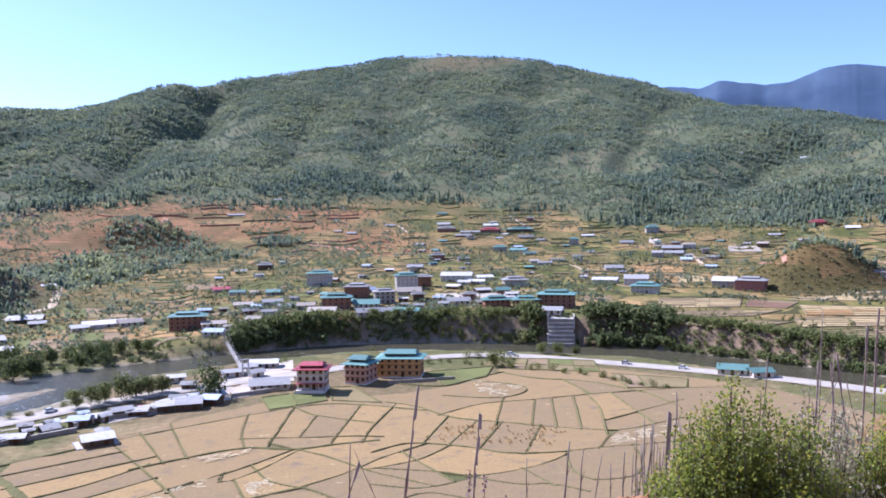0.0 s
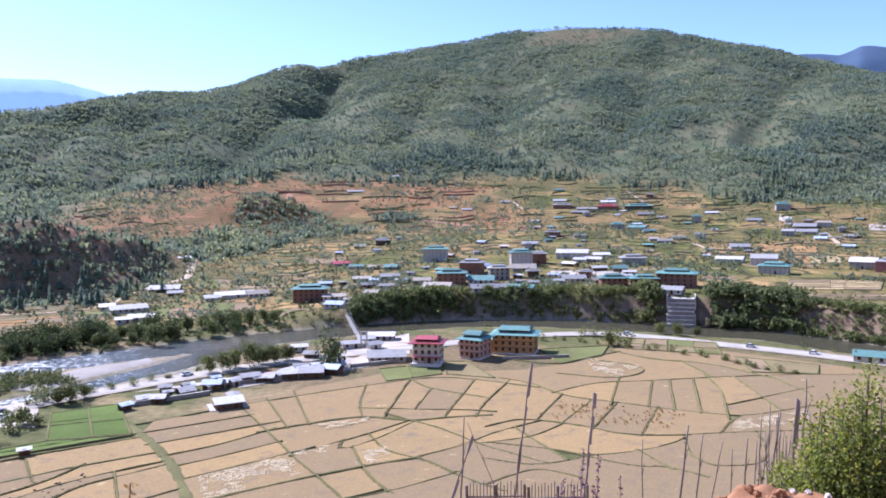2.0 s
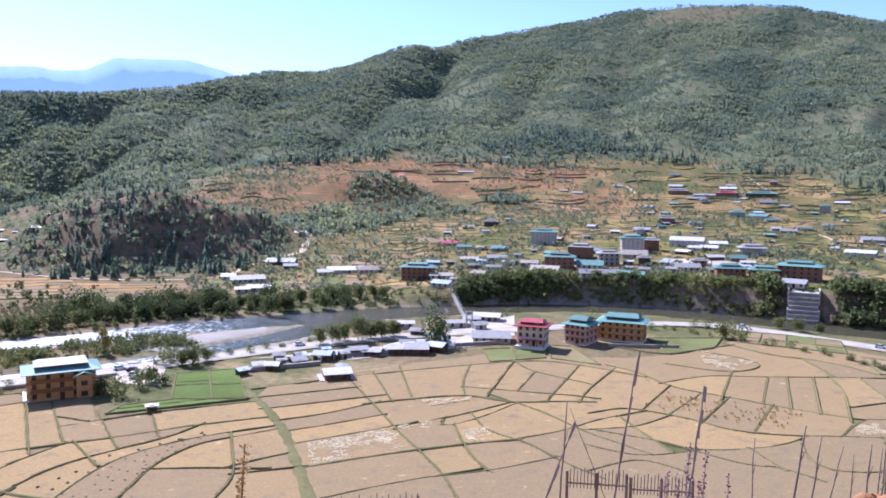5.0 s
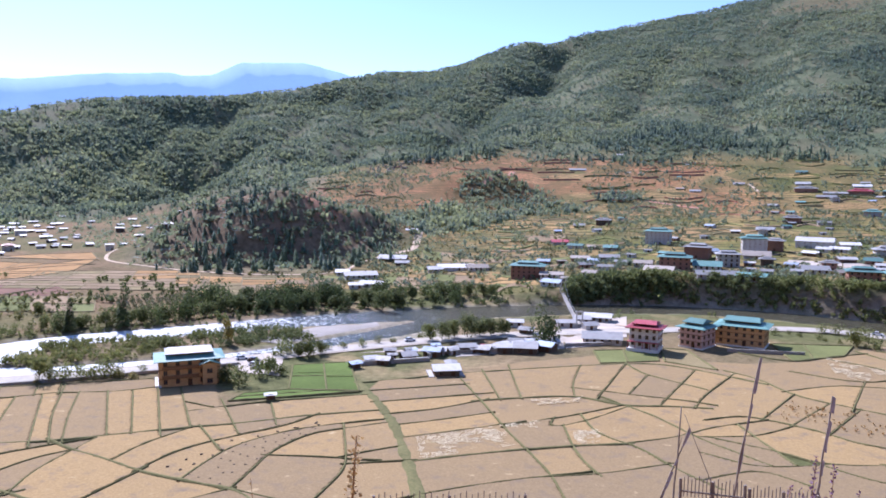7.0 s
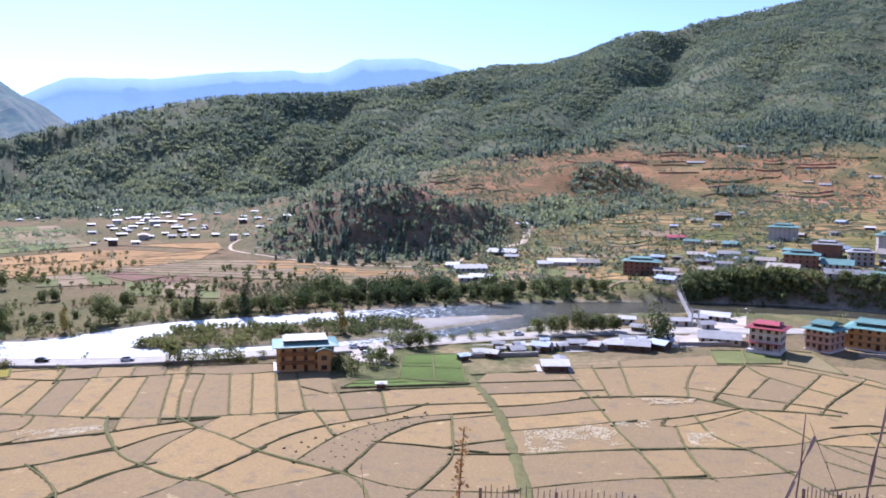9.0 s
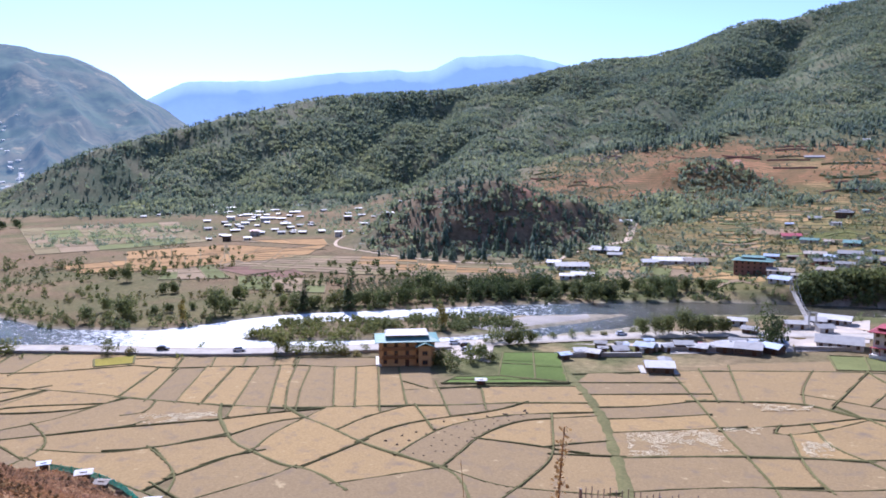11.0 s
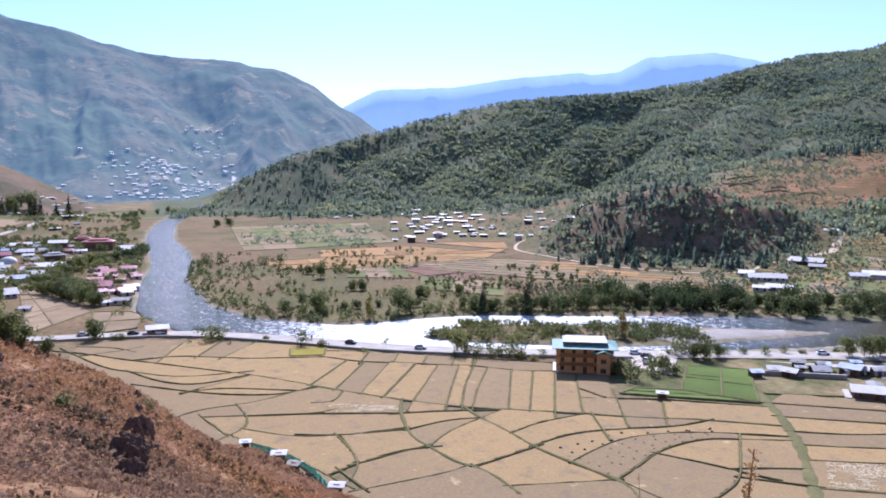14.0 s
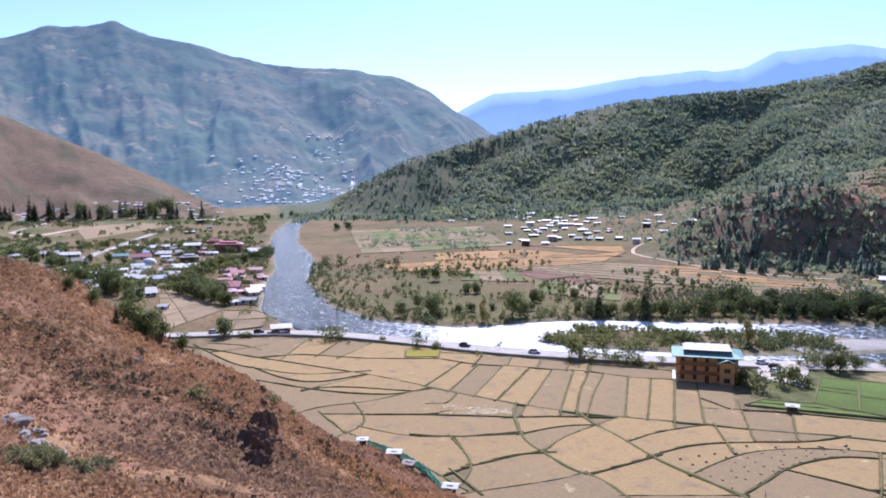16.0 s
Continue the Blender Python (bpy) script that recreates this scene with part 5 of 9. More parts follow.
SHRUBS = [leaf_clump(k, 42, 0.14) for k in (5, 6, 7)]
for name, mat, label, args, k in (
        ("island_shrubs", M_LEAF, "olive-green shrubs on the gravel island", (5200, -262, -165, 140, 270, island, 1.2, 3.6), 0),
        ("bank_shrubs", M_LEAF, "dark green shrubs along the river bank", (17000, -520, 210, 90, 420, far_bank, 1.3, 3.8), 1),
        ("plain_shrubs", M_SCRUB, "dull scrub scattered over the flood plain", (26000, -560, -150, 110, 420, flood_plain, 0.8, 3.0), 2),
        ("roadside_shrubs", M_LEAF, "small green shrubs between road and river", (4000, -420, 200, 40, 400, near_bank, 1.4, 3.4), 0)):
    pl = shrub_places(*args)
    tagged(new(name, strewn(name, SHRUBS[k], pl, mat, rng)), label, "shrubs", kind="stuff")
# trees that cover the steep bank under the houses
n = 5200
ca, cr = rng.uniform(-36, 16, n), rng.uniform(-16, 8, n)
bank = soft_interp(ca, SLOPE_AZ, SLOPE[0][0], 3.0)
cx, cy = -(bank + 6 + cr) * np.sin(np.radians(ca)), (bank + 6 + cr) * np.cos(np.radians(ca))
d, w = line_distance(cx, cy, RIVER)
ok = (d > w + 1.5) & ~((ca > -10.6) & (ca < -7.2)) & (rng.random(n) < np.where((ca > -6) & (ca < 8), 0.36, 0.55))
pl = np.stack([cx, cy, ground_height(cx, cy) - 0.4, rng.uniform(3.4, 7.4, n) * np.where(ca < -17, 0.55, np.where((ca > -6) & (ca < 8), 0.6, 1.0))], 1)[ok]
tagged(new("bank_woods", strewn("bank_woods", leaf_clump(9, 80, 0.11, 8, 0.4), pl, M_LEAF, rng)), "dense dark trees clothing the steep river bank", "trees", kind="stuff")

# hedges and bushes along the terraces between the houses
n = 110000
ha, hr = rng.uniform(-36, 36, n), rng.uniform(400, 1180, n)
hx, hy = -hr * np.sin(np.radians(ha)), hr * np.cos(np.radians(ha))
hz = ground_height(hx, hy)
foot = soft_interp(ha, SLOPE_AZ, SLOPE[4][0], 3.0)
bank = soft_interp(ha, SLOPE_AZ, SLOPE[0][0], 3.0)
tread = np.mod(hz + 9 * fbm(hx / 60, hy / 60, 97, 3), 1.6)
odds = np.where(tread < 0.4, 0.5, 0.10) * step(0.36, 0.6, fbm(hx / 45, hy / 45, 98, 3)) * (hr < foot + 30) * (hr > bank + 14)
ok = (rng.random(n) < odds * 0.9) & ~((ha < -12) & (hr < 480))
pl = np.stack([hx, hy, hz - 0.2, rng.uniform(0.9, 3.2, n)], 1)[ok]
half = rng.random(len(pl)) < 0.55
tagged(new("terrace_hedges", strewn("terrace_hedges", leaf_clump(11, 16, 0.24, 3), pl[half], M_OAK, rng)), "hedges and bushes along the terrace edges", "shrubs", kind="stuff")
tagged(new("terrace_scrub", strewn("terrace_scrub", leaf_clump(12, 16, 0.24, 3), pl[~half], M_SCRUB, rng)), "dry olive scrub between the terraced plots", "shrubs", kind="stuff")
# dry fern and low scrub on the near hillside
M_FERN = leafy("dry_russet_fern", (0.20, 0.11, 0.07), (0.36, 0.225, 0.14), through=0.5, haze_sheen=0.05)
n = 84000
ba, br = rng.uniform(58, 100, n), np.concatenate([rng.uniform(3.5, 40, 14000), np.sqrt(rng.uniform(12**2, 235**2, n - 14000))])
bx, by = -br * np.sin(np.radians(ba)), br * np.cos(np.radians(ba))
bz = ground_height(bx, by)
ok = (bz > 1.5) & (rng.random(n) < 0.4 + 0.6 * step(0.4, 0.6, fbm(bx / 9, by / 9, 99, 4)))
size = rng.uniform(0.3, 0.8, n) * np.clip(br / 60, 0.12, 1.1)
pl = np.stack([bx, by, bz - 0.1, size], 1)[ok]
tagged(new("dry_fern", strewn("dry_fern", leaf_clump(13, 10, 0.2, 3), pl, M_FERN, rng, (0.8, 1.5))), "russet dry fern and grass on the hillside", "fern", kind="stuff")
M_HEATH = leafy("dark_heath_leaves", (0.09, 0.065, 0.045), (0.2, 0.14, 0.09), through=0.4, haze_sheen=0.05)
ok = (bz > 1.5) & (fbm(bx / 12, by / 12, 103, 3) > 0.60) & (rng.random(n) < 0.10)
pl = np.stack([bx, by, bz - 0.1, size * 1.6], 1)[ok]
tagged(new("dark_heath", strewn("dark_heath", leaf_clump(14, 22, 0.2, 4), pl, M_HEATH, rng)), "dark low heath bushes on the russet hillside", "shrubs", kind="stuff")

# garden trees among the roofs of the town and of the far village
def grove(name, label, n, a0, a1, r0, r1, lo, hi, odds, mat, seed):
    rng = np.random.default_rng(seed)
    ga, gr = rng.uniform(a0, a1, n), rng.uniform(r0, r1, n)
    gx, gy = -gr * np.sin(np.radians(ga)), gr * np.cos(np.radians(ga))
    d, w = line_distance(gx, gy, RIVER)
    ok = (rng.random(n) < odds(gx, gy)) & (d > w + 8)
    pl = np.stack([gx, gy, ground_height(gx, gy) - 0.3, rng.uniform(lo, hi, n)], 1)[ok]
    tagged(new(name, strewn(name, leaf_clump(seed, 44, 0.14, 6), pl, mat, rng)), label, "trees", kind="stuff")


grove("town_trees", "green garden trees among the town roofs", 2600, 77, 97, 430, 1250, 2.5, 7.0, lambda x, y: 0.85 * step(0.44, 0.6, fbm(x / 60, y / 60, 131, 3)), M_LEAF, 21)
grove("village_trees", "garden trees around the village houses", 1500, 44, 70, 640, 1030, 2.0, 5.5, lambda x, y: 0.8 * step(0.45, 0.6, fbm(x / 60, y / 60, 132, 3)), M_OAK, 22)
grove("slope_trees", "scattered trees among the hillside houses", 3000, -35, 33, 430, 1000, 2.5, 6.5, lambda x, y: 0.55 * step(0.5, 0.66, fbm(x / 50, y / 50, 133, 3)), M_OAK, 23)

grove("plain_trees", "low trees scattered over the flood plain", 1500, 42, 68, 335, 600, 1.6, 4.8, lambda x, y: 0.55 * step(0.56, 0.68, fbm(x / 40, y / 40, 134, 3)), M_LEAF, 24)
grove("slope_scrub", "dark scrub dotting the red earth slope", 5200, 1, 34, 690, 1130, 1.4, 4.2, lambda x, y: 0.75 * step(0.42, 0.6, fbm(x / 55, y / 55, 135, 3)), M_OAK, 25)
grove("knoll_scrub", "dry scrub covering the brown hill", 2600, -33, -20, 505, 650, 0.9, 2.6, lambda x, y: (np.hypot(x - polar(-26.5, 575)[0], y - polar(-26.5, 575)[1]) < 62) * 0.8, M_SCRUB, 26)
# orchard of small grey trees in rows on the plain
oi, oj = np.meshgrid(np.arange(13), np.arange(9))
ox, oy = -300 + 1.2 * oi.ravel() + 2.8 * oj.ravel(), 262 + 3.0 * oi.ravel() - 2.2 * oj.ravel()
tagged(new("orchard", strewn("orchard", leaf_clump(27, 36, 0.13, 5), np.stack([ox, oy, ground_height(ox, oy) - 0.1, 2.4 + 0 * ox], 1), M_SCRUB, rng)),
       "small grey-green orchard trees in straight rows", "trees", kind="stuff")


# ---- houses ----
def paint(name, tone, rough=0.7, vary=0.12, streak=0.25):
    """Plain coat with weather stains running down it."""
    m, nt, b = material(name, rough)
    n1, n2 = noise_of(nt, 0.7, 5, 0.6, "world"), noise_of(nt, 5.0, 4, 0.6, "world")
    c = mix(nt, ramp(nt, n1, 0.35, 0.75), tone, tuple(v * (1 - streak) for v in tone))
    c = mix(nt, ramp(nt, n2, 0.45, 0.8), c, tuple(v * (1 - 0.6 * streak) for v in tone))
    info = nt.nodes.new("ShaderNodeObjectInfo")
    h = node(nt, "HueSaturation")
    nt.links.new(c, h.inputs["Color"])
    mr = nt.nodes.new("ShaderNodeMapRange")
    nt.links.new(info.outputs["Random"], mr.inputs[0])
    mr.inputs[3].default_value, mr.inputs[4].default_value = 1 - vary, 1 + 0.5 * vary
    nt.links.new(mr.outputs[0], h.inputs["Value"])
    nt.links.new(h.outputs[0], b.inputs["Base Color"])
    return m


def tin(name, tone, rough=0.35, metal=0.0):
    """Corrugated roofing sheet."""
    m, nt, b = material(name, rough, metal)
    n1 = noise_of(nt, 0.5, 5, 0.65, "world")
    c = mix(nt, ramp(nt, n1, 0.45, 0.8), tone, tuple(v * 0.72 for v in tone))
    b.inputs["Specular IOR Level"].default_value = 0.2
    info = nt.nodes.new("ShaderNodeObjectInfo")
    h = node(nt, "HueSaturation")
    nt.links.new(c, h.inputs["Color"])
    mr = nt.nodes.new("ShaderNodeMapRange")
    nt.links.new(info.outputs["Random"], mr.inputs[0])
    mr.inputs[3].default_value, mr.inputs[4].default_value = 0.62, 1.12
    nt.links.new(mr.outputs[0], h.inputs["Value"])
    nt.links.new(h.outputs[0], b.inputs["Base Color"])
    tc = nt.nodes.new("ShaderNodeTexCoord")
    w = node(nt, "TexWave", Scale=2.2)
    nt.links.new(tc.outputs["Object"], w.inputs["Vector"])
    bump(nt, b, w.outputs[1], 0.35, 0.04)
    return m


# on far houses the dark and grey walls also stand for shaded fronts
WALLS = {"w": paint("whitewashed_wall", (0.62, 0.59, 0.54)), "b": paint("red_brick_wall", (0.31, 0.17, 0.12)), "g": paint("grey_render_shade_wall", (0.42, 0.40, 0.37)),
         "d": paint("dark_timber_shade_wall", (0.13, 0.10, 0.075)), "p": paint("rose_red_wall", (0.42, 0.2, 0.18)), "o": paint("ochre_wall", (0.56, 0.35, 0.16)),
         "k": paint("salmon_wall", (0.60, 0.40, 0.32))}
ROOFS = {"W": tin("bright_tin_roof", (0.62, 0.60, 0.57), 0.55), "G": tin("green_painted_roof", (0.15, 0.285, 0.255), 0.55), "S": tin("grey_tin_roof", (0.30, 0.295, 0.285), 0.6),
         "R": tin("red_painted_roof", (0.40, 0.085, 0.10), 0.45), "P": tin("faded_pink_roof", (0.5, 0.2, 0.2)), "B": tin("pale_blue_tin_roof", (0.5, 0.58, 0.7)), "T": tin("dusty_tan_tin_roof", (0.4, 0.345, 0.285), 0.65)}
M_PANE = material("window_glass", 0.12)[0]
M_PANE.node_tree.nodes["Principled BSDF"].inputs["Base Color"].default_value = (0.03, 0.035, 0.04, 1)
M_FRAME = paint("painted_timber_frame", (0.30, 0.16, 0.08), vary=0.2)
M_DOOR = paint("dark_wood_door", (0.11, 0.06, 0.035))
M_STONE = grained("grey_stone_wall", (0.22, 0.2, 0.17), (0.4, 0.37, 0.33), 2.0, 0.4, 0.95, 0.08)
M_CONCRETE = grained("weathered_concrete", (0.36, 0.34, 0.31), (0.52, 0.5, 0.46), 1.4, 0.2, 0.9, 0.03)
WALL_WORDS = {"w": "whitewashed", "b": "red brick", "g": "grey rendered", "d": "dark timber", "p": "rose red", "o": "ochre", "k": "salmon"}
ROOF_WORDS = {"W": "bright tin roof", "G": "green metal roof", "S": "grey tin roof", "R": "red metal roof", "P": "faded pink roof", "B": "pale blue tin roof", "T": "dusty tan tin roof"}


def box(verts, faces, x0, x1, y0, y1, z0, z1):
    k = len(verts)
    verts += [(x0, y0, z0), (x1, y0, z0), (x1, y1, z0), (x0, y1, z0), (x0, y0, z1), (x1, y0, z1), (x1, y1, z1), (x0, y1, z1)]
    faces += [(k, k + 3, k + 2, k + 1), (k + 4, k + 5, k + 6, k + 7), (k, k + 1, k + 5, k + 4), (k + 1, k + 2, k + 6, k + 5), (k + 2, k + 3, k + 7, k + 6), (k + 3, k, k + 4, k + 7)]


def box_mesh(name, mat, *boxes):
    verts, faces = [], []
    for b in boxes:
        box(verts, faces, *b)
    return mesh_of(name, verts, faces, mat)


def gable_mesh(w, d, z, rise, over, mat, thick=0.14, hip=0.0):
    """A pitched roof with thickness, its ridge along x; hip: how far the ridge ends draw in."""
    a, b = w / 2 + over, d / 2 + over
    ra = a - hip
    low = z - over * rise / (d / 2) * 0.6
    verts, faces = [], []
    for dz in (0, -thick):
        verts += [(-a, -b, low + dz), (a, -b, low + dz), (ra, 0, z + rise + dz), (-ra, 0, z + rise + dz), (-a, b, low + dz), (a, b, low + dz)]
    top = [(0, 1, 2, 3), (5, 4, 3, 2)] + ([(1, 5, 2), (4, 0, 3)] if hip else [])
    faces = top + [tuple(q + 6 for q in reversed(f)) for f in top]
    rim = [(0, 1), (1, 5), (5, 4), (4, 0)] if hip else [(0, 1), (1, 2), (2, 5), (5, 4), (4, 3), (3, 0)]
    faces += [(q, p, p + 6, q + 6) for p, q in rim]
    return mesh_of("roof", verts, faces, mat)


def walls_mesh(w, d, h, rise, mat, gable=True, sunk=1.6):
    verts = [(-w / 2, -d / 2, -sunk), (w / 2, -d / 2, -sunk), (w / 2, d / 2, -sunk), (-w / 2, d / 2, -sunk),
             (-w / 2, -d / 2, h), (w / 2, -d / 2, h), (w / 2, d / 2, h), (-w / 2, d / 2, h)]
    faces = [(0, 1, 5, 4), (2, 3, 7, 6), (3, 2, 1, 0)]
    if gable:
        verts += [(w / 2, 0, h + rise * 0.96), (-w / 2, 0, h + rise * 0.96)]
        faces += [(1, 2, 6, 8, 5), (3, 0, 4, 9, 7), (4, 5, 8, 9), (6, 7, 9, 8)]
    else:
        faces += [(1, 2, 6, 5), (3, 0, 4, 7), (4, 5, 6, 7)]
    return mesh_of("wall", verts, faces, mat)


def window_mesh(w, h):
    """A framed window, its face towards -y: frame, mullion, lintel and sill proud of the wall."""
    f = 0.09
    return box_mesh("window", M_FRAME, (-w / 2 - f, w / 2 + f, -0.16, 0.02, h / 2, h / 2 + f * 1.6), (-w / 2 - f, w / 2 + f, -0.2, 0.02, -h / 2 - f, -h / 2),
                    (-w / 2 - f, -w / 2, -0.12, 0.02, -h / 2, h / 2), (w / 2, w / 2 + f, -0.12, 0.02, -h / 2, h / 2), (-0.04, 0.04, -0.1, 0.02, -h / 2, h / 2))


def pane_mesh(w, h):
    return box_mesh("pane", M_PANE, (-w / 2, w / 2, -0.06, 0.015, -h / 2, h / 2))


WINDOW, PANE = window_mesh(0.95, 1.2), pane_mesh(0.95, 1.2)
DOOR = box_mesh("door", M_DOOR, (-0.6, 0.6, -0.08, 0.02, 0, 2.05))


def add_window(parent, x, y, z, turn=0.0, sx=1.0, sz=1.0, glazed=True):
    w = child("window", WINDOW, parent)
    w.matrix_basis = pose(x, y, z, 0, 0, turn) @ Matrix.Diagonal((sx, 1, sz, 1))
    if glazed:
        child("pane", PANE, w)


SITES = []


def house(x, y, w, d, storeys, yaw, roof, wall):
    """A house with its front to -y, set on the ground at its lowest corner."""
    SITES.append((x, y, max(w, d)))
    base = min(gz(x, y), gz(x * 0.99, y * 0.99)) if x * x + y * y > 330**2 else gz(x, y)
    tall = 2.35 * storeys + (0.3 if storeys > 1 else 0.0) if w > 5 else 1.9
    seed = int(abs(x) * 7 + abs(y) * 3)
    rnd = random.Random(seed)
    if roof == "W" and y > 375 and x > -190:
        roof = "WTSTW"[seed % 5]
    words = "%s %s house with a %s" % (("small one-storey", "two-storey", "three-storey", "four-storey")[storeys - 1], WALL_WORDS[wall], ROOF_WORDS[roof])
    kind = "shed" if w < 7.5 and storeys == 1 else "house"
    ob = tagged(new("shed" if kind == "shed" else "house"), words.replace("house", kind), kind)
    ob.matrix_basis = pose(x, y, base, 0, 0, yaw)
    grand = storeys >= 2 and roof in "GRPS"
    rise = d * (0.13 if grand else rnd.uniform(0.14, 0.24))
    child("wall", walls_mesh(w, d, tall, rise, WALLS[wall], not grand), ob)
    over = 1.3 if grand else rnd.uniform(0.5, 0.9)
    if grand:
        child("roof", gable_mesh(w, d, tall + 0.05, rise, over, ROOFS[roof], 0.2, hip=min(w, d) * 0.42), ob)
        child("upper_wall", box_mesh("upper_wall", WALLS["w" if wall == "w" else wall], (-w * 0.28, w * 0.28, -d * 0.22, d * 0.22, tall, tall + rise + 0.2)), ob)
        child("upper_roof", gable_mesh(w * 0.6, d * 0.5, tall + rise + 0.2, d * 0.07, 0.7, ROOFS[roof], 0.16, hip=1.0), ob)
        child("cornice", box_mesh("cornice", M_FRAME, (-w / 2 - 0.14, w / 2 + 0.14, -d / 2 - 0.14, -d / 2 + 0.0, tall - 0.55, tall - 0.15)), ob, "painted timber cornice")
    else:
        child("roof", gable_mesh(w, d, tall + 0.02, rise, over, ROOFS[roof]), ob)
    far = x * x + y * y > 860**2
    if x * x + y * y > 1500**2:
        child("door", DOOR, ob).matrix_basis = pose(0, -d / 2, 0)
        return ob
    n = max(1, min(3 if far else 6, int(w / (3.6 if far else 2.7))))
    for s in range(storeys):
        z = 1.4 + 2.35 * s
        for i in range(n):
            px = (i + 0.5) / n * w - w / 2
            if s == 0 and i == n // 2:
                dr = child("door", DOOR, ob)
                dr.matrix_basis = pose(px, -d / 2, 0.0)
            elif not (kind == "shed" and i % 2):
                add_window(ob, px, -d / 2, z, glazed=x * x + y * y < 470**2)
        if x * x + y * y < 620**2 and d > 5:
            for py in (-d * 0.22, d * 0.22):
                add_window(ob, w / 2, py, z, 90, glazed=x * x + y * y < 430**2)
                add_window(ob, -w / 2, py, z, -90, glazed=x * x + y * y < 430**2)
    return ob


house(-92, 559, 17.6, 11.0, 4, 2, "G", "w")
house(-56, 485, 14.5, 10.1, 3, -5, "S", "b")
house(-62, 433, 16.2, 11.0, 3, 5, "G", "b")
house(-81, 443, 10.0, 7.0, 1, 1, "W", "w")
house(-67, 414, 14.9, 10.4, 1, -3, "W", "g")
house(-45, 436, 14.6, 10.2, 1, 3, "G", "w")
house(-37, 404, 21.0, 11.0, 1, 17, "S", "g")
house(-36, 452, 11.8, 8.2, 3, 13, "S", "g")
house(-26, 520, 14.7, 10.3, 4, 10, "G", "w")
house(-14, 534, 9.5, 6.7, 3, -6, "S", "b")
house(-23, 494, 14.7, 10.3, 1, 4, "W", "g")
house(-20, 403, 13.2, 9.2, 1, -10, "G", "g")
house(10, 563, 23.0, 11.0, 2, -10, "W", "w")
house(15, 540, 8.9, 7.1, 1, -13, "W", "w")
house(24, 544, 11.3, 7.9, 1, -11, "W", "w")
house(31, 576, 12.0, 8.4, 1, 9, "W", "g")
house(50, 531, 15.8, 11.0, 2, 4, "S", "w")
house(29, 418, 14.0, 9.8, 2, 5, "G", "b")
house(45, 414, 13.0, 9.1, 2, 2, "G", "b")
house(62, 415, 19.3, 11.0, 3, -17, "G", "b")
house(55, 390, 13.1, 9.2, 1, -19, "S", "w")
house(38, 485, 8.7, 6.9, 1, -1, "G", "b")
house(42, 467, 7.0, 5.6, 1, 1, "W", "g")
house(16, 468, 7.0, 5.6, 1, 8, "G", "w")
house(8, 438, 13.0, 9.1, 1, 10, "S", "w")
house(-6, 701, 12.8, 9.0, 2, -11, "S", "b")
house(18, 693, 10.2, 7.1, 1, 3, "S", "w")
house(57, 759, 13.0, 9.1, 2, -5, "G", "g")
house(75, 752, 16.1, 11.0, 1, -17, "G", "g")
house(83, 724, 11.1, 7.8, 1, 4, "G", "w")
house(80, 667, 7.4, 5.9, 1, 5, "W", "g")
house(88, 655, 12.1, 8.5, 1, -6, "S", "g")
house(102, 676, 10.9, 7.6, 1, 2, "W", "g")
house(-1, 1017, 12.4, 8.7, 1, 0, "G", "w")
house(1, 936, 14.9, 10.4, 1, -2, "W", "g")
house(4, 895, 21.9, 11.0, 2, 3, "S", "b")
house(32, 881, 22.6, 11.0, 1, -4, "S", "b")
house(58, 921, 16.9, 11.0, 1, 5, "W", "g")
house(55, 880, 21.5, 11.0, 2, -16, "R", "b")
house(89, 877, 29.6, 11.0, 2, -12, "G", "d")
house(92, 840, 15.5, 10.8, 1, -5, "S", "b")
house(23, 862, 17.9, 11.0, 1, -2, "S", "b")
house(-126, 902, 8.9, 7.1, 1, -1, "W", "d")
house(-108, 889, 11.0, 7.7, 1, 4, "S", "g")
house(-24, 640, 12.4, 8.7, 1, -6, "S", "d")
house(-45, 623, 6.5, 5.2, 1, 8, "W", "d")
house(137, 789, 8.8, 7.1, 3, -16, "G", "g")
house(160, 833, 12.4, 8.7, 1, -15, "W", "g")
house(-66, 935, 11.5, 8.0, 1, 11, "S", "g")
house(-158, 666, 11.7, 8.2, 2, 8, "S", "d")
house(-176, 652, 9.1, 6.4, 1, 17, "S", "d")
house(-166, 559, 12.1, 8.5, 1, 28, "R", "w")
house(-148, 540, 10.8, 7.6, 1, 4, "G", "w")
house(-133, 529, 5.7, 4.6, 1, 2, "W", "w")
house(-118, 521, 8.8, 7.0, 1, 5, "G", "w")
house(-127, 474, 10.9, 7.7, 1, 22, "W", "d")
house(-108, 473, 11.5, 8.1, 1, 16, "S", "d")
house(-100, 430, 8.5, 6.8, 1, 6, "S", "w")
house(-95, 449, 6.8, 5.5, 1, 7, "W", "w")
house(-140, 410, 18.0, 11.0, 3, 10, "G", "b")
house(-125, 407, 12.6, 8.8, 1, 16, "W", "w")
house(-117, 383, 10.1, 7.1, 1, -9, "B", "w")
house(-113, 394, 5.5, 4.4, 1, 22, "W", "w")
house(-106, 385, 5.4, 4.3, 1, 38, "W", "w")
house(-204, 419, 9.0, 6.3, 1, 39, "W", "w")
house(-195, 430, 22.4, 11.0, 1, 31, "W", "w")
house(-181, 432, 12.5, 8.8, 1, 36, "W", "w")
house(-255, 458, 18.7, 11.0, 1, 16, "W", "d")
house(-241, 445, 8.3, 6.6, 1, 23, "S", "d")
house(-357, 640, 5.4, 4.3, 1, 42, "W", "d")
house(-295, 561, 9.5, 6.6, 1, 35, "W", "d")
house(-283, 1141, 8.6, 6.9, 1, 11, "W", "d")
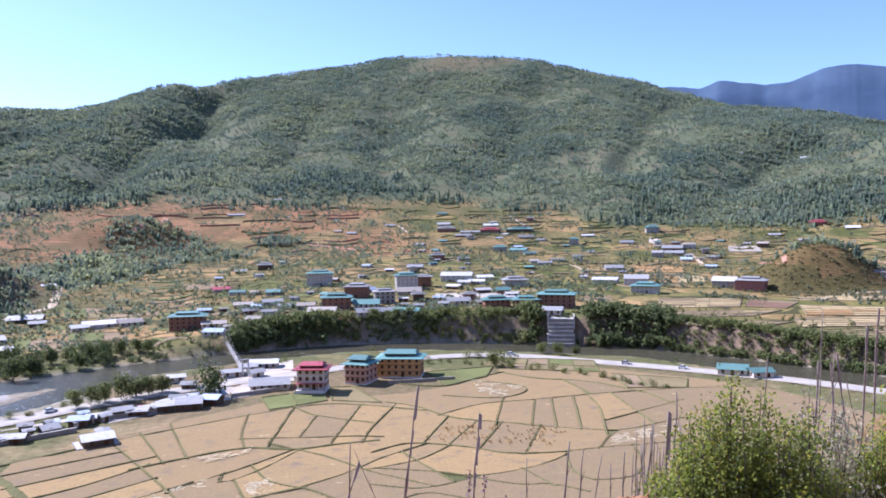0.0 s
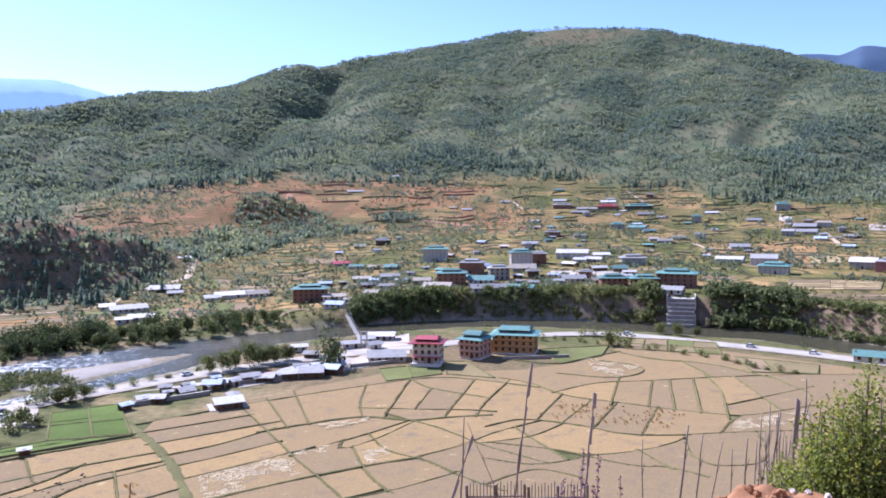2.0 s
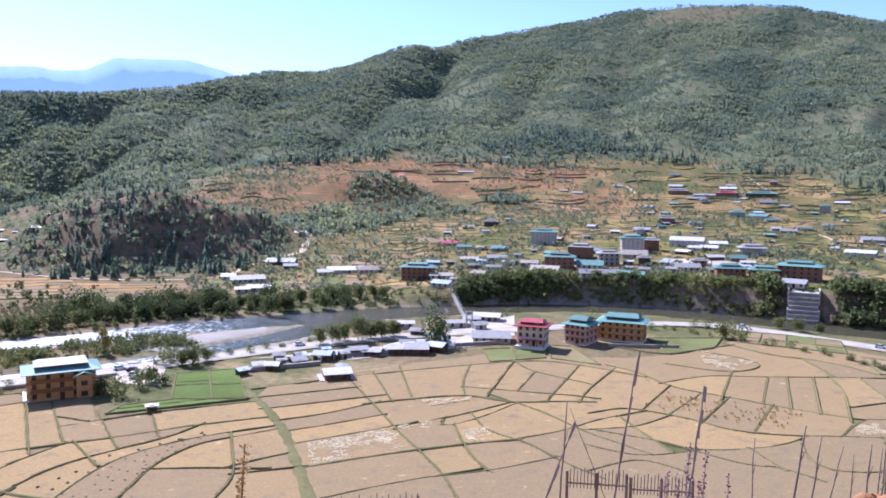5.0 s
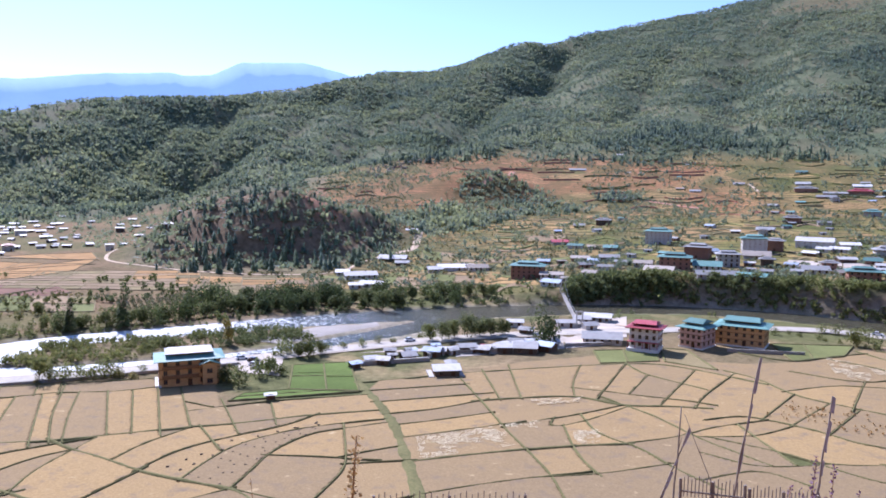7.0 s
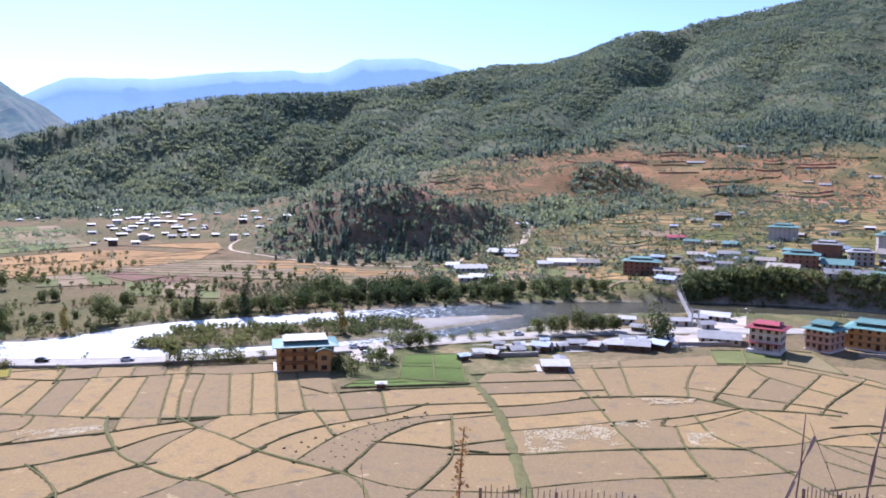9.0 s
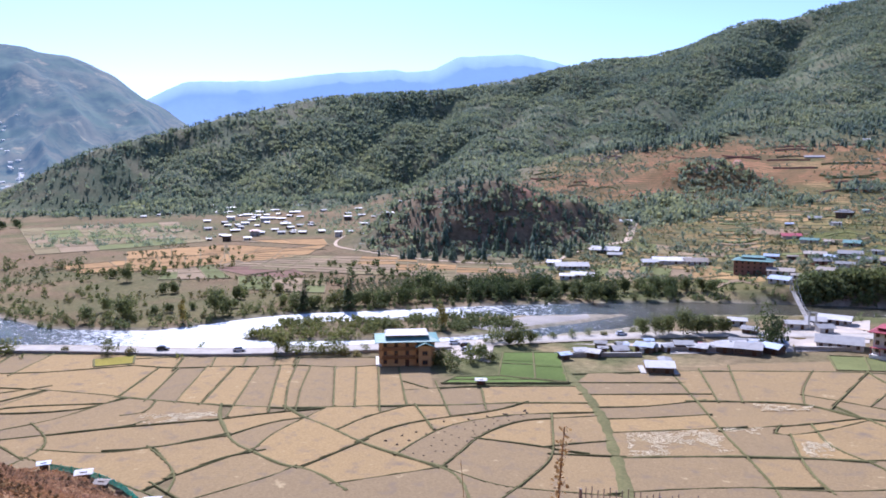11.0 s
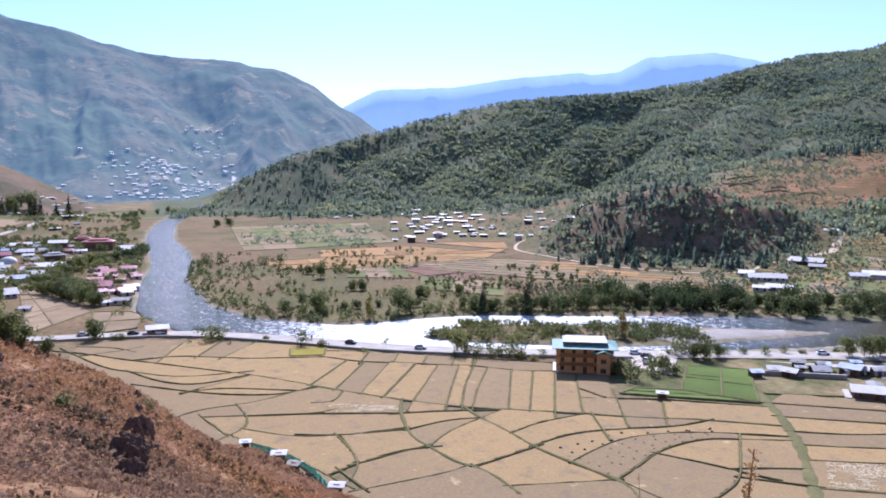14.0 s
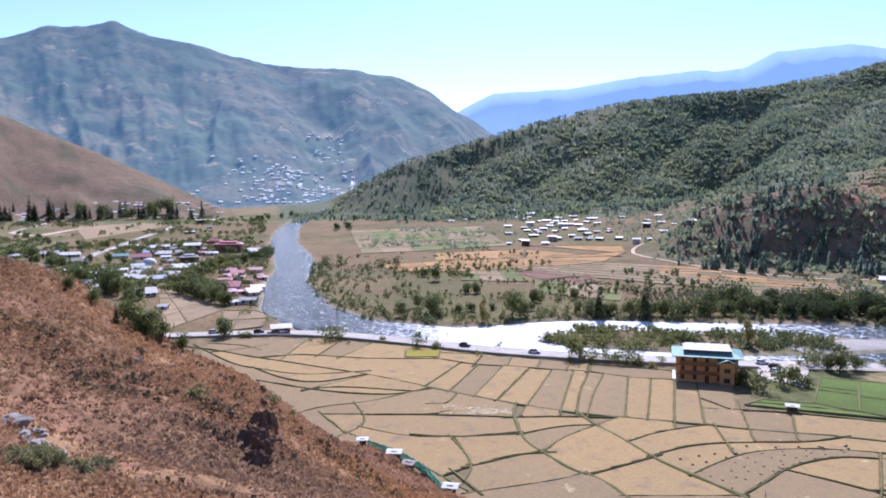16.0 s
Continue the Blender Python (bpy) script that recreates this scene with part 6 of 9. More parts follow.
house(-248, 1146, 11.5, 8.0, 1, 25, "W", "d")
house(-276, 1007, 21.7, 11.0, 1, 19, "S", "d")
house(232, 837, 13.8, 9.7, 3, -7, "G", "g")
house(190, 779, 12.7, 8.9, 1, -19, "W", "g")
house(194, 682, 9.5, 6.7, 2, -26, "W", "g")
house(221, 727, 18.5, 11.0, 1, -20, "S", "b")
house(238, 729, 11.3, 7.9, 2, -23, "W", "w")
house(213, 694, 15.9, 11.0, 1, -26, "S", "g")
house(211, 654, 8.4, 6.7, 1, -22, "B", "w")
house(237, 662, 9.5, 6.6, 1, -26, "S", "g")
house(120, 558, 17.8, 11.0, 1, -23, "W", "w")
house(141, 626, 14.3, 10.0, 1, 1, "S", "g")
house(137, 535, 16.4, 11.0, 2, -17, "W", "w")
house(130, 485, 16.8, 11.0, 2, -23, "G", "w")
house(196, 524, 15.0, 10.5, 2, -33, "W", "g")
house(206, 504, 18.6, 11.0, 3, -35, "S", "p")
house(304, 716, 9.5, 6.7, 2, -33, "W", "d")
house(337, 765, 11.2, 7.9, 1, -37, "S", "d")
house(348, 726, 8.9, 7.1, 1, -26, "S", "d")
house(396, 797, 16.3, 11.0, 2, -33, "R", "b")
house(413, 761, 12.7, 8.9, 1, -15, "W", "d")
house(358, 845, 5.6, 4.5, 1, -34, "W", "d")
house(284, 491, 9.3, 6.5, 1, -29, "W", "w")
house(498, 1269, 15.0, 10.5, 2, -24, "W", "w")
house(584, 1217, 11.6, 8.1, 2, -26, "W", "w")
house(214, 1432, 23.0, 11.0, 1, -21, "W", "g")
house(515, 1847, 11.8, 8.2, 1, -5, "W", "g")
house(-238, 386, 18.8, 11.0, 1, 41, "W", "w")
house(-219, 351, 7.4, 5.9, 1, 32, "W", "w")
house(-213, 358, 12.4, 8.6, 1, 18, "W", "w")
house(-254, 392, 7.6, 6.1, 1, 26, "W", "w")
# far village: dark and grey walls put shade into the fronts' colour
house(-892, 549, 10.6, 5.3, 1, 51, "W", "d")
house(-862, 558, 11.2, 5.6, 1, 67, "W", "g")
house(-852, 577, 6.4, 3.2, 1, 46, "W", "d")
house(-843, 593, 3.2, 1.6, 1, 57, "W", "d")
house(-837, 525, 9.2, 4.6, 1, 55, "W", "w")
house(-828, 534, 5.4, 2.7, 1, 68, "W", "d")
house(-773, 523, 10.2, 5.1, 1, 64, "W", "w")
house(-792, 553, 7.5, 3.8, 1, 62, "W", "d")
house(-786, 570, 5.3, 2.6, 1, 46, "W", "g")
house(-735, 562, 10.1, 5.0, 1, 63, "W", "d")
house(-689, 536, 6.1, 3.1, 1, 63, "W", "d")
house(-744, 481, 8.3, 4.1, 2, 53, "W", "w")
house(-688, 462, 7.7, 3.9, 1, 65, "W", "w")
house(-717, 490, 7.4, 3.7, 1, 60, "W", "d")
house(-697, 494, 10.0, 5.0, 2, 55, "W", "w")
house(-696, 515, 8.1, 4.0, 1, 58, "W", "d")
house(-751, 455, 6.8, 3.4, 1, 64, "W", "d")
house(-684, 438, 6.3, 3.2, 1, 70, "W", "d")
house(-625, 408, 8.7, 4.3, 1, 70, "W", "d")
house(-598, 377, 5.0, 2.5, 1, 62, "W", "d")
house(-561, 358, 6.2, 5.0, 2, 47, "W", "d")
house(-554, 374, 5.7, 4.6, 1, 61, "W", "w")
house(-575, 396, 8.1, 4.1, 2, 59, "R", "g")
house(-596, 433, 5.2, 2.6, 1, 56, "W", "d")
house(-646, 483, 9.4, 4.7, 1, 60, "W", "d")
house(-578, 442, 3.4, 1.7, 1, 45, "W", "w")
house(-577, 351, 3.7, 2.9, 1, 45, "W", "d")
house(-876, 445, 6.9, 3.4, 1, 49, "W", "w")
house(-878, 465, 5.4, 2.7, 1, 51, "W", "w")
house(-882, 481, 5.5, 2.7, 1, 70, "W", "d")
house(-882, 504, 3.2, 1.6, 1, 71, "W", "w")
house(-618, 545, 7.7, 3.8, 2, 40, "W", "d")
house(-673, 611, 7.1, 3.5, 1, 53, "W", "d")
house(-624, 571, 6.6, 3.3, 1, 55, "W", "d")
house(-574, 528, 6.7, 3.3, 1, 34, "W", "d")
house(-601, 567, 3.9, 1.9, 1, 46, "W", "d")
house(-501, 431, 6.2, 3.1, 2, 52, "W", "w")
house(-438, 436, 13.8, 6.5, 1, 35, "W", "d")
house(-650, 661, 5.8, 2.9, 1, 41, "W", "d")
house(-789, 614, 7.0, 3.5, 1, 60, "W", "d")
house(-733, 49, 9.9, 6.9, 1, 87, "W", "d")
house(-685, 52, 6.7, 5.4, 1, 95, "W", "d")
house(-705, 62, 11.2, 7.9, 1, 82, "W", "d")
house(-645, 34, 11.0, 7.7, 1, 82, "G", "w")
house(-648, 66, 11.9, 8.4, 1, 77, "W", "g")
house(-543, 41, 11.3, 7.9, 1, 85, "W", "w")
house(-542, 29, 5.7, 4.5, 1, 100, "W", "w")
house(-525, 55, 7.9, 6.3, 1, 73, "W", "w")
house(-514, 37, 8.4, 6.7, 1, 75, "W", "b")
house(-498, 16, 11.1, 7.8, 1, 91, "W", "b")
house(-491, 28, 13.1, 9.2, 1, 98, "W", "d")
house(-479, 10, 10.0, 7.0, 1, 89, "W", "w")
house(-456, 11, 7.5, 6.0, 1, 87, "W", "w")
house(-439, 6, 5.2, 4.2, 1, 99, "W", "w")
house(-421, 31, 13.7, 9.6, 1, 94, "W", "w")
house(-372, 37, 3.9, 3.1, 1, 60, "W", "w")
house(-694, -17, 12.7, 8.9, 1, 83, "W", "w")
house(-674, -2, 14.8, 10.4, 1, 85, "W", "g")
house(-686, -42, 6.7, 5.4, 1, 91, "W", "w")
house(-558, -18, 5.8, 4.7, 1, 100, "W", "d")
house(-654, 90, 12.9, 9.0, 3, 73, "W", "d")
house(-648, 118, 21.7, 11.0, 3, 70, "R", "b")
house(-715, 117, 10.6, 7.4, 2, 81, "R", "b")
house(-625, 137, 18.1, 11.0, 1, 73, "W", "w")
house(-538, 69, 17.7, 11.0, 1, 84, "W", "g")
house(-581, 77, 12.2, 8.6, 2, 94, "S", "d")
house(-570, 89, 7.7, 6.2, 1, 87, "W", "w")
house(-708, 77, 10.4, 7.3, 1, 85, "W", "g")
house(-1098, 163, 13.6, 6.5, 2, 81, "W", "d")
house(-1150, 184, 11.4, 5.7, 1, 91, "W", "g")
house(-899, 121, 11.1, 5.6, 1, 96, "W", "d")
house(-984, 156, 7.3, 3.7, 1, 86, "G", "w")
house(-630, 101, 9.5, 6.7, 1, 84, "W", "w")
house(-1384, -44, 13.6, 6.5, 1, 91, "W", "d")
house(-1344, -63, 14.8, 6.5, 1, 87, "W", "w")
house(-1408, 35, 12.1, 6.0, 1, 97, "W", "w")
house(-1410, 84, 15.6, 6.5, 1, 85, "W", "w")
house(-1433, 108, 12.3, 6.2, 1, 82, "W", "d")
house(-1382, 131, 11.9, 6.0, 1, 74, "W", "w")
house(-1454, 157, 12.6, 6.3, 1, 92, "W", "g")
house(-1340, 62, 19.7, 6.5, 1, 84, "W", "d")
house(-1344, 123, 13.2, 6.5, 1, 88, "W", "g")
house(-1330, 4, 16.3, 6.5, 1, 102, "G", "g")
house(-453, 80, 8.2, 6.6, 1, 71, "P", "w")
house(-464, 90, 6.3, 5.1, 1, 83, "P", "w")
house(-447, 92, 4.8, 3.8, 1, 73, "P", "w")
house(-466, 102, 5.7, 4.6, 1, 72, "P", "w")
house(-487, 94, 8.1, 6.5, 1, 66, "P", "w")
house(-428, 77, 12.9, 9.0, 1, 66, "P", "w")
house(-414, 90, 6.9, 5.5, 1, 90, "P", "w")
house(-404, 71, 10.3, 7.2, 1, 89, "P", "w")
house(-396, 84, 4.8, 3.9, 1, 86, "P", "w")
house(-404, 80, 4.3, 3.4, 1, 87, "P", "w")
house(-369, 69, 5.0, 4.0, 1, 105, "W", "w")
house(-369, 76, 7.3, 5.8, 1, 59, "S", "w")
house(-291, 72, 6.7, 5.4, 1, 81, "W", "b")
house(-128, 204, 2.9, 2.9, 1, 60, "B", "d")
house(-127, 212, 3.0, 3.0, 1, 46, "W", "d")
house(-122, 213, 3.8, 3.8, 1, 11, "W", "d")
house(-123, 220, 2.4, 2.4, 1, 36, "S", "d")
house(-118, 222, 4.5, 4.5, 1, 48, "W", "d")
house(-113, 231, 5.5, 5.5, 1, 11, "B", "d")
house(-105, 242, 5.6, 5.6, 1, 35, "S", "d")
house(-99, 243, 4.4, 4.4, 1, 7, "W", "d")
house(-93, 248, 5.3, 5.3, 1, 23, "W", "d")
house(-93, 260, 4.9, 4.9, 1, 20, "S", "d")
house(-86, 251, 7.9, 6.9, 1, 15, "W", "d")
house(-80, 257, 5.4, 5.4, 1, -10, "B", "d")
house(-96, 281, 4.9, 3.9, 1, 1, "S", "d")
house(-106, 295, 6.1, 4.8, 1, 22, "W", "w")
house(-87, 304, 7.5, 6.0, 1, 27, "W", "w")
house(-83, 315, 6.8, 5.4, 1, 21, "W", "g")
house(-78, 324, 10.9, 7.6, 1, 6, "W", "g")
house(-76, 301, 5.1, 4.1, 1, 39, "W", "w")
house(-66, 281, 13.9, 11.0, 1, 14, "S", "g")
house(112, 292, 10.6, 7.5, 1, -23, "G", "w")
house(120, 286, 7.8, 6.3, 1, 3, "G", "w")
house(-503, 91, 9.1, 6.4, 1, 83, "P", "w")
house(-496, 107, 8.3, 6.6, 1, 74, "P", "w")
house(-470, 86, 7.8, 6.3, 1, 88, "P", "w")
house(-457, 103, 4.9, 3.9, 1, 77, "P", "w")
house(-401, 85, 7.0, 5.6, 1, 90, "P", "w")
house(-435, 80, 6.9, 5.5, 1, 67, "P", "w")
house(-1251, 115, 13.1, 6.5, 1, 91, "W", "w")
house(-1245, 138, 13.8, 6.5, 1, 77, "W", "g")
house(-1222, 170, 9.1, 4.5, 1, 74, "W", "w")
house(-1313, -34, 8.1, 4.0, 1, 80, "W", "w")
house(-1425, -30, 15.7, 6.5, 1, 95, "G", "d")
house(-1489, 248, 13.9, 6.5, 1, 84, "G", "w")
house(-1371, -69, 14.3, 6.5, 1, 90, "W", "g")
house(-1353, -96, 8.3, 4.2, 1, 105, "S", "g")
house(-1416, 244, 10.6, 5.3, 1, 72, "W", "g")
house(-1324, -71, 11.4, 5.7, 1, 90, "W", "d")
house(-1366, 77, 10.9, 5.5, 1, 87, "W", "d")
house(-1353, -34, 12.4, 6.2, 1, 89, "G", "g")
house(-1527, 228, 11.4, 5.7, 1, 95, "W", "g")
house(-1337, 33, 13.9, 6.5, 1, 83, "W", "d")
house(-1456, 206, 13.5, 6.5, 1, 70, "W", "w")
house(-1439, 72, 11.5, 5.7, 1, 74, "W", "d")
house(-1355, -76, 12.5, 6.2, 1, 105, "W", "g")
house(-1391, 120, 11.1, 5.6, 1, 84, "S", "d")
house(-1495, 204, 12.0, 6.0, 1, 93, "W", "w")
house(-1384, -18, 10.2, 5.1, 1, 96, "G", "w")
house(-1485, 179, 11.0, 5.5, 1, 84, "G", "g")
house(-1581, 206, 14.7, 6.5, 1, 92, "W", "d")
house(-1361, -91, 10.9, 5.4, 1, 102, "W", "d")
house(-1309, -66, 10.4, 5.2, 1, 92, "G", "d")
house(-1593, 213, 10.8, 5.4, 1, 77, "S", "g")
house(-1964, 379, 14.7, 6.5, 1, 66, "W", "d")
house(-1368, 108, 10.1, 5.0, 1, 98, "S", "g")
house(-1410, 168, 8.7, 4.4, 1, 74, "G", "w")
house(-1328, -47, 9.0, 4.5, 1, 79, "W", "w")
house(-1520, 175, 9.4, 4.7, 1, 79, "G", "w")
house(-1376, -26, 9.3, 4.6, 1, 81, "W", "w")
house(-1546, 187, 8.6, 4.3, 1, 94, "W", "d")
house(-1433, 97, 9.7, 4.8, 1, 96, "G", "w")
house(-1388, -25, 12.8, 6.4, 1, 77, "W", "w")
house(-1309, -43, 7.2, 3.6, 1, 84, "S", "w")
house(-1397, 105, 12.9, 6.4, 1, 81, "W", "d")
house(-1373, 100, 15.2, 6.5, 1, 96, "P", "w")
house(-1640, 255, 13.2, 6.5, 1, 78, "S", "w")
house(-1245, 126, 8.4, 4.2, 1, 72, "W", "g")
house(-564, 40, 8.4, 6.7, 1, 86, "B", "w")
house(-630, 48, 13.6, 9.5, 1, 86, "P", "w")
house(-527, 6, 5.9, 4.7, 1, 91, "W", "w")
house(-618, 65, 6.5, 5.2, 1, 76, "W", "w")
house(-473, 59, 11.3, 7.9, 1, 89, "W", "w")
house(-498, 57, 11.9, 8.3, 1, 78, "W", "w")
house(-638, 96, 9.9, 6.9, 1, 80, "P", "g")
house(-561, -1, 10.4, 7.3, 1, 103, "W", "w")
house(-480, 46, 9.0, 7.2, 1, 97, "B", "w")
house(-687, 77, 7.6, 6.1, 1, 75, "S", "w")
house(-622, 2, 13.9, 9.7, 1, 84, "S", "w")
house(-576, 23, 6.0, 4.8, 1, 85, "S", "w")
house(-553, 62, 11.6, 8.1, 1, 87, "P", "w")
house(-486, 34, 8.7, 7.0, 1, 90, "W", "w")
house(-664, 57, 10.2, 7.1, 1, 80, "B", "w")
house(-649, 82, 12.4, 8.7, 1, 88, "S", "w")
house(-522, 14, 8.6, 6.8, 1, 101, "W", "w")
house(-671, 101, 6.2, 5.0, 1, 85, "S", "g")
house(-584, 63, 10.5, 7.4, 1, 91, "S", "w")
# small houses, stores and sheds that fill the town across the river
rnd = random.Random(15)
for caz, cr, da, dr, count in ((4.5, 455, 3.5, 25, 9), (-3, 468, 3.0, 38, 9), (-2, 630, 5.0, 60, 9), (-3.5, 850, 3.0, 60, 14), (-15, 640, 4.0, 70, 9),
                               (14, 470, 3.0, 40, 8), (-20, 790, 4.0, 60, 7), (8, 620, 4.0, 60, 5), (10, 1000, 6.0, 60, 4)):
    made = 0
    for _ in range(count * 6):
        a, r = rnd.gauss(caz, da), rnd.gauss(cr, dr)
        x, y = polar(a, r)
        w = rnd.uniform(4, 9.5)
        clear = all(math.hypot(x - hx, y - hy) > 0.55 * (w + hw) + 1.5 for hx, hy, hw in SITES)
        if clear and r > float(np.interp(a, SLOPE_AZ, SLOPE[1][0])) + 12 and made < count:
            house(round(x, 1), round(y, 1), w, w * rnd.uniform(0.55, 0.8), 2 if rnd.random() < 0.2 else 1, a + rnd.uniform(-35, 35), rnd.choice("WSSWGSB"), rnd.choice("wgbdwg"))
            made += 1
# small sheds and stores between the houses of the far village and by the road
rnd = random.Random(5)
for k in range(30):
    a, r = rnd.gauss(53.5, 2.6), rnd.uniform(700, 980)
    x, y = polar(a, r)
    house(round(x), round(y), rnd.uniform(4, 7), rnd.uniform(3.5, 5), 1, a + rnd.uniform(-40, 40), "W" if k % 3 else "S", "d" if k % 2 else "g")
for k in range(34):
    t = rnd.random()
    x, y = -126 + 48 * t + rnd.uniform(-5, 3), 213 + 48 * t + rnd.uniform(2, 15)
    house(round(x, 1), round(y, 1), rnd.uniform(1.6, 4.2), rnd.uniform(1.5, 3.2), 1, 45 + rnd.uniform(-25, 25), rnd.choice("WWWSB"), rnd.choice("dgw"))
# houses scattered over the foot of the mountain down the valley, too far off to count
rnd = random.Random(77)
far_walls, far_roofs = ([], []), ([], [])
# one bright white on walls and roofs stands for the glint of tin
M_GLINT_WHITE = paint("glint_white", (0.82, 0.81, 0.78))
for k in range(190):
    a, r = (rnd.gauss(74.8, 2.9), rnd.uniform(1975, 2420)) if k % 5 else (rnd.gauss(72.6, 1.0), rnd.uniform(2500, 2950))
    x, y = polar(min(88, max(70.5, a)), r)
    w, d, tall, base = rnd.uniform(3, 6.5), rnd.uniform(3.2, 5.0), rnd.uniform(0.9, 1.9), gz(x, y) + 1
    turn = Matrix.Rotation(math.radians(a + rnd.uniform(-30, 30)), 3, "Z")

    def put(store, pts, polys):
        j = len(store[0])
        store[0].extend(tuple(turn @ Vector(q) + Vector((x, y, base))) for q in pts)
        store[1].extend(tuple(i + j for i in f) for f in polys)

    v, f = [], []
    box(v, f, -w, w, -d, d, -4, tall)
    put(far_walls, v, f)
    v = [(-w - 1, -d - 1, tall), (w + 1, -d - 1, tall), (w + 1, d + 1, tall), (-w - 1, d + 1, tall), (-w - 1, 0, tall + 0.4 * d), (w + 1, 0, tall + 0.4 * d)]
    put(far_roofs, v, [(0, 1, 5, 4), (2, 3, 4, 5), (1, 2, 5), (3, 0, 4), (3, 2, 1, 0)])
far_town = tagged(new("far_town", mesh_of("far_town", *far_walls, M_GLINT_WHITE)), "pale houses of a far town under the mountain", "houses", kind="stuff")
child("roofs", mesh_of("roofs", *far_roofs, M_GLINT_WHITE), far_town, "tin roofs painted white for their glint")


# ---- gardens and fields across the river ----
def soil(name, tone, vary=0.12):
    return grained(name, tuple(v * 0.78 for v in tone), tuple(min(1, v * 1.2) for v in tone), 1.3, 0.09, 0.95, 0.06, vary=vary)


SOILS = {"gold": soil("ripe_golden_paddy", (0.34, 0.205, 0.085)), "straw": soil("pale_straw_stubble", (0.45, 0.345, 0.175)), "red": soil("bare_red_earth", (0.32, 0.155, 0.10)), "tan": soil("bare_tan_field", (0.265, 0.195, 0.115)),
         "plum": soil("ploughed_plum_soil", (0.20, 0.115, 0.08)), "grass": soil("short_green_grass", (0.155, 0.165, 0.06)), "crop": soil("green_vegetable_crop", (0.105, 0.145, 0.036)),
         "gravel": soil("grey_river_gravel", (0.34, 0.31, 0.27)), "yard": soil("pale_trodden_yard", (0.46, 0.40, 0.33)), "dry": soil("dry_grass", (0.225, 0.18, 0.09)),
         "mustard": soil("yellow_mustard", (0.27, 0.225, 0.04))}
SOIL_WORDS = {"gold": "ripe golden rice field", "red": "bare red earth plot", "straw": "pale straw-coloured stubble field", "tan": "bare tan harvested field", "plum": "ploughed plum-brown field",
              "grass": "short green grass plot", "crop": "green vegetable garden", "gravel": "grey river gravel", "yard": "pale trodden yard", "dry": "dry grass plot",
              "mustard": "small yellow mustard plot"}


def field(corners, kinds, nx=1, ny=1, lift=0.22, edge=True, seed=0):
    """Plots inside a four-sided piece of ground, laid on the slope, with low banks between them."""
    p = [np.array(c, float) for c in corners]
    rnd = random.Random(seed + int(abs(p[0][0])))
    plots = tagged(new("field"), SOIL_WORDS[kinds[0]] + " between low earth banks", "field", kind="structure")

    def at(u, v):
        return (p[0] * (1 - u) + p[1] * u) * (1 - v) + (p[3] * (1 - u) + p[2] * u) * v

    us = [0] + [(i + rnd.uniform(-0.36, 0.36)) / nx for i in range(1, nx)] + [1]
    for i in range(nx):
        vs = [0] + [(j + rnd.uniform(-0.36, 0.36)) / ny for j in range(1, ny)] + [1]
        for j in range(ny):
            du = 0.3 / np.linalg.norm(p[1] - p[0])
            g = [[at(us[i] + du + (us[i + 1] - us[i] - 2 * du) * a, vs[j] + 0.015 / ny + (vs[j + 1] - vs[j] - 0.03 / ny) * b) for a in np.linspace(0, 1, 7)] for b in np.linspace(0, 1, 5)]
            g = np.array(g)
            Z = ground_height(g[..., 0].ravel(), g[..., 1].ravel()).reshape(g.shape[:2]) + lift + rnd.uniform(0, 0.08)
            child("plot", grid_mesh("plot", g[..., 0], g[..., 1], Z, SOILS[rnd.choice(kinds)]), plots)
    if edge:
        lines = [([at(us[i], v) for v in np.linspace(0, 1, 7)]) for i in range(nx + 1)] + [([at(u, j / ny) for u in np.linspace(0, 1, 9)]) for j in range(ny + 1)]
        for k, line in enumerate(lines):
            me = bund_mesh([tuple(q) for q in line], 0.4, 0.4, 300 + k, M_DRYBUND if np.hypot(*p[0]) > 380 else M_BUND)
            co = np.empty(len(me.vertices) * 3, np.float32)
            me.vertices.foreach_get("co", co)
            co = co.reshape(-1, 3)
            co[:, 2] += ground_height(co[:, 0], co[:, 1]) + 0.1
            me.vertices.foreach_set("co", co.ravel())
            child("bund", me, plots)
    return plots


field([(-548, 264), (-535, 339), (-438, 278), (-451, 216)], ["gold"], 3, 2)
field([(-532, 340), (-439, 365), (-471, 323), (-453, 291)], ["gold"], 2, 1)
field([(-461, 317), (-349, 370), (-294, 312), (-416, 253)], ["tan", "gold", "tan", "dry"], 6, 7)
field([(-338, 349), (-247, 375), (-228, 336), (-283, 291)], ["tan", "gold", "tan", "dry"], 5, 6)
field([(-557, 359), (-502, 415), (-458, 384), (-527, 366)], ["gold", "tan"], 3, 1)
field([(-414, 254), (-412, 283), (-372, 272), (-369, 247)], ["plum"], 1, 1)
field([(-364, 248), (-373, 285), (-347, 273), (-340, 241)], ["plum", "tan"], 2, 1)
field([(-369, 242), (-325, 270), (-288, 238), (-329, 216)], ["grass", "dry", "tan"], 3, 2)
field([(-433, 233), (-431, 264), (-364, 235), (-391, 205)], ["grass", "tan"], 3, 2)
field([(128, 449), (181, 457), (162, 412), (118, 410)], ["straw", "straw", "tan"], 3, 6)
field([(97, 397), (180, 400), (156, 379), (111, 375)], ["straw", "straw", "tan"], 3, 5)
field([(110, 368), (166, 359), (133, 338), (112, 357)], ["straw", "tan"], 3, 4)
field([(183, 451), (206, 437), (185, 407), (165, 412)], ["plum", "tan"], 2, 3)
field([(200, 423), (242, 413), (226, 384), (185, 383)], ["gold", "straw", "straw"], 3, 5)
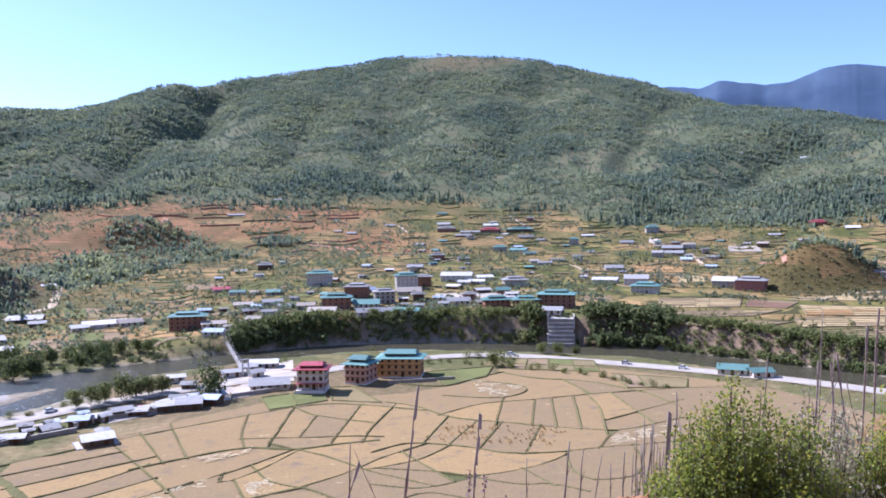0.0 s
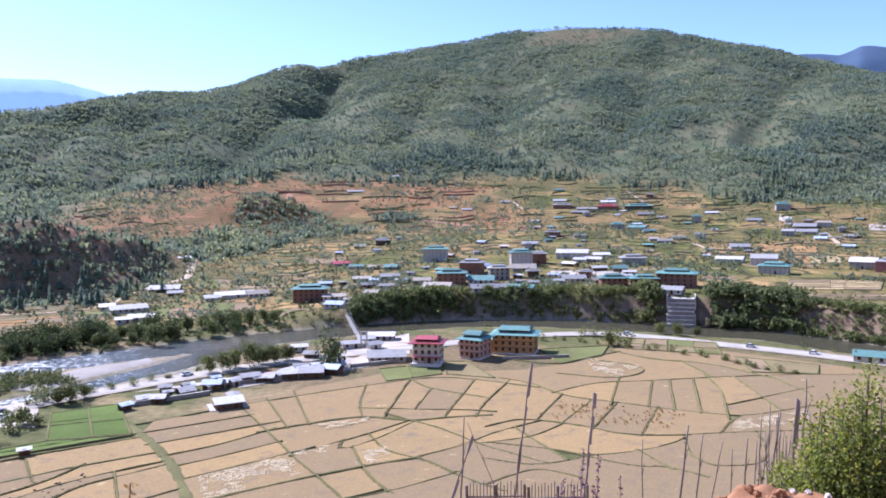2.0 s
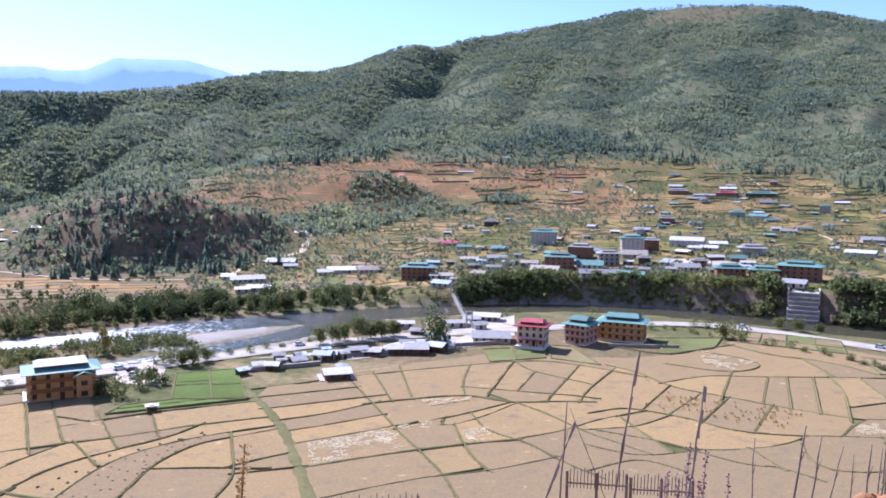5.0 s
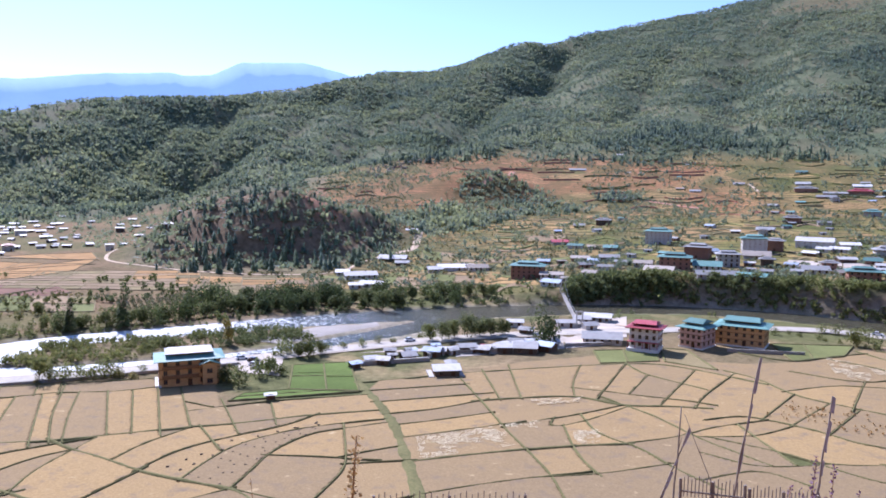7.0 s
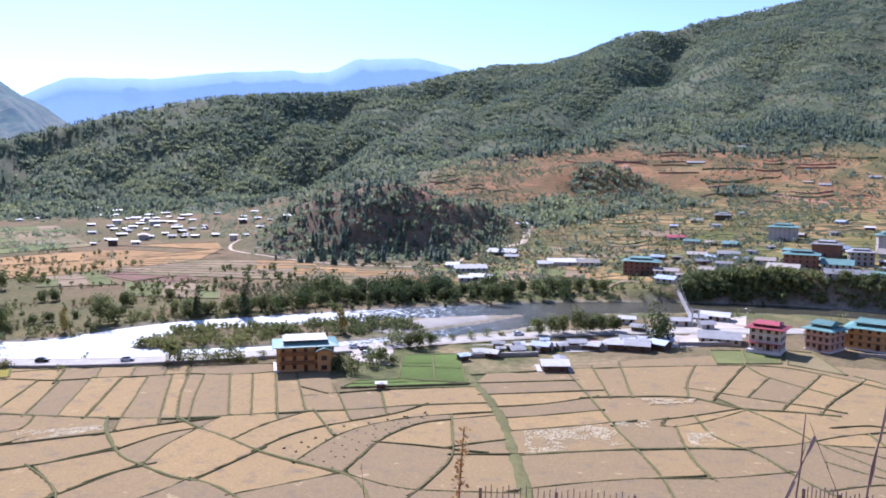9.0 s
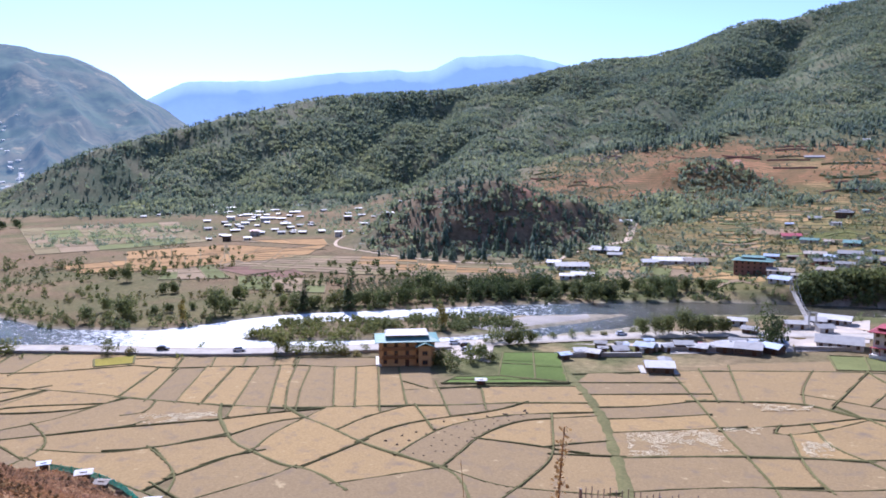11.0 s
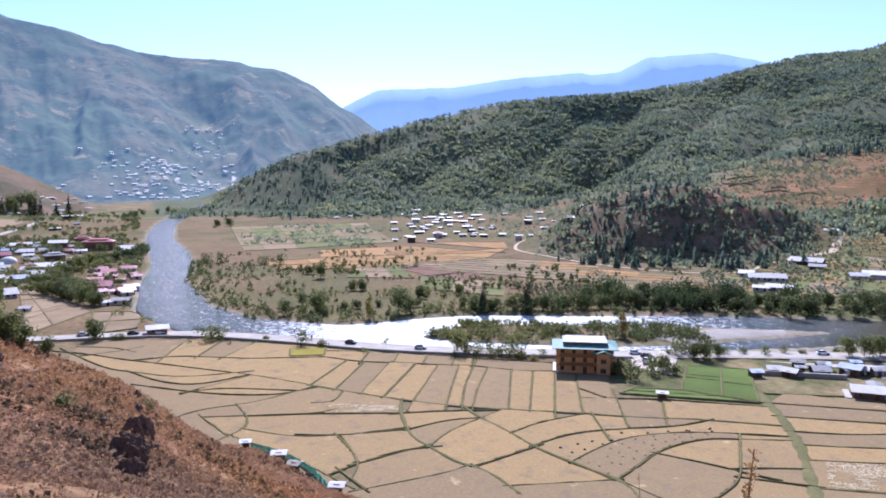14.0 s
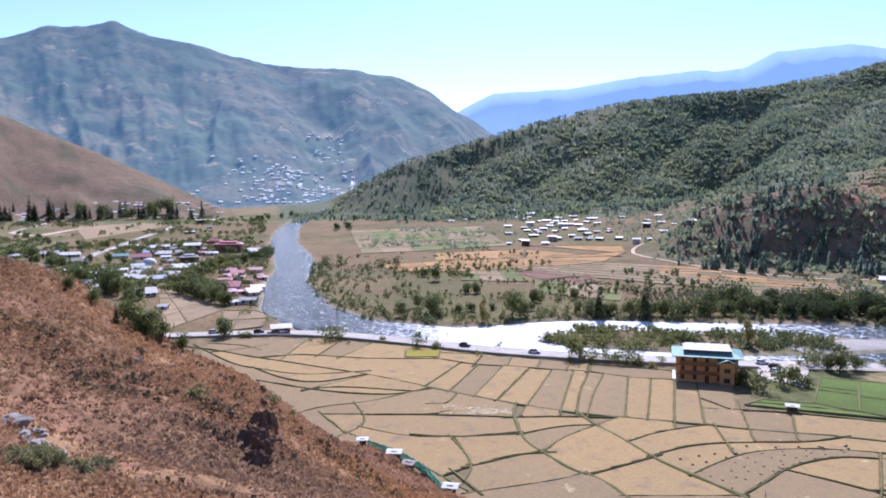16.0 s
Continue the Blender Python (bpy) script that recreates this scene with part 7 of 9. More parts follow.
field([(172, 372), (223, 380), (206, 351), (165, 346)], ["tan", "straw", "straw"], 3, 5)
field([(154, 333), (203, 345), (178, 302), (151, 318)], ["tan", "dry"], 3, 6)
field([(216, 465), (270, 459), (260, 442), (217, 445)], ["straw", "tan"], 3, 3)
field([(161, 643), (198, 622), (190, 596), (152, 611)], ["gold"], 2, 2)
field([(144, 591), (198, 575), (191, 547), (136, 554)], ["gold", "straw"], 3, 2)
field([(-256, 503), (-187, 492), (-176, 462), (-237, 468)], ["grass", "tan", "dry"], 4, 2)
field([(-206, 410), (-172, 408), (-165, 384), (-194, 387)], ["grass", "tan"], 3, 1)
field([(-232, 403), (-165, 374), (-172, 359), (-211, 365)], ["tan", "grass"], 4, 1)
field([(-209, 597), (-174, 601), (-166, 574), (-194, 567)], ["tan"], 1, 1)
field([(-147, 197), (-133, 209), (-112, 181), (-131, 173.5)], ["crop"], 2, 2, lift=0.3)
field([(-139.5, 164), (-130.5, 173), (-111.5, 180.3), (-138.5, 156.5)], ["crop", "grass", "crop"], 1, 2, lift=0.3)
field([(-65, 264), (-45, 276), (-41, 258), (-58, 246)], ["grass"], 2, 1)
field([(-44, 279), (-35, 280), (-22, 254), (-39, 258)], ["dry"], 1, 1)
field([(31, 333), (64, 323), (62, 301), (27, 310)], ["dry", "grass", "tan"], 4, 2)
field([(-8, 306), (20, 316), (16, 295), (0, 279)], ["grass", "dry"], 2, 1)
field([(66, 297), (92, 285), (87, 270), (66, 271)], ["tan", "dry"], 2, 1)
field([(-239, 103), (-234, 114), (-225, 109), (-230, 99)], ["mustard"], 1, 1, lift=0.45)
field([(-450, 42), (-435, 50), (-356, 61), (-320, 32)], ["tan"], 2, 3)
field([(-353, 61), (-343, 81), (-307, 68), (-304, 49)], ["tan"], 2, 2)
field([(-185, 221), (-172, 289), (-152, 264), (-169, 222)], ["gravel"], 1, 1, lift=0.12, edge=False)
field([(-1139, 3), (-1159, 90), (-1063, 118), (-866, 12)], ["tan", "dry"], 2, 1)
field([(-603, 15), (-505, 48), (-480, 39), (-517, 16)], ["yard"], 1, 1, lift=0.12, edge=False)
field([(-849, 296), (-790, 440), (-569, 345), (-574, 210)], ["tan", "dry", "tan", "dry", "grass"], 5, 6)
field([(-179, 202), (-158, 207), (-142, 184), (-157, 182)], ["yard"], 1, 1, lift=0.12, edge=False)
field([(-139, 222), (-112, 248), (-83, 275), (-79, 261)], ["yard"], 1, 1, lift=0.12, edge=False)
field([(-110, 243), (-62, 294), (-58, 280), (-105, 232)], ["yard"], 3, 1, lift=0.12, edge=False)
field([(-90, 303), (-69, 341), (-59, 293), (-80, 272)], ["yard"], 2, 1, lift=0.12, edge=False)
field([(-500, 192), (-486, 276), (-427, 242), (-449, 188)], ["gold"], 3, 2)
field([(-486, 276), (-466, 390), (-426, 338), (-427, 242)], ["gold"], 3, 1)
field([(-6, 493), (42, 488), (38, 441), (-4, 437)], ["yard"], 2, 1, lift=0.12, edge=False)
field([(277, 733), (303, 722), (292, 689), (264, 698)], ["yard"], 1, 1, lift=0.12, edge=False)
field([(222, 810), (229, 793), (219, 762), (212, 778)], ["yard"], 1, 1, lift=0.12, edge=False)
def straw_litter(corners):
    """Loose straw strewn in broken rows over a harvested paddy."""
    rs = np.random.default_rng(int(abs(corners[0][0]) * 10 + corners[0][1]))
    p = [np.array(c, float) for c in corners]
    area = 0.5 * abs(np.cross(p[2] - p[0], p[3] - p[1]))
    n = int(area * 5.5)
    u, v = rs.random(n)[:, None], (np.round(rs.random(n) * 9) / 9 + rs.normal(size=n) * 0.03)[:, None]
    q = (p[0] * (1 - u) + p[1] * u) * (1 - v) + (p[3] * (1 - u) + p[2] * u) * v
    q = q[fbm(q[:, 0] / 3.5, q[:, 1] / 3.5, 150, 3) > 0.46]
    pl = np.stack([q[:, 0], q[:, 1], 0.34 + 0 * q[:, 0], rs.uniform(0.35, 0.8, len(q))], 1)
    shape = leaf_clump(46, 7, 0.42, 3, 0.6)
    tagged(new("straw_litter", strewn("straw_litter", (shape[0] * np.array((1, 1, 0.05)), shape[1]), pl, M_LITTER, rs)), "pale straw strewn over a harvested paddy", "straw", kind="stuff")


M_LITTER = grained("bleached_straw", (0.46, 0.37, 0.22), (0.7, 0.6, 0.4), 4, 0.3, 0.95, 0.0)
straw_litter([(-79, 153), (-64, 170), (-57, 159), (-72, 142)])
straw_litter([(-65, 195), (-53, 205), (-53, 199), (-62, 191)])
straw_litter([(-175, 86), (-163, 100), (-160, 98), (-168, 83)])
straw_litter([(-64, 172), (-56, 179), (-55, 174), (-62, 169)])
straw_litter([(-47, 173), (-44, 179), (-37, 172), (-44, 166)])
straw_litter([(47, 210), (69, 223), (67, 213), (44, 201)])
straw_litter([(10, 289), (29, 278), (20, 259), (12, 268)])


def terraces(seed):
    """Level plots stepping up the village slope, each with its own earth riser."""
    rnd = random.Random(seed)
    ob = tagged(new("hillside_terraces"), "stepped dry plots on the village slope", "fields", kind="structure")
    az = -31.0
    while az < 33:
        width_deg = rnd.uniform(1.5, 3.6)
        a0, a1 = az, az + width_deg
        az = a1 + 0.1
        mid = (a0 + a1) / 2
        r = float(np.interp(mid, SLOPE_AZ, SLOPE[0][0])) + (22 if mid > -12 else 150)
        end = float(np.interp(mid, SLOPE_AZ, SLOPE[4][0])) - 25
        while r < end:
            deep = rnd.uniform(8, 15) * (1 + r / 1500)
            near_knoll = any(math.hypot(polar(mid, r)[0] - polar(k[0], k[1])[0], polar(mid, r)[1] - polar(k[0], k[1])[1]) < max(k[3], k[4]) + 22 for k in KNOLLS)
            if rnd.random() < (0.34 if r > 720 and mid > 2 else 0.6) and not near_knoll:
                s0, s1 = a0 + rnd.uniform(0, 0.5), a1 - rnd.uniform(0, 0.7)
                a = np.radians(np.linspace(s0, s1, 9))
                bow = rnd.uniform(-16, 16) * np.sin(np.linspace(0, 3.14, 9)) + 2.0 * (fbm(np.degrees(a) * 2, a * 0 + r / 30, 120) - 0.5)
                rr = r + deep * 0.45 + bow
                zm = ground_height(-rr * np.sin(a), rr * np.cos(a), True)
                X, Y, Z = [], [], []
                for off, dz in ((-0.9, -2.2), (-0.2, 0.06), (0.35, 0.02), (deep * 0.5, 0.06), (deep * 0.93, 0.1)):
                    q = r + off + bow
                    X.append(-q * np.sin(a))
                    Y.append(q * np.cos(a))
                    Z.append(zm + dz)
                red = (rnd.random() < 0.5) and r > 720 and 2 < mid < 34
                kind = "red" if red else rnd.choice(["tan", "dry", "grass", "grass", "dry", "grass"])
                child("plot", grid_mesh("plot", np.array(X), np.array(Y), np.array(Z), SOILS[kind], smooth=False), ob)
            r += deep + rnd.uniform(0.5, 4)


terraces(5)


# ---- large buildings by the road ----
M_BAND = paint("carved_timber_band", (0.23, 0.125, 0.06), vary=0.05)
M_WHITE = paint("white_trim", (0.75, 0.73, 0.68), vary=0.05)
M_RED_TRIM = paint("dark_red_trim", (0.33, 0.07, 0.07), vary=0.05)


def grand_house(name, label, x, y, w, d, storeys, yaw, wall, roof, floor=3.0, base=0.0, trim=None, bays=5, middle=None):
    """A traditional many-storeyed house: timber bands, rows of framed windows, broad eaves and a raised upper roof."""
    trim = trim or M_BAND
    ob = tagged(new(name), label, "house")
    ob.matrix_basis = pose(x, y, gz(x, y), 0, 0, yaw)
    tall = base + floor * storeys
    child("wall", walls_mesh(w, d, tall, 0, WALLS[wall], False), ob)
    if base:
        child("plinth", box_mesh("plinth", M_WHITE, (-w / 2 - 0.3, w / 2 + 0.3, -d / 2 - 0.3, d / 2 + 0.3, -1.0, base)), ob, "whitewashed plinth")
    for s in range(storeys):
        z = base + floor * s
        child("timber_band", box_mesh("timber_band", trim, (-w / 2 - 0.14, w / 2 + 0.14, -d / 2 - 0.14, d / 2 + 0.14, z + floor - 0.38, z + floor - 0.2)), ob)
        for i in range(bays):
            px = (i + 0.5) / bays * w - w / 2
            if s == 0 and i == bays // 2:
                dr = child("door", DOOR, ob)
                dr.matrix_basis = pose(px, -d / 2 - (0.3 if base else 0), z)
            else:
                add_window(ob, px, -d / 2, z + 1.5, 0, 1.0, 1.05)
        for i in range(3):
            py = (i + 0.5) / 3 * d - d / 2
            add_window(ob, -w / 2, py, z + 1.5, -90, 1.0, 1.05)
            add_window(ob, w / 2, py, z + 1.5, 90, 1.0, 1.05)
    rise = d * 0.13
    child("roof", gable_mesh(w, d, tall + 0.1, rise, 1.5, ROOFS[roof], 0.22, hip=d * 0.42), ob)
    child("upper_wall", box_mesh("upper_wall", trim, (-w * 0.33, w * 0.33, -d * 0.27, d * 0.27, tall, tall + rise + 0.35)), ob)
    upper = child("upper_roof", gable_mesh(w * 0.66, d * 0.6, tall + rise + 0.35, d * 0.09, 1.2, ROOFS[middle or roof], 0.18, hip=0.8), ob)
    for side in (-1, 1):
        child("ridge_finial", mesh_of("ridge_finial", *tube([(side * w * 0.2, 0, tall + rise + 0.6 + d * 0.1), (side * w * 0.2, 0, tall + rise + 1.4 + d * 0.1)], [0.16, 0.05]), M_BAND), upper)
    return ob


ochre = grand_house("guest_house", "three-storey ochre house with carved bands and green roof", -163.5, 168, 17.0, 10.5, 3, 47, "o", "G", 2.65, bays=5, middle="W")
# gabled stair tower on the front of the ochre house
child("stair_tower", box_mesh("stair_tower", WALLS["o"], (3.4, 7.4, -7.2, -5.25, -1, 6.6)), ochre)
tower_roof = gable_mesh(2.6, 4.6, 6.6, 1.0, 0.7, ROOFS["G"])
tr = child("tower_roof", tower_roof, ochre)
tr.matrix_basis = pose(5.4, -6.2, 0, 0, 0, 90)
for z in (1.4, 4.3):
    add_window(ochre, 5.4, -7.2, z, 0, 1.5, 1.0)
for z in (2.65, 5.3):
    child("balcony", box_mesh("balcony", M_BAND, (-7.7, 2.5, -6.35, -5.27, z - 0.15, z), (-7.7, 2.5, -6.35, -6.27, z, z + 0.9)), ochre, "timber balcony with solid rail")
child("side_terrace", box_mesh("side_terrace", M_WHITE, (-9.6, -7.95, -5.5, 5.0, -0.5, 0.7)), ochre, "white parapet beside the house")

red = grand_house("red_roofed_house", "white four-level house with a red metal roof", -48.5, 274.5, 10.0, 8.0, 3, -3, "w", "R", 2.5, 1.4, M_WHITE, 4)
child("veranda_roof", box_mesh("veranda_roof", ROOFS["R"], (-5.6, 5.6, -5.6, -4.2, 3.65, 3.82)), red, "red veranda roof")
for k in range(5):
    child("veranda_post", box_mesh("veranda_post", M_RED_TRIM, (-5.3 + k * 2.6, -5.1 + k * 2.6, -5.4, -5.2, 1.4, 3.65)), red)
child("veranda_floor", box_mesh("veranda_floor", M_WHITE, (-5.6, 5.6, -5.6, -4.32, -0.8, 1.4)), red, "white veranda base")

salmon = grand_house("school_hostel", "three-storey salmon building with a teal roof", -32.5, 290.0, 8.6, 10.5, 3, -20, "k", "G", 2.45, 0.5, M_BAND, 4)
for z in (2.9, 5.35):
    child("balcony", box_mesh("balcony", M_WHITE, (-5.4, -4.32, -4.6, 4.6, z, z + 0.15), (-5.4, -5.3, -4.6, 4.6, z + 0.15, z + 1.0)), salmon, "white side balcony")
hall = grand_house("school_hall", "large ochre-brown building with a teal roof", -17.5, 301, 16.5, 11.0, 3, -6, "o", "G", 2.45, 0.6, M_BAND, 6)
child("porch", box_mesh("porch", WALLS["o"], (-10.6, -8.26, -4.6, -1.0, -0.6, 5.4)), hall, "bright ochre porch")
child("porch_roof", box_mesh("porch_roof", ROOFS["G"], (-10.9, -8.1, -5.0, -0.8, 5.42, 5.6)), hall)
wall_yard = tagged(new("garden_wall", box_mesh("garden_wall", M_STONE, (-13, 13, -0.25, 0.25, -0.5, 1.3))), "grey stone garden wall below the school", "wall")
wall_yard.matrix_basis = pose(-9, 288, 0, 0, 0, 14)

barn = house(-98, 209.5, 7.6, 6.4, 1, 34, "W", "d")
child("lean_to_roof", gable_mesh(6.4, 3.4, 2.9, 0.3, 0.4, ROOFS["S"]), barn).matrix_basis = pose(2.6, 4.6, -0.2, 0, 0, 90)
child("platform", box_mesh("platform", M_CONCRETE, (-5.6, -4.0, -3.6, 5.0, -0.4, 0.5), (4.0, 5.4, -3.6, 5.0, -0.4, 0.5)), barn, "pale concrete side platform")
house(-129, 162.6, 2.4, 2.0, 1, 38, "W", "d")


for ax, ay, bx, by in ((-128, 207.5, -110.5, 223.5), (-110.5, 235.5, -82, 252.4), (-76, 266, -58, 279)):
    long = math.hypot(bx - ax, by - ay)
    cw = tagged(new("compound_wall"), "low dark stone wall with pale coping round the sheds", "wall")
    cw.matrix_basis = pose((ax + bx) / 2, (ay + by) / 2, 0, 0, 0, math.degrees(math.atan2(by - ay, bx - ax)))
    child("wall_body", box_mesh("wall_body", M_STONE, (-long / 2, long / 2, -0.25, 0.25, -0.5, 1.25)), cw)
    child("coping", box_mesh("coping", M_CONCRETE, (-long / 2, long / 2, -0.35, 0.35, 1.252, 1.4)), cw)


# ---- footbridge over the river ----
def footbridge(a, b, za, zb):
    ob = tagged(new("footbridge"), "pale suspension footbridge on cables between timber portals", "bridge")
    ax, ay = a
    length = math.hypot(b[0] - ax, b[1] - ay)
    ob.matrix_basis = pose(ax, ay, 0, 0, 0, math.degrees(math.atan2(b[1] - ay, b[0] - ax)))
    n = 40

    def sag(t):
        return za + (zb - za) * t - 1.6 * 4 * t * (1 - t) * 0.5

    X = np.array([[length * i / n for i in range(n + 1)]] * 2)
    Y = np.array([[-0.9] * (n + 1), [0.9] * (n + 1)])
    Z = np.array([[sag(i / n) for i in range(n + 1)]] * 2)
    deck = child("deck", grid_mesh("deck", X, Y, Z, M_ROAD), ob, "pale plank deck")
    for i in range(n):
        child("plank", PLANK, deck).matrix_basis = pose(length * (i + 0.5) / n, 0, sag((i + 0.5) / n) + 0.05)
    for side in (-0.95, 0.95):
        path = [(length * t, side, za + 5.2 + (zb - za) * t - 4.6 * 4 * t * (1 - t)) for t in np.linspace(0, 1, 25)]
        child("cable", strand(path, 0.09), ob, "steel cable")
        path = [(length * t, side, sag(t) + 1.1) for t in np.linspace(0, 1, 12)]
        child("handrail", strand(path, 0.06), ob)
        for t in np.linspace(0.06, 0.94, 16):
            child("hanger", strand([(length * t, side, sag(t)), (length * t, side, sag(t) + 1.15)], 0.035), ob)
    for t, z in ((0, za), (1, zb)):
        child("portal", box_mesh("portal", M_CONCRETE, (length * t - 0.3, length * t + 0.3, -1.5, -0.9, z - 3, z + 5.4), (length * t - 0.3, length * t + 0.3, 0.9, 1.5, z - 3, z + 5.4),
                                 (length * t - 0.25, length * t + 0.25, -1.7, 1.7, z + 5.0, z + 5.5)), ob, "concrete portal")
    return ob


M_STEEL = material("dull_steel", 0.45, 0.8)[0]
M_STEEL.node_tree.nodes["Principled BSDF"].inputs["Base Color"].default_value = (0.35, 0.35, 0.35, 1)
PLANK = box_mesh("plank", grained("grey_plank", (0.32, 0.29, 0.25), (0.5, 0.46, 0.4), 3, 0.5), (-0.75, 0.75, -0.95, 0.95, 0, 0.05))


def strand(path, r):
    """A thin square bar along a path."""
    verts, faces = [], []
    for k, p in enumerate(path):
        verts += [(p[0], p[1] - r / 2, p[2] - r / 2), (p[0], p[1] + r / 2, p[2] - r / 2), (p[0], p[1] + r / 2, p[2] + r / 2), (p[0], p[1] - r / 2, p[2] + r / 2)]
        if len(path) == 2 and abs(path[0][0] - path[1][0]) < 1e-6:
            verts[-4:] = [(p[0] - r / 2, p[1] - r / 2, p[2]), (p[0] + r / 2, p[1] - r / 2, p[2]), (p[0] + r / 2, p[1] + r / 2, p[2]), (p[0] - r / 2, p[1] + r / 2, p[2])]
        if k:
            j = 4 * k
            faces += [(j - 4 + i, j - 4 + (i + 1) % 4, j + (i + 1) % 4, j + i) for i in range(4)]
    return mesh_of("strand", verts, faces, M_STEEL)


footbridge((-81, 304), (-107, 368), 1.6, 4.6)

# stepped retaining wall in the steep bank
retaining = tagged(new("retaining_wall"), "stepped grey concrete retaining wall in the steep bank", "wall")
retaining.matrix_basis = pose(58.1, 374.6, 0, 0, 0, -9)
# dark risers and added pale bands colour in the shaded and sunlit steps
for k in range(7):
    z = k * 1.9
    child("step", box_mesh("step", M_STONE, (-6.2, 6.2, k * 1.15 - 4.6, 13.5, z - 1.0, z + 0.45)), retaining)
    child("coping", box_mesh("coping", M_CONCRETE, (-6.2, 6.2, k * 1.15 - 4.95, 13.5, z + 0.452, z + 0.9)), retaining, "pale concrete band for a sunlit step")
for side in (-6.5, 6.5):
    child("side_wall", box_mesh("side_wall", M_CONCRETE, (side - 0.3, side + 0.3, -3, 13.5, -1, 5.0), (side - 0.3, side + 0.3, 1, 13.5, 7, 13.6)), retaining)

# low stone wall below the road
p = resample(ROAD[1:12], 4.0)
d = np.gradient(p, axis=0)
d /= np.linalg.norm(d, axis=1)[:, None]
wx, wy = p[:, 0] + d[:, 1] * 5.0, p[:, 1] - d[:, 0] * 5.0
road_wall = tagged(new("road_wall", grid_mesh("road_wall", np.array([wx + d[:, 1] * 0.4, wx + d[:, 1] * 0.3, wx - d[:, 1] * 0.2, wx - d[:, 1] * 0.25]),
                   np.array([wy - d[:, 0] * 0.4, wy - d[:, 0] * 0.3, wy + d[:, 0] * 0.2, wy + d[:, 0] * 0.25]),
                   np.array([0 * wx - 0.3, 0 * wx + 1.05, 0 * wx + 1.1, 0 * wx + 0.3]), M_STONE, smooth=False)), "low dark stone wall below the road", "wall", kind="structure")


# ---- cars ----
def car_paint(name, tone):
    m = material(name, 0.3)[0]
    m.node_tree.nodes["Principled BSDF"].inputs["Base Color"].default_value = (*tone, 1)
    m.node_tree.nodes["Principled BSDF"].inputs["Coat Weight"].default_value = 0.5
    return m


CAR_TONES = {"white": car_paint("white_car_paint", (0.75, 0.75, 0.75)), "black": car_paint("black_car_paint", (0.02, 0.02, 0.022)), "red": car_paint("red_car_paint", (0.4, 0.03, 0.03)),
             "blue": car_paint("blue_car_paint", (0.05, 0.1, 0.3)), "silver": car_paint("silver_car_paint", (0.5, 0.5, 0.52))}
M_TYRE = material("black_rubber", 0.85)[0]
M_TYRE.node_tree.nodes["Principled BSDF"].inputs["Base Color"].default_value = (0.02, 0.02, 0.02, 1)


def loft(name, mat, rows):
    """A closed body from outlines (x, half width, z low, z high)."""
    verts, faces = [], []
    for x, h, z0, z1 in rows:
        verts += [(x, -h, z0), (x, h, z0), (x, h * 0.92, z1), (x, -h * 0.92, z1)]
    for k in range(len(rows) - 1):
        j = 4 * k
        faces += [(j + i, j + (i + 1) % 4, j + 4 + (i + 1) % 4, j + 4 + i) for i in range(4)]
    faces += [(3, 2, 1, 0), tuple(range(4 * len(rows) - 4, 4 * len(rows)))]
    return mesh_of(name, verts, faces, mat)


WHEEL = mesh_of("wheel", *tube([(0, 0, -0.11), (0, 0, -0.1), (0, 0, 0.1), (0, 0, 0.11)], [0.2, 0.32, 0.32, 0.2], 12), M_TYRE)


def car(x, y, yaw, tone, z=None):
    ob = tagged(new("car"), "%s car parked or driving on the pale road" % tone if z else "%s car parked in the trodden yard" % tone, "car", "cars")
    ob.matrix_basis = pose(x, y, gz(x, y) + 0.13 if z is None else z, 0, 0, yaw)
    child("body", loft("body", CAR_TONES[tone], [(-2.1, 0.75, 0.35, 0.75), (-1.9, 0.84, 0.25, 0.9), (-0.6, 0.86, 0.22, 0.95), (1.0, 0.86, 0.22, 0.92), (1.9, 0.82, 0.25, 0.78), (2.1, 0.72, 0.35, 0.65)]), ob)
    child("cabin", loft("cabin", M_PANE, [(-1.75, 0.74, 0.9, 1.0), (-1.2, 0.72, 0.93, 1.42), (0.2, 0.72, 0.93, 1.45), (1.0, 0.74, 0.9, 0.97)]), ob, "dark glass cabin")
    child("roof_panel", loft("roof_panel", CAR_TONES[tone], [(-1.25, 0.68, 1.40, 1.45), (-0.5, 0.7, 1.43, 1.5), (0.25, 0.68, 1.42, 1.48)]), ob)
    for wx, wy in ((-1.3, -0.78), (-1.3, 0.78), (1.3, -0.78), (1.3, 0.78)):
        child("wheel", WHEEL, ob).matrix_basis = pose(wx, wy, 0.32, 90)


for x, y, yaw, tone in ((-233.5, 123.5, 40, "black"), (-213, 139.5, 46, "silver"), (-166, 194.5, 52, "white"),
                        (-289, 72, 80, "white"), (-293.5, 64, 70, "black"), (30, 341, -8, "white"), (76, 314.5, -33, "silver"), (96, 302.5, -34, "white"),
                        (-301, 48, 70, "silver"), (-130, 246, 50, "white")):
    car(x, y, yaw, tone, 0.64)
for x, y, yaw, tone in ((-157.5, 191, 20, "white"), (-160.5, 194, 15, "black"), (-154, 188.5, 30, "silver"), (-104.5, 246, 40, "blue"), (-101.5, 249.5, 30, "red"), (-98, 252, 20, "white"),
                        (-108, 243, 60, "silver"), (-95, 255, 35, "black"), (-92, 257.5, 30, "white")):
    car(x, y, yaw, tone)

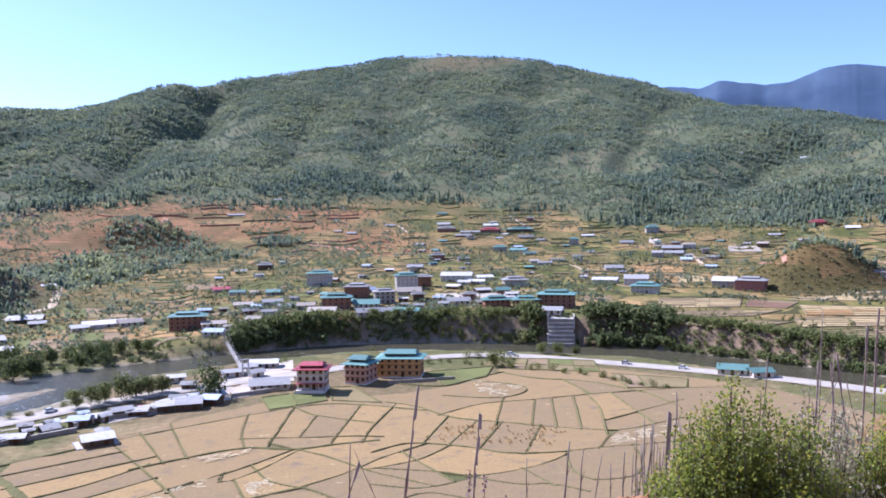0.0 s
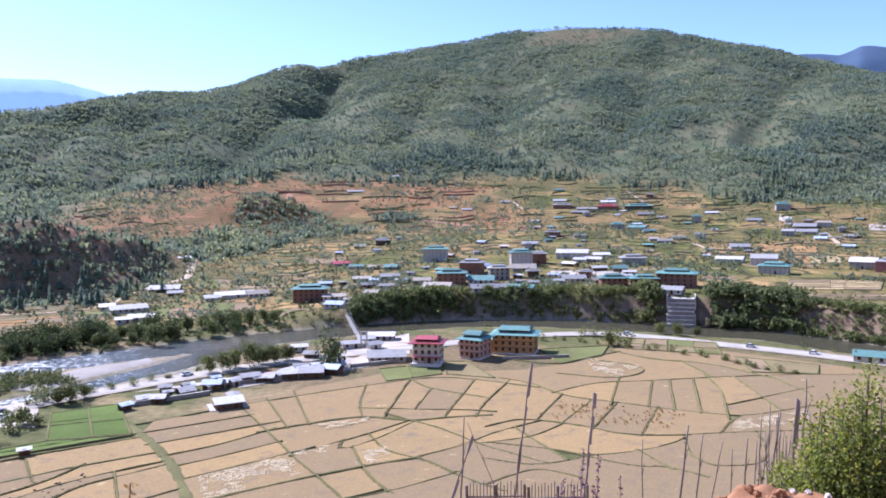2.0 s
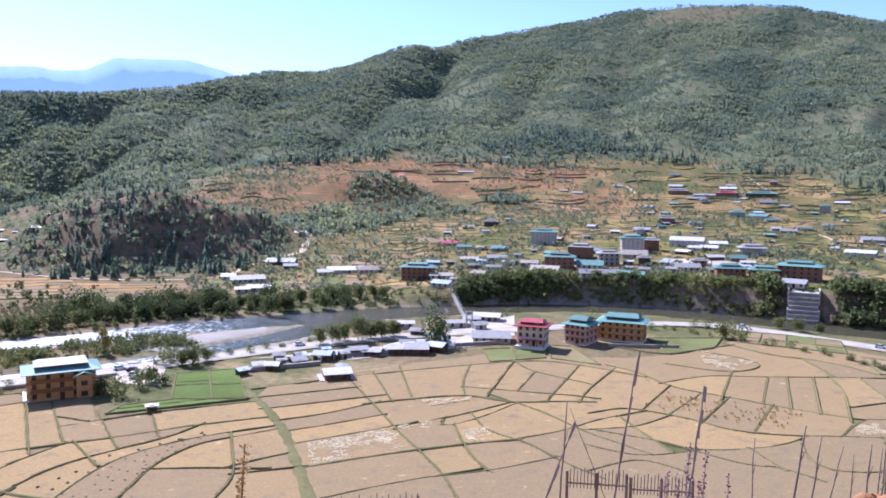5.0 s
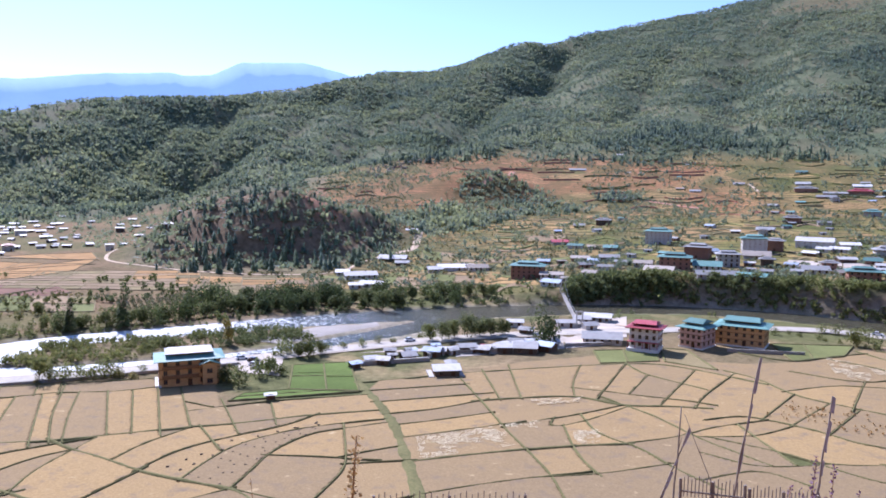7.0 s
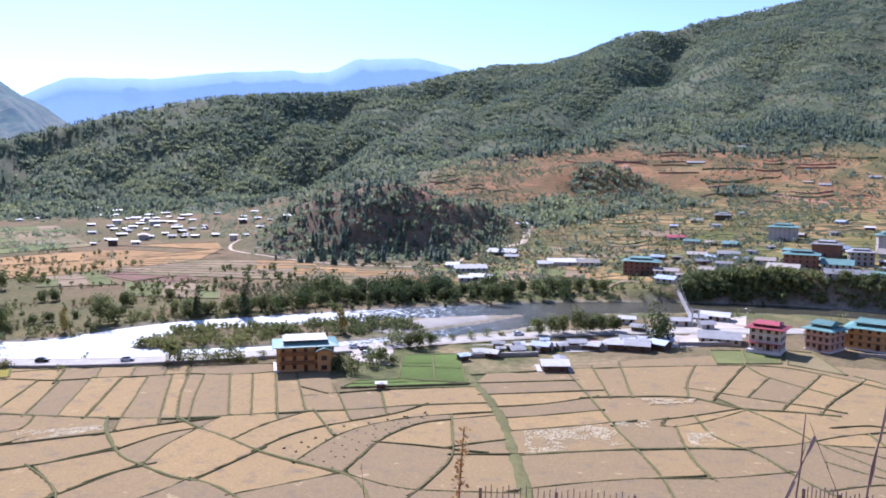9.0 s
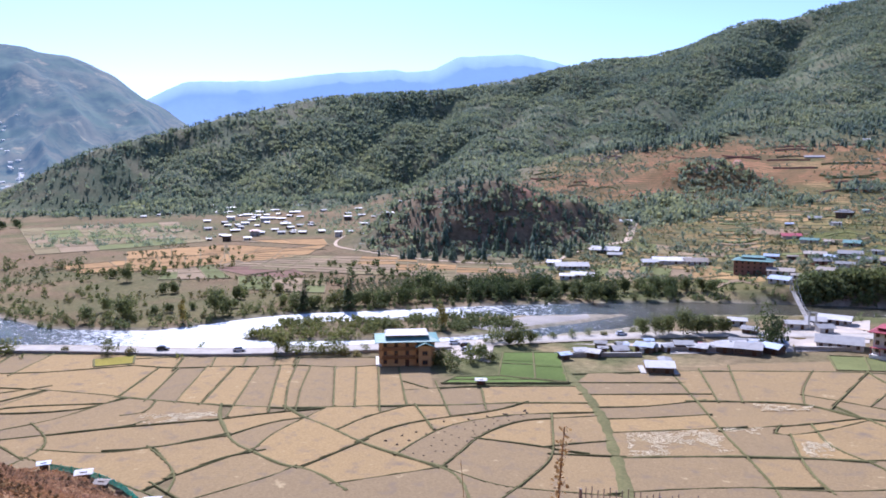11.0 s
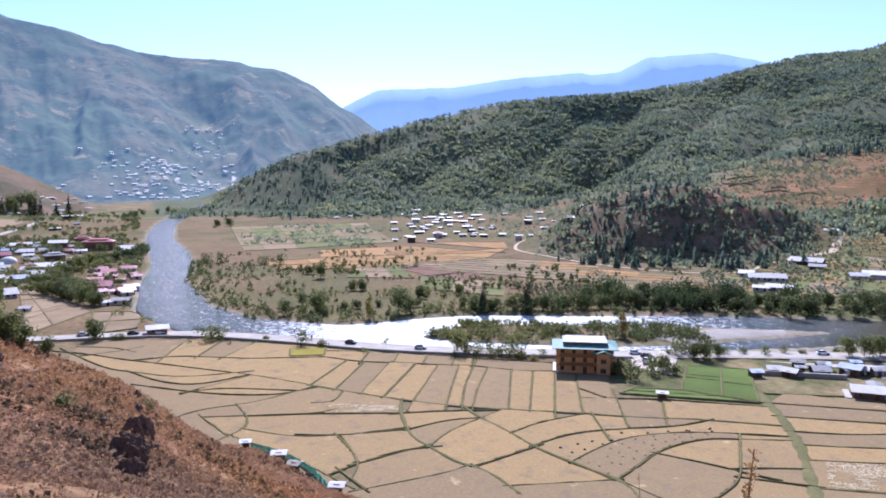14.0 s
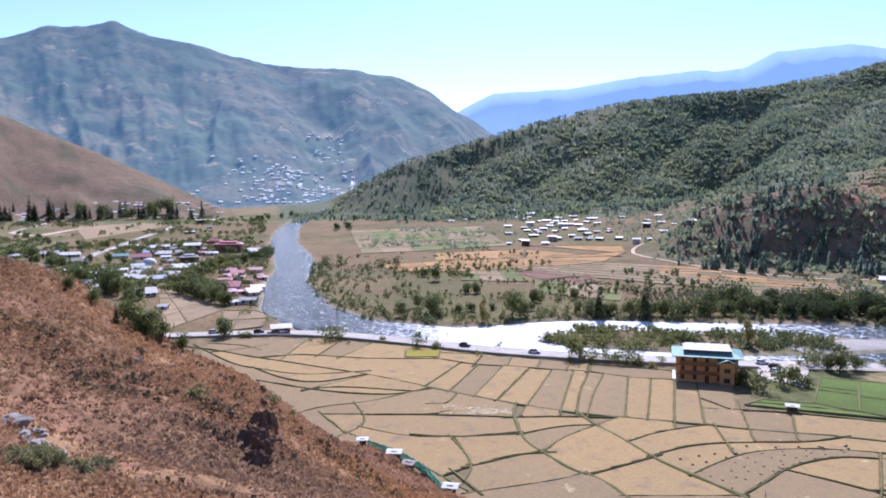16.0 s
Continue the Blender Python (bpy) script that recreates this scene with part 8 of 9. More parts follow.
# white dome tent among the town roofs
dome_v, dome_f = [], []
for j in range(7):
    e = math.radians(90 * j / 6)
    for i in range(16):
        a = 6.283 * i / 16
        dome_v.append((5.2 * math.cos(e) * math.cos(a), 5.2 * math.cos(e) * math.sin(a), 0.5 + 4.0 * math.sin(e)))
for j in range(6):
    for i in range(16):
        dome_f.append((j * 16 + i, j * 16 + (i + 1) % 16, (j + 1) * 16 + (i + 1) % 16, (j + 1) * 16 + i))
dome = tagged(new("dome_tent"), "white dome tent standing among tin roofs", "tent")
dome.matrix_basis = pose(-590, 50, gz(-590, 50))
child("cover", mesh_of("cover", dome_v, dome_f, M_WHITE, True), dome)
child("skirt", mesh_of("skirt", *tube([(0, 0, -0.6), (0, 0, 0.52)], [5.15, 5.2], 16), M_WHITE), dome)


def strip(name, pts, half, mat, label, lift=0.25, category="path"):
    """A track laid on the slope."""
    q = resample([(*v, 0) for v in pts], 6.0)
    d = np.gradient(q[:, :2], axis=0)
    d /= np.linalg.norm(d, axis=1)[:, None]
    X = np.array([q[:, 0] - d[:, 1] * half * a for a in (-1, 0, 1)])
    Y = np.array([q[:, 1] + d[:, 0] * half * a for a in (-1, 0, 1)])
    Z = ground_height(X.ravel(), Y.ravel()).reshape(X.shape) + lift
    return tagged(new(name, grid_mesh(name, X, Y, Z, mat)), label, category, kind="structure")


M_TRACK = grained("pale_earth_track", (0.42, 0.32, 0.22), (0.58, 0.46, 0.33), 1.0, 0.1, 0.95, 0.03)
M_REDTRACK = grained("red_earth_track", (0.36, 0.17, 0.12), (0.5, 0.27, 0.19), 1.0, 0.1, 0.95, 0.05)
strip("earth_track", [(-340, 669), (-295, 576), (-275, 531), (-263, 503), (-269, 483), (-271, 462)], 2.8, M_TRACK, "pale winding earth track up the slope")
strip("earth_track", [(-270, 459), (-274, 444), (-261, 403), (-286, 375), (-345, 366), (-394, 372), (-444, 380), (-475, 404), (-482, 422)], 1.4, M_TRACK, "pale earth track above the fields")
strip("red_track", [(-354, 967), (-324, 831), (-331, 806)], 4.0, M_REDTRACK, "red earth cutting on the slope")
strip("red_track", [(-339, 742), (-314, 723), (-317, 687), (-311, 729)], 3.4, M_REDTRACK, "zigzag red earth track")
strip("red_track", [(-180, 853), (-130, 820), (-87, 799)], 3.0, M_REDTRACK, "red earth bank along the slope")
strip("town_road", [(-490, -5), (-569, 2), (-668, 9), (-743, 33), (-816, 52), (-914, 82), (-1059, 124)], 4.0, M_ROAD, "pale road through the town")
strip("town_road", [(-1040, -65), (-944, -38), (-1045, -4), (-1115, 51), (-1153, 82)], 5.0, M_TRACK, "pale terrace road above the town")
strip("town_road", [(-1040, -65), (-1145, -45), (-1282, -20), (-1239, 81)], 2.5, M_ROAD, "pale track on the terrace")
strip("earth_track", [(86, 1009), (93, 948), (103, 907)], 1.8, M_TRACK, "pale track cut into the wooded slope")
strip("earth_track", [(110, 652), (117, 626), (114, 597), (107, 581)], 1.6, M_TRACK, "pale track between village houses")
strip("earth_track", [(227, 693), (221, 652), (215, 625)], 1.8, M_TRACK, "pale steep track in the village")
strip("earth_track", [(-55, 938), (-43, 893)], 1.6, M_TRACK, "pale track by terraced plots")
strip("earth_track", [(257, 613), (274, 629), (233, 514)], 1.5, M_REDTRACK, "raw earth scar in the brown hill")
strip("earth_track", [(207, 453), (212, 445), (252, 469), (274, 467)], 1.2, M_TRACK, "pale field path")
strip("earth_track", [(-48, 312), (-62, 314), (-69, 318)], 1.2, M_TRACK, "pale yard lane by the school")


# ---- the near hillside ----
M_ROCK = grained("dark_weathered_rock", (0.065, 0.045, 0.033), (0.21, 0.14, 0.10), 2.5, 0.5, 0.95, 0.12)
M_PALEROCK = grained("pale_grey_rock", (0.2, 0.175, 0.155), (0.37, 0.335, 0.3), 0.8, 0.1, 0.95, 0.1)
M_RUBBLE = grained("brown_rubble", (0.2, 0.12, 0.08), (0.38, 0.25, 0.17), 2.0, 0.4, 0.95, 0.08)
M_WOOD = grained("grey_weathered_wood", (0.17, 0.14, 0.115), (0.33, 0.285, 0.24), 14, 2, 0.9, 0.004)
M_CLOTH = grained("faded_grey_cloth", (0.22, 0.2, 0.22), (0.45, 0.42, 0.44), 20, 3, 0.95, 0.002)


def rock(x, y, size, seed, sink=0.35, tall=1.0, label="dark weathered rock on the dry hillside"):
    rng = np.random.default_rng(seed)
    bm = bmesh.new()
    bmesh.ops.create_icosphere(bm, subdivisions=5 if size > 0.9 else 3, radius=1.0)
    for v in bm.verts:
        p = v.co.copy()
        k = 1 + 0.45 * noise.noise(p * 1.4 + Vector((seed, 0, 0))) + 0.24 * noise.noise(p * 3.7 + Vector((0, seed, 0))) + 0.13 * abs(noise.noise(p * 8.5)) + 0.07 * noise.noise(p * 19)
        v.co = Vector((p.x * k * 1.1, p.y * k * 0.8, p.z * k * tall)) * size
    me = bpy.data.meshes.new("rock")
    bm.to_mesh(me)
    bm.free()
    me.materials.append(M_ROCK)
    ob = tagged(new("rock", me), label, "rock", "rocks on the hillside")
    ob.matrix_basis = pose(x, y, gz(x, y) + size * (1 - 2 * sink) * 0.5, 0, 0, float(rng.uniform(0, 360)))
    return ob


# a crag on the hillside and single rocks
for x, y, s, k, tall in ((-138.7, 30.3, 0.80, 21, 1.2), (-117.6, 25.9, 0.90, 22, 1.4), (-88.3, 18.9, 1.10, 23, 1.7), (-91.1, 20.8, 1.00, 24, 2.2), (-68.3, 14.0, 1.30, 25, 1.5),
                         (-74.4, 16.5, 1.00, 26, 1.6), (-63.3, 13.1, 1.10, 27, 1.2), (-82.7, 19.5, 0.80, 28, 1.3), (-114.1, 27.4, 0.60, 29, 1.0), (-75.9, 14.9, 0.80, 30, 1.0)):
    rock(x, y, s, k, tall=tall)
for x, y, s, k in ((-90, 16, 0.9, 6), (-95, 14, 0.7, 7), (-58, 5, 0.5, 8), (-104, 10, 0.8, 9), (-32, 2, 0.35, 10), (-28, -1.5, 0.4, 11), (-120, 8, 0.8, 12),
                   (-139, 60, 1.4, 13), (-134, 61, 1.0, 14)):
    rock(x, y, s, k)
for x, y, s in ((-140.5, 8, 0.85), (-141.5, 11, 0.95), (-137, 6, 0.6), (-143, 3, 0.5), (-146, 14, 0.75), (-143, -1, 0.45), (-149, 18, 0.55), (-144, 11, 0.8)):
    tree_at(random.choice(["conifer1", "willow1", "willow0"]), x, y, s * 0.6, "small trees at the hill's edge")
for x, y, s in ((-94, 12.4, 0.6), (-128, 30, 0.6), (-132, 34, 0.4)):
    tree_at("bush0", x, y, s, "lone bushes on the hillside")

# pale ledges and loose stones on the russet slope, rubble above the net fence
for x, y, size, k, tall in ((-50.8, -3.8, 0.9, 141, 0.6), (-48.6, -3.2, 0.7, 142, 0.5), (-47.2, -2.4, 0.6, 143, 0.6), (-46.0, -1.4, 0.5, 144, 0.7), (-52.5, -2.6, 0.6, 145, 0.5),
                            (-108.4, 6.9, 0.75, 146, 0.5), (-126.0, 13.0, 0.8, 147, 0.5), (-123.5, 12.0, 0.5, 148, 0.6), (-96.5, 4.0, 0.45, 149, 0.7), (-82.0, 1.5, 0.4, 150, 0.7)):
    rock(x, y, size, k, tall=tall, label="pale weathered stone ledge on the russet slope").data.materials[0] = M_PALEROCK
for k in range(9):
    x, y = -147 + 2.4 * k, 58.4 + 0.35 * math.sin(k * 2.1) - 0.1 * k
    rock(x, y, 0.45 + 0.12 * (k % 3), 160 + k, tall=0.7, label="brown rubble stone above the net fence").data.materials[0] = M_RUBBLE

# pale boulders strewn down a spur of the mountain
rs = np.random.default_rng(61)
bt = rs.random(150)
bxs = np.interp(bt, [0, 0.55, 1], [-500, -510, -601]) + rs.normal(size=150) * 13
bys = np.interp(bt, [0, 0.55, 1], [834, 996, 1361]) + rs.normal(size=150) * 10
tagged(new("spur_boulders", strewn("spur_boulders", lump(62, 18), np.stack([bxs, bys, ground_height(bxs, bys) - 0.6, rs.uniform(1.6, 4.4, 150)], 1), M_PALEROCK, rs)),
       "pale boulders strewn down a spur of the mountain", "rocks", kind="stuff")

# green net fence and shacks at the hill's foot
M_NET = material("green_net", 0.8)[0]
M_NET.node_tree.nodes["Principled BSDF"].inputs["Base Color"].default_value = (0.07, 0.46, 0.34, 1)
net_fence = tagged(new("net_fence"), "green net fence on posts along the field", "fence")
line = resample([(-156, 57.6, 0), (-148.2, 61.1, 0), (-139.4, 62.5, 0), (-132.1, 62.3, 0), (-125.2, 61.3, 0)], 2.4)
for (ax, ay, _), (bx, by, _) in zip(line[:-1], line[1:]):
    verts, faces = [], []
    za = max(0.0, gz(ax, ay))
    for k in range(5):
        z = za + 0.2 + 0.26 * k
        j = len(verts)
        verts += [(ax, ay, z), (bx, by, z), (bx, by, z + 0.2), (ax, ay, z + 0.2), (ax + 0.03, ay + 0.03, z), (bx + 0.03, by + 0.03, z), (bx + 0.03, by + 0.03, z + 0.2), (ax + 0.03, ay + 0.03, z + 0.2)]
        faces += [(j, j + 1, j + 2, j + 3), (j + 7, j + 6, j + 5, j + 4), (j + 3, j + 2, j + 6, j + 7), (j, j + 4, j + 5, j + 1)]
    child("net_panel", mesh_of("net_panel", verts, faces, M_NET), net_fence)
    child("post", box_mesh("post", M_NET, (ax - 0.06, ax + 0.06, ay - 0.06, ay + 0.06, za - 0.4, za + 1.7)), net_fence)
for x, y, w, yaw, roof in ((-144.6, 59.4, 2.0, 60, "W"), (-138, 60.0, 1.4, 35, "T"), (-121.8, 61.3, 1.6, 50, "W"), (-155.5, 56.2, 1.5, 65, "B")):
    house(x, y, w, w * 0.8, 1, yaw, roof, "d")


# ---- foreground by the eye ----
def pole(foot, top, radius, flag):
    """A leaning weathered pole, some with shreds of a long prayer flag."""
    ob = tagged(new("flag_pole"), "thin grey wooden pole with tattered flag cloth" if flag else "thin weathered grey wooden pole", "pole", "poles on the slope")
    radius = radius * 0.5
    a, b = Vector(foot), Vector(top)
    ob.matrix_basis = Matrix.Translation(a)
    rnd = random.Random(int(abs(foot[0] * 1000)))
    n = 9
    path = [(b - a) * (i / n) + Vector((rnd.uniform(-1, 1), rnd.uniform(-1, 1), 0)) * radius * 0.5 for i in range(n + 1)]
    child("shaft", mesh_of("shaft", *tube(path, [radius * (1 - 0.62 * i / n) for i in range(n + 1)], 8), M_WOOD, True), ob)
    if flag:
        verts, faces = [], []
        for i in range(22):
            t = 1 - i * 0.03
            p = (b - a) * t
            out = radius * (1.0 + 0.7 * rnd.random()) * (1 - 0.02 * i)
            ang = -0.3 + 0.2 * math.sin(i * 0.5)
            verts += [(p.x, p.y, p.z), (p.x + out * math.cos(ang), p.y + out * math.sin(ang), p.z - 0.04 * rnd.random())]
            if i and rnd.random() < 0.85:
                k = len(verts)
                faces.append((k - 4, k - 3, k - 1, k - 2))
        sol = child("flag_cloth", mesh_of("flag_cloth", verts, faces, M_CLOTH), ob, "faded tattered flag cloth")
        th = sol.modifiers.new("thickness", "SOLIDIFY")
        th.thickness = 0.006
    else:
        child("stub", mesh_of("stub", *tube([(b - a) * 0.8, (b - a) * 0.86 + Vector((radius * 2, 0, radius * 2))], [radius * 0.35, radius * 0.15], 5), M_WOOD), ob)
    return ob


pole((-1.05, 11.96, 52.82), (-0.45, 11.99, 57.44), 0.050, True)
pole((0.14, 11.00, 53.63), (0.50, 10.99, 57.23), 0.050, True)
pole((-1.72, 11.88, 52.84), (-1.53, 11.90, 56.56), 0.050, False)
pole((-2.54, 11.76, 52.84), (-1.40, 11.92, 56.24), 0.045, True)
pole((-0.01, 12.07, 52.82), (-1.48, 11.91, 56.45), 0.025, False)
pole((1.16, 10.94, 53.92), (1.17, 10.94, 56.57), 0.035, False)
pole((1.36, 9.91, 54.66), (1.63, 9.87, 57.12), 0.050, False)
pole((1.61, 9.87, 54.71), (1.80, 9.84, 57.01), 0.040, False)
pole((1.66, 9.87, 54.74), (2.04, 9.79, 56.95), 0.030, False)
pole((2.07, 9.78, 54.84), (2.15, 9.77, 56.86), 0.030, False)
pole((2.26, 9.74, 54.89), (2.31, 9.73, 57.02), 0.040, False)
pole((2.35, 9.72, 54.92), (2.42, 9.70, 57.00), 0.030, False)
pole((2.15, 8.74, 55.44), (2.41, 8.67, 57.65), 0.045, False)
pole((2.46, 8.66, 55.51), (2.57, 8.62, 57.82), 0.050, True)
pole((2.54, 8.63, 55.53), (2.66, 8.60, 58.05), 0.040, False)
pole((2.34, 9.72, 54.91), (2.56, 9.67, 57.20), 0.030, False)
pole((2.57, 9.67, 54.97), (2.80, 9.60, 57.12), 0.030, False)
pole((2.40, 9.71, 54.92), (2.47, 9.69, 57.36), 0.030, False)
pole((2.66, 8.60, 55.56), (2.72, 8.58, 57.57), 0.035, False)
pole((11.42, 23.36, 51.14), (11.58, 23.28, 55.60), 0.080, True)
pole((9.99, 19.60, 52.43), (10.14, 19.52, 56.52), 0.070, False)
pole((9.11, 22.21, 49.91), (9.47, 22.05, 55.95), 0.070, True)
pole((13.31, 26.89, 50.86), (13.50, 26.79, 56.71), 0.070, False)
pole((9.87, 17.40, 53.64), (10.00, 17.32, 57.94), 0.060, True)
pole((11.64, 20.99, 52.97), (11.77, 20.92, 57.05), 0.060, True)
pole((8.67, 15.78, 53.81), (8.32, 15.96, 57.15), 0.050, True)
pole((6.66, 16.83, 51.83), (8.51, 15.86, 57.05), 0.040, False)
pole((8.38, 15.93, 53.53), (8.23, 16.01, 56.97), 0.050, True)
pole((8.95, 15.62, 54.08), (8.41, 15.91, 56.98), 0.035, False)
pole((2.20, 8.52, 55.56), (2.26, 8.51, 57.21), 0.021, False)
pole((2.26, 8.64, 55.51), (2.31, 8.63, 57.15), 0.026, False)
pole((2.32, 8.60, 55.53), (2.42, 8.57, 57.48), 0.021, False)
pole((2.31, 8.73, 55.46), (2.31, 8.73, 57.71), 0.033, False)
pole((2.24, 8.73, 55.45), (2.40, 8.69, 57.67), 0.021, False)
pole((2.74, 9.26, 55.20), (2.72, 9.27, 57.35), 0.030, False)
pole((2.71, 9.67, 54.96), (2.75, 9.66, 57.06), 0.022, False)
pole((2.35, 9.08, 55.28), (2.31, 9.09, 57.03), 0.033, False)
pole((2.83, 9.60, 55.01), (2.80, 9.61, 57.02), 0.025, False)
pole((3.01, 9.35, 55.19), (2.92, 9.38, 57.48), 0.030, False)
pole((2.85, 9.53, 55.05), (2.86, 9.53, 56.91), 0.023, False)
pole((2.45, 9.09, 55.27), (2.37, 9.11, 57.29), 0.033, False)
pole((2.50, 8.60, 55.55), (2.46, 8.61, 57.35), 0.020, False)
pole((2.45, 8.95, 55.36), (2.45, 8.95, 57.50), 0.032, False)
pole((2.82, 8.79, 55.45), (2.76, 8.81, 57.61), 0.029, False)
pole((3.02, 9.35, 55.17), (2.98, 9.36, 57.45), 0.020, False)
pole((2.58, 8.49, 55.60), (2.58, 8.49, 57.60), 0.023, False)
pole((2.44, 8.94, 55.36), (2.49, 8.93, 57.40), 0.024, False)

def picket_fence(a, b, pickets, tall=0.16):
    ob = tagged(new("picket_fence"), "low dark wooden fence with many thin pickets", "fence")
    a, b = Vector(a), Vector(b)
    ob.matrix_basis = Matrix.Translation(a)
    d = b - a
    for z in (-0.02,):
        child("rail", strand_wood([Vector((0, 0, z)), d + Vector((0, 0, z))], 0.012), ob)
    for i in range(pickets + 1):
        p = d * (i / pickets)
        k = 0.8 + 0.4 * ((i * 37) % 11) / 11
        child("picket", strand_wood([p + Vector((0, 0, -0.08)), p + Vector((0.004, 0, tall * k))], 0.006), ob)
    for i in range(3):
        p = d * (i / 2)
        ground_z = gz(a.x + p.x, a.y + p.y) - a.z
        child("post", strand_wood([p + Vector((0, 0.02, ground_z - 0.2)), p + Vector((0, 0.02, 0.12))], 0.02), ob)


def strand_wood(path, r):
    return mesh_of("rail", *tube_along(path, r), M_WOOD)


def tube_along(path, r, sides=6):
    """A round bar along any path, thinner to its end where r is a pair."""
    r0, r1 = r if isinstance(r, tuple) else (r, r)
    verts, faces = [], []
    for k, p in enumerate(path):
        q = path[min(k + 1, len(path) - 1)] - path[max(k - 1, 0)]
        u = q.orthogonal().normalized()
        w = q.normalized().cross(u)
        rr = r0 + (r1 - r0) * k / max(1, len(path) - 1)
        verts += [tuple(p + (u * math.cos(6.283 * i / sides) + w * math.sin(6.283 * i / sides)) * rr) for i in range(sides)]
        if k:
            j = sides * (k - 1)
            faces += [(j + i, j + (i + 1) % sides, j + sides + (i + 1) % sides, j + sides + i) for i in range(sides)]
    faces += [tuple(reversed(range(sides))), tuple(range(len(verts) - sides, len(verts)))]
    return verts, faces


picket_fence((-1.13, 8.93, 56.44), (-0.43, 8.99, 56.46), 17)
picket_fence((-0.38, 8.99, 56.43), (0.32, 9.0, 56.48), 18)
picket_fence((-4.6, 7.75, 56.02), (-2.9, 8.52, 56.06), 26)

M_DRY = grained("dry_brown_stalk", (0.22, 0.12, 0.05), (0.42, 0.27, 0.12), 30, 5, 0.9, 0.002)
M_STRAW = leafy("straw_husks", (0.30, 0.19, 0.08), (0.5, 0.36, 0.18), 0.1)
M_VIOLET = leafy("violet_florets", (0.13, 0.07, 0.14), (0.26, 0.15, 0.27), 0.1)
M_SPRIG = leafy("olive_leaves", (0.13, 0.17, 0.03), (0.34, 0.38, 0.075), 0.1, 0.5)
M_LIME = leafy("yellow_flower_heads", (0.32, 0.31, 0.03), (0.5, 0.46, 0.06), 0.1, 0.4)
M_GREYLEAF = leafy("grey_dry_leaves", (0.25, 0.23, 0.15), (0.5, 0.46, 0.35), 0.1, 0.4)


def sprays(places, size, mat, rng, name, ways=None, slim=0.38):
    """Many small pointed leaves at the given places."""
    p = np.array(places, float)
    n = len(p)
    d = rng.normal(size=(n, 3)) + (np.array(ways) * 1.5 if ways is not None else np.array((0, 0, 0.5)))
    d /= np.linalg.norm(d, axis=1)[:, None]
    u = np.cross(d, rng.normal(size=(n, 3)))
    u /= np.linalg.norm(u, axis=1)[:, None]
    s = (size * rng.uniform(0.6, 1.3, n))[:, None]
    mid = p + d * s * 0.5 + np.cross(d, u) * s * 0.08
    co = np.stack([p, mid + u * s * slim, p + d * s, mid - u * s * slim], 1).reshape(-1, 3)
    k = np.arange(n)[:, None] * 4
    tri = np.stack([k + np.array((0, 1, 2)), k + np.array((0, 2, 3))], 1).reshape(-1, 3)
    return tri_mesh(name, co, tri, mat)


def stalk(name, label, foot, top, radius, heads, head_size, mat, seed):
    """An upright seed or flower spike."""
    rng = np.random.default_rng(seed)
    ob = tagged(new(name), label, "plant")
    a, b = Vector(foot), Vector(top)
    ob.matrix_basis = Matrix.Translation(a)
    bend = Vector((rng.uniform(-1, 1), rng.uniform(-1, 1), 0)) * 0.03
    path = [(b - a) * t + bend * math.sin(3.14 * t) for t in np.linspace(0, 1, 9)]
    child("stem", mesh_of("stem", *tube_along(path, (radius, radius * 0.4)), M_DRY, True), ob)
    pts = []
    for t in 1 - 0.42 * np.sort(rng.random(heads)) ** 1.0:
        p = (b - a) * t + bend * math.sin(3.14 * t)
        pts.append(np.array(p) + rng.normal(size=3) * radius * 1.6)
    child("seed_head", sprays(pts, head_size, mat, rng, "seed_head"), ob)
    return ob


stalk("dry_stalk", "tall dry brown seed stalk on the slope", (-2.13, 3.39, gz(-2.13, 3.39) - 0.05), (-2.12, 3.40, 58.63), 0.011, 150, 0.028, M_STRAW, 3)
stalk("dry_stalk", "thin dry stem on the slope", (-2.66, 3.23, gz(-2.66, 3.23) - 0.05), (-2.70, 3.22, 58.35), 0.004, 14, 0.012, M_STRAW, 4)
for k, (x, y, z) in enumerate(((0.17, 5.5, 58.19), (0.02, 5.5, 57.96), (0.28, 5.49, 58.16), (0.43, 5.48, 57.99), (0.24, 5.49, 57.94), (-0.02, 5.5, 57.85), (0.1, 5.6, 57.9))):
    stalk("flower_stalk", "violet flower spike on a thin stem", (x - 0.04, y, gz(x, y) - 0.05), (x, y, z), 0.005, 130, 0.02, M_VIOLET, 20 + k)


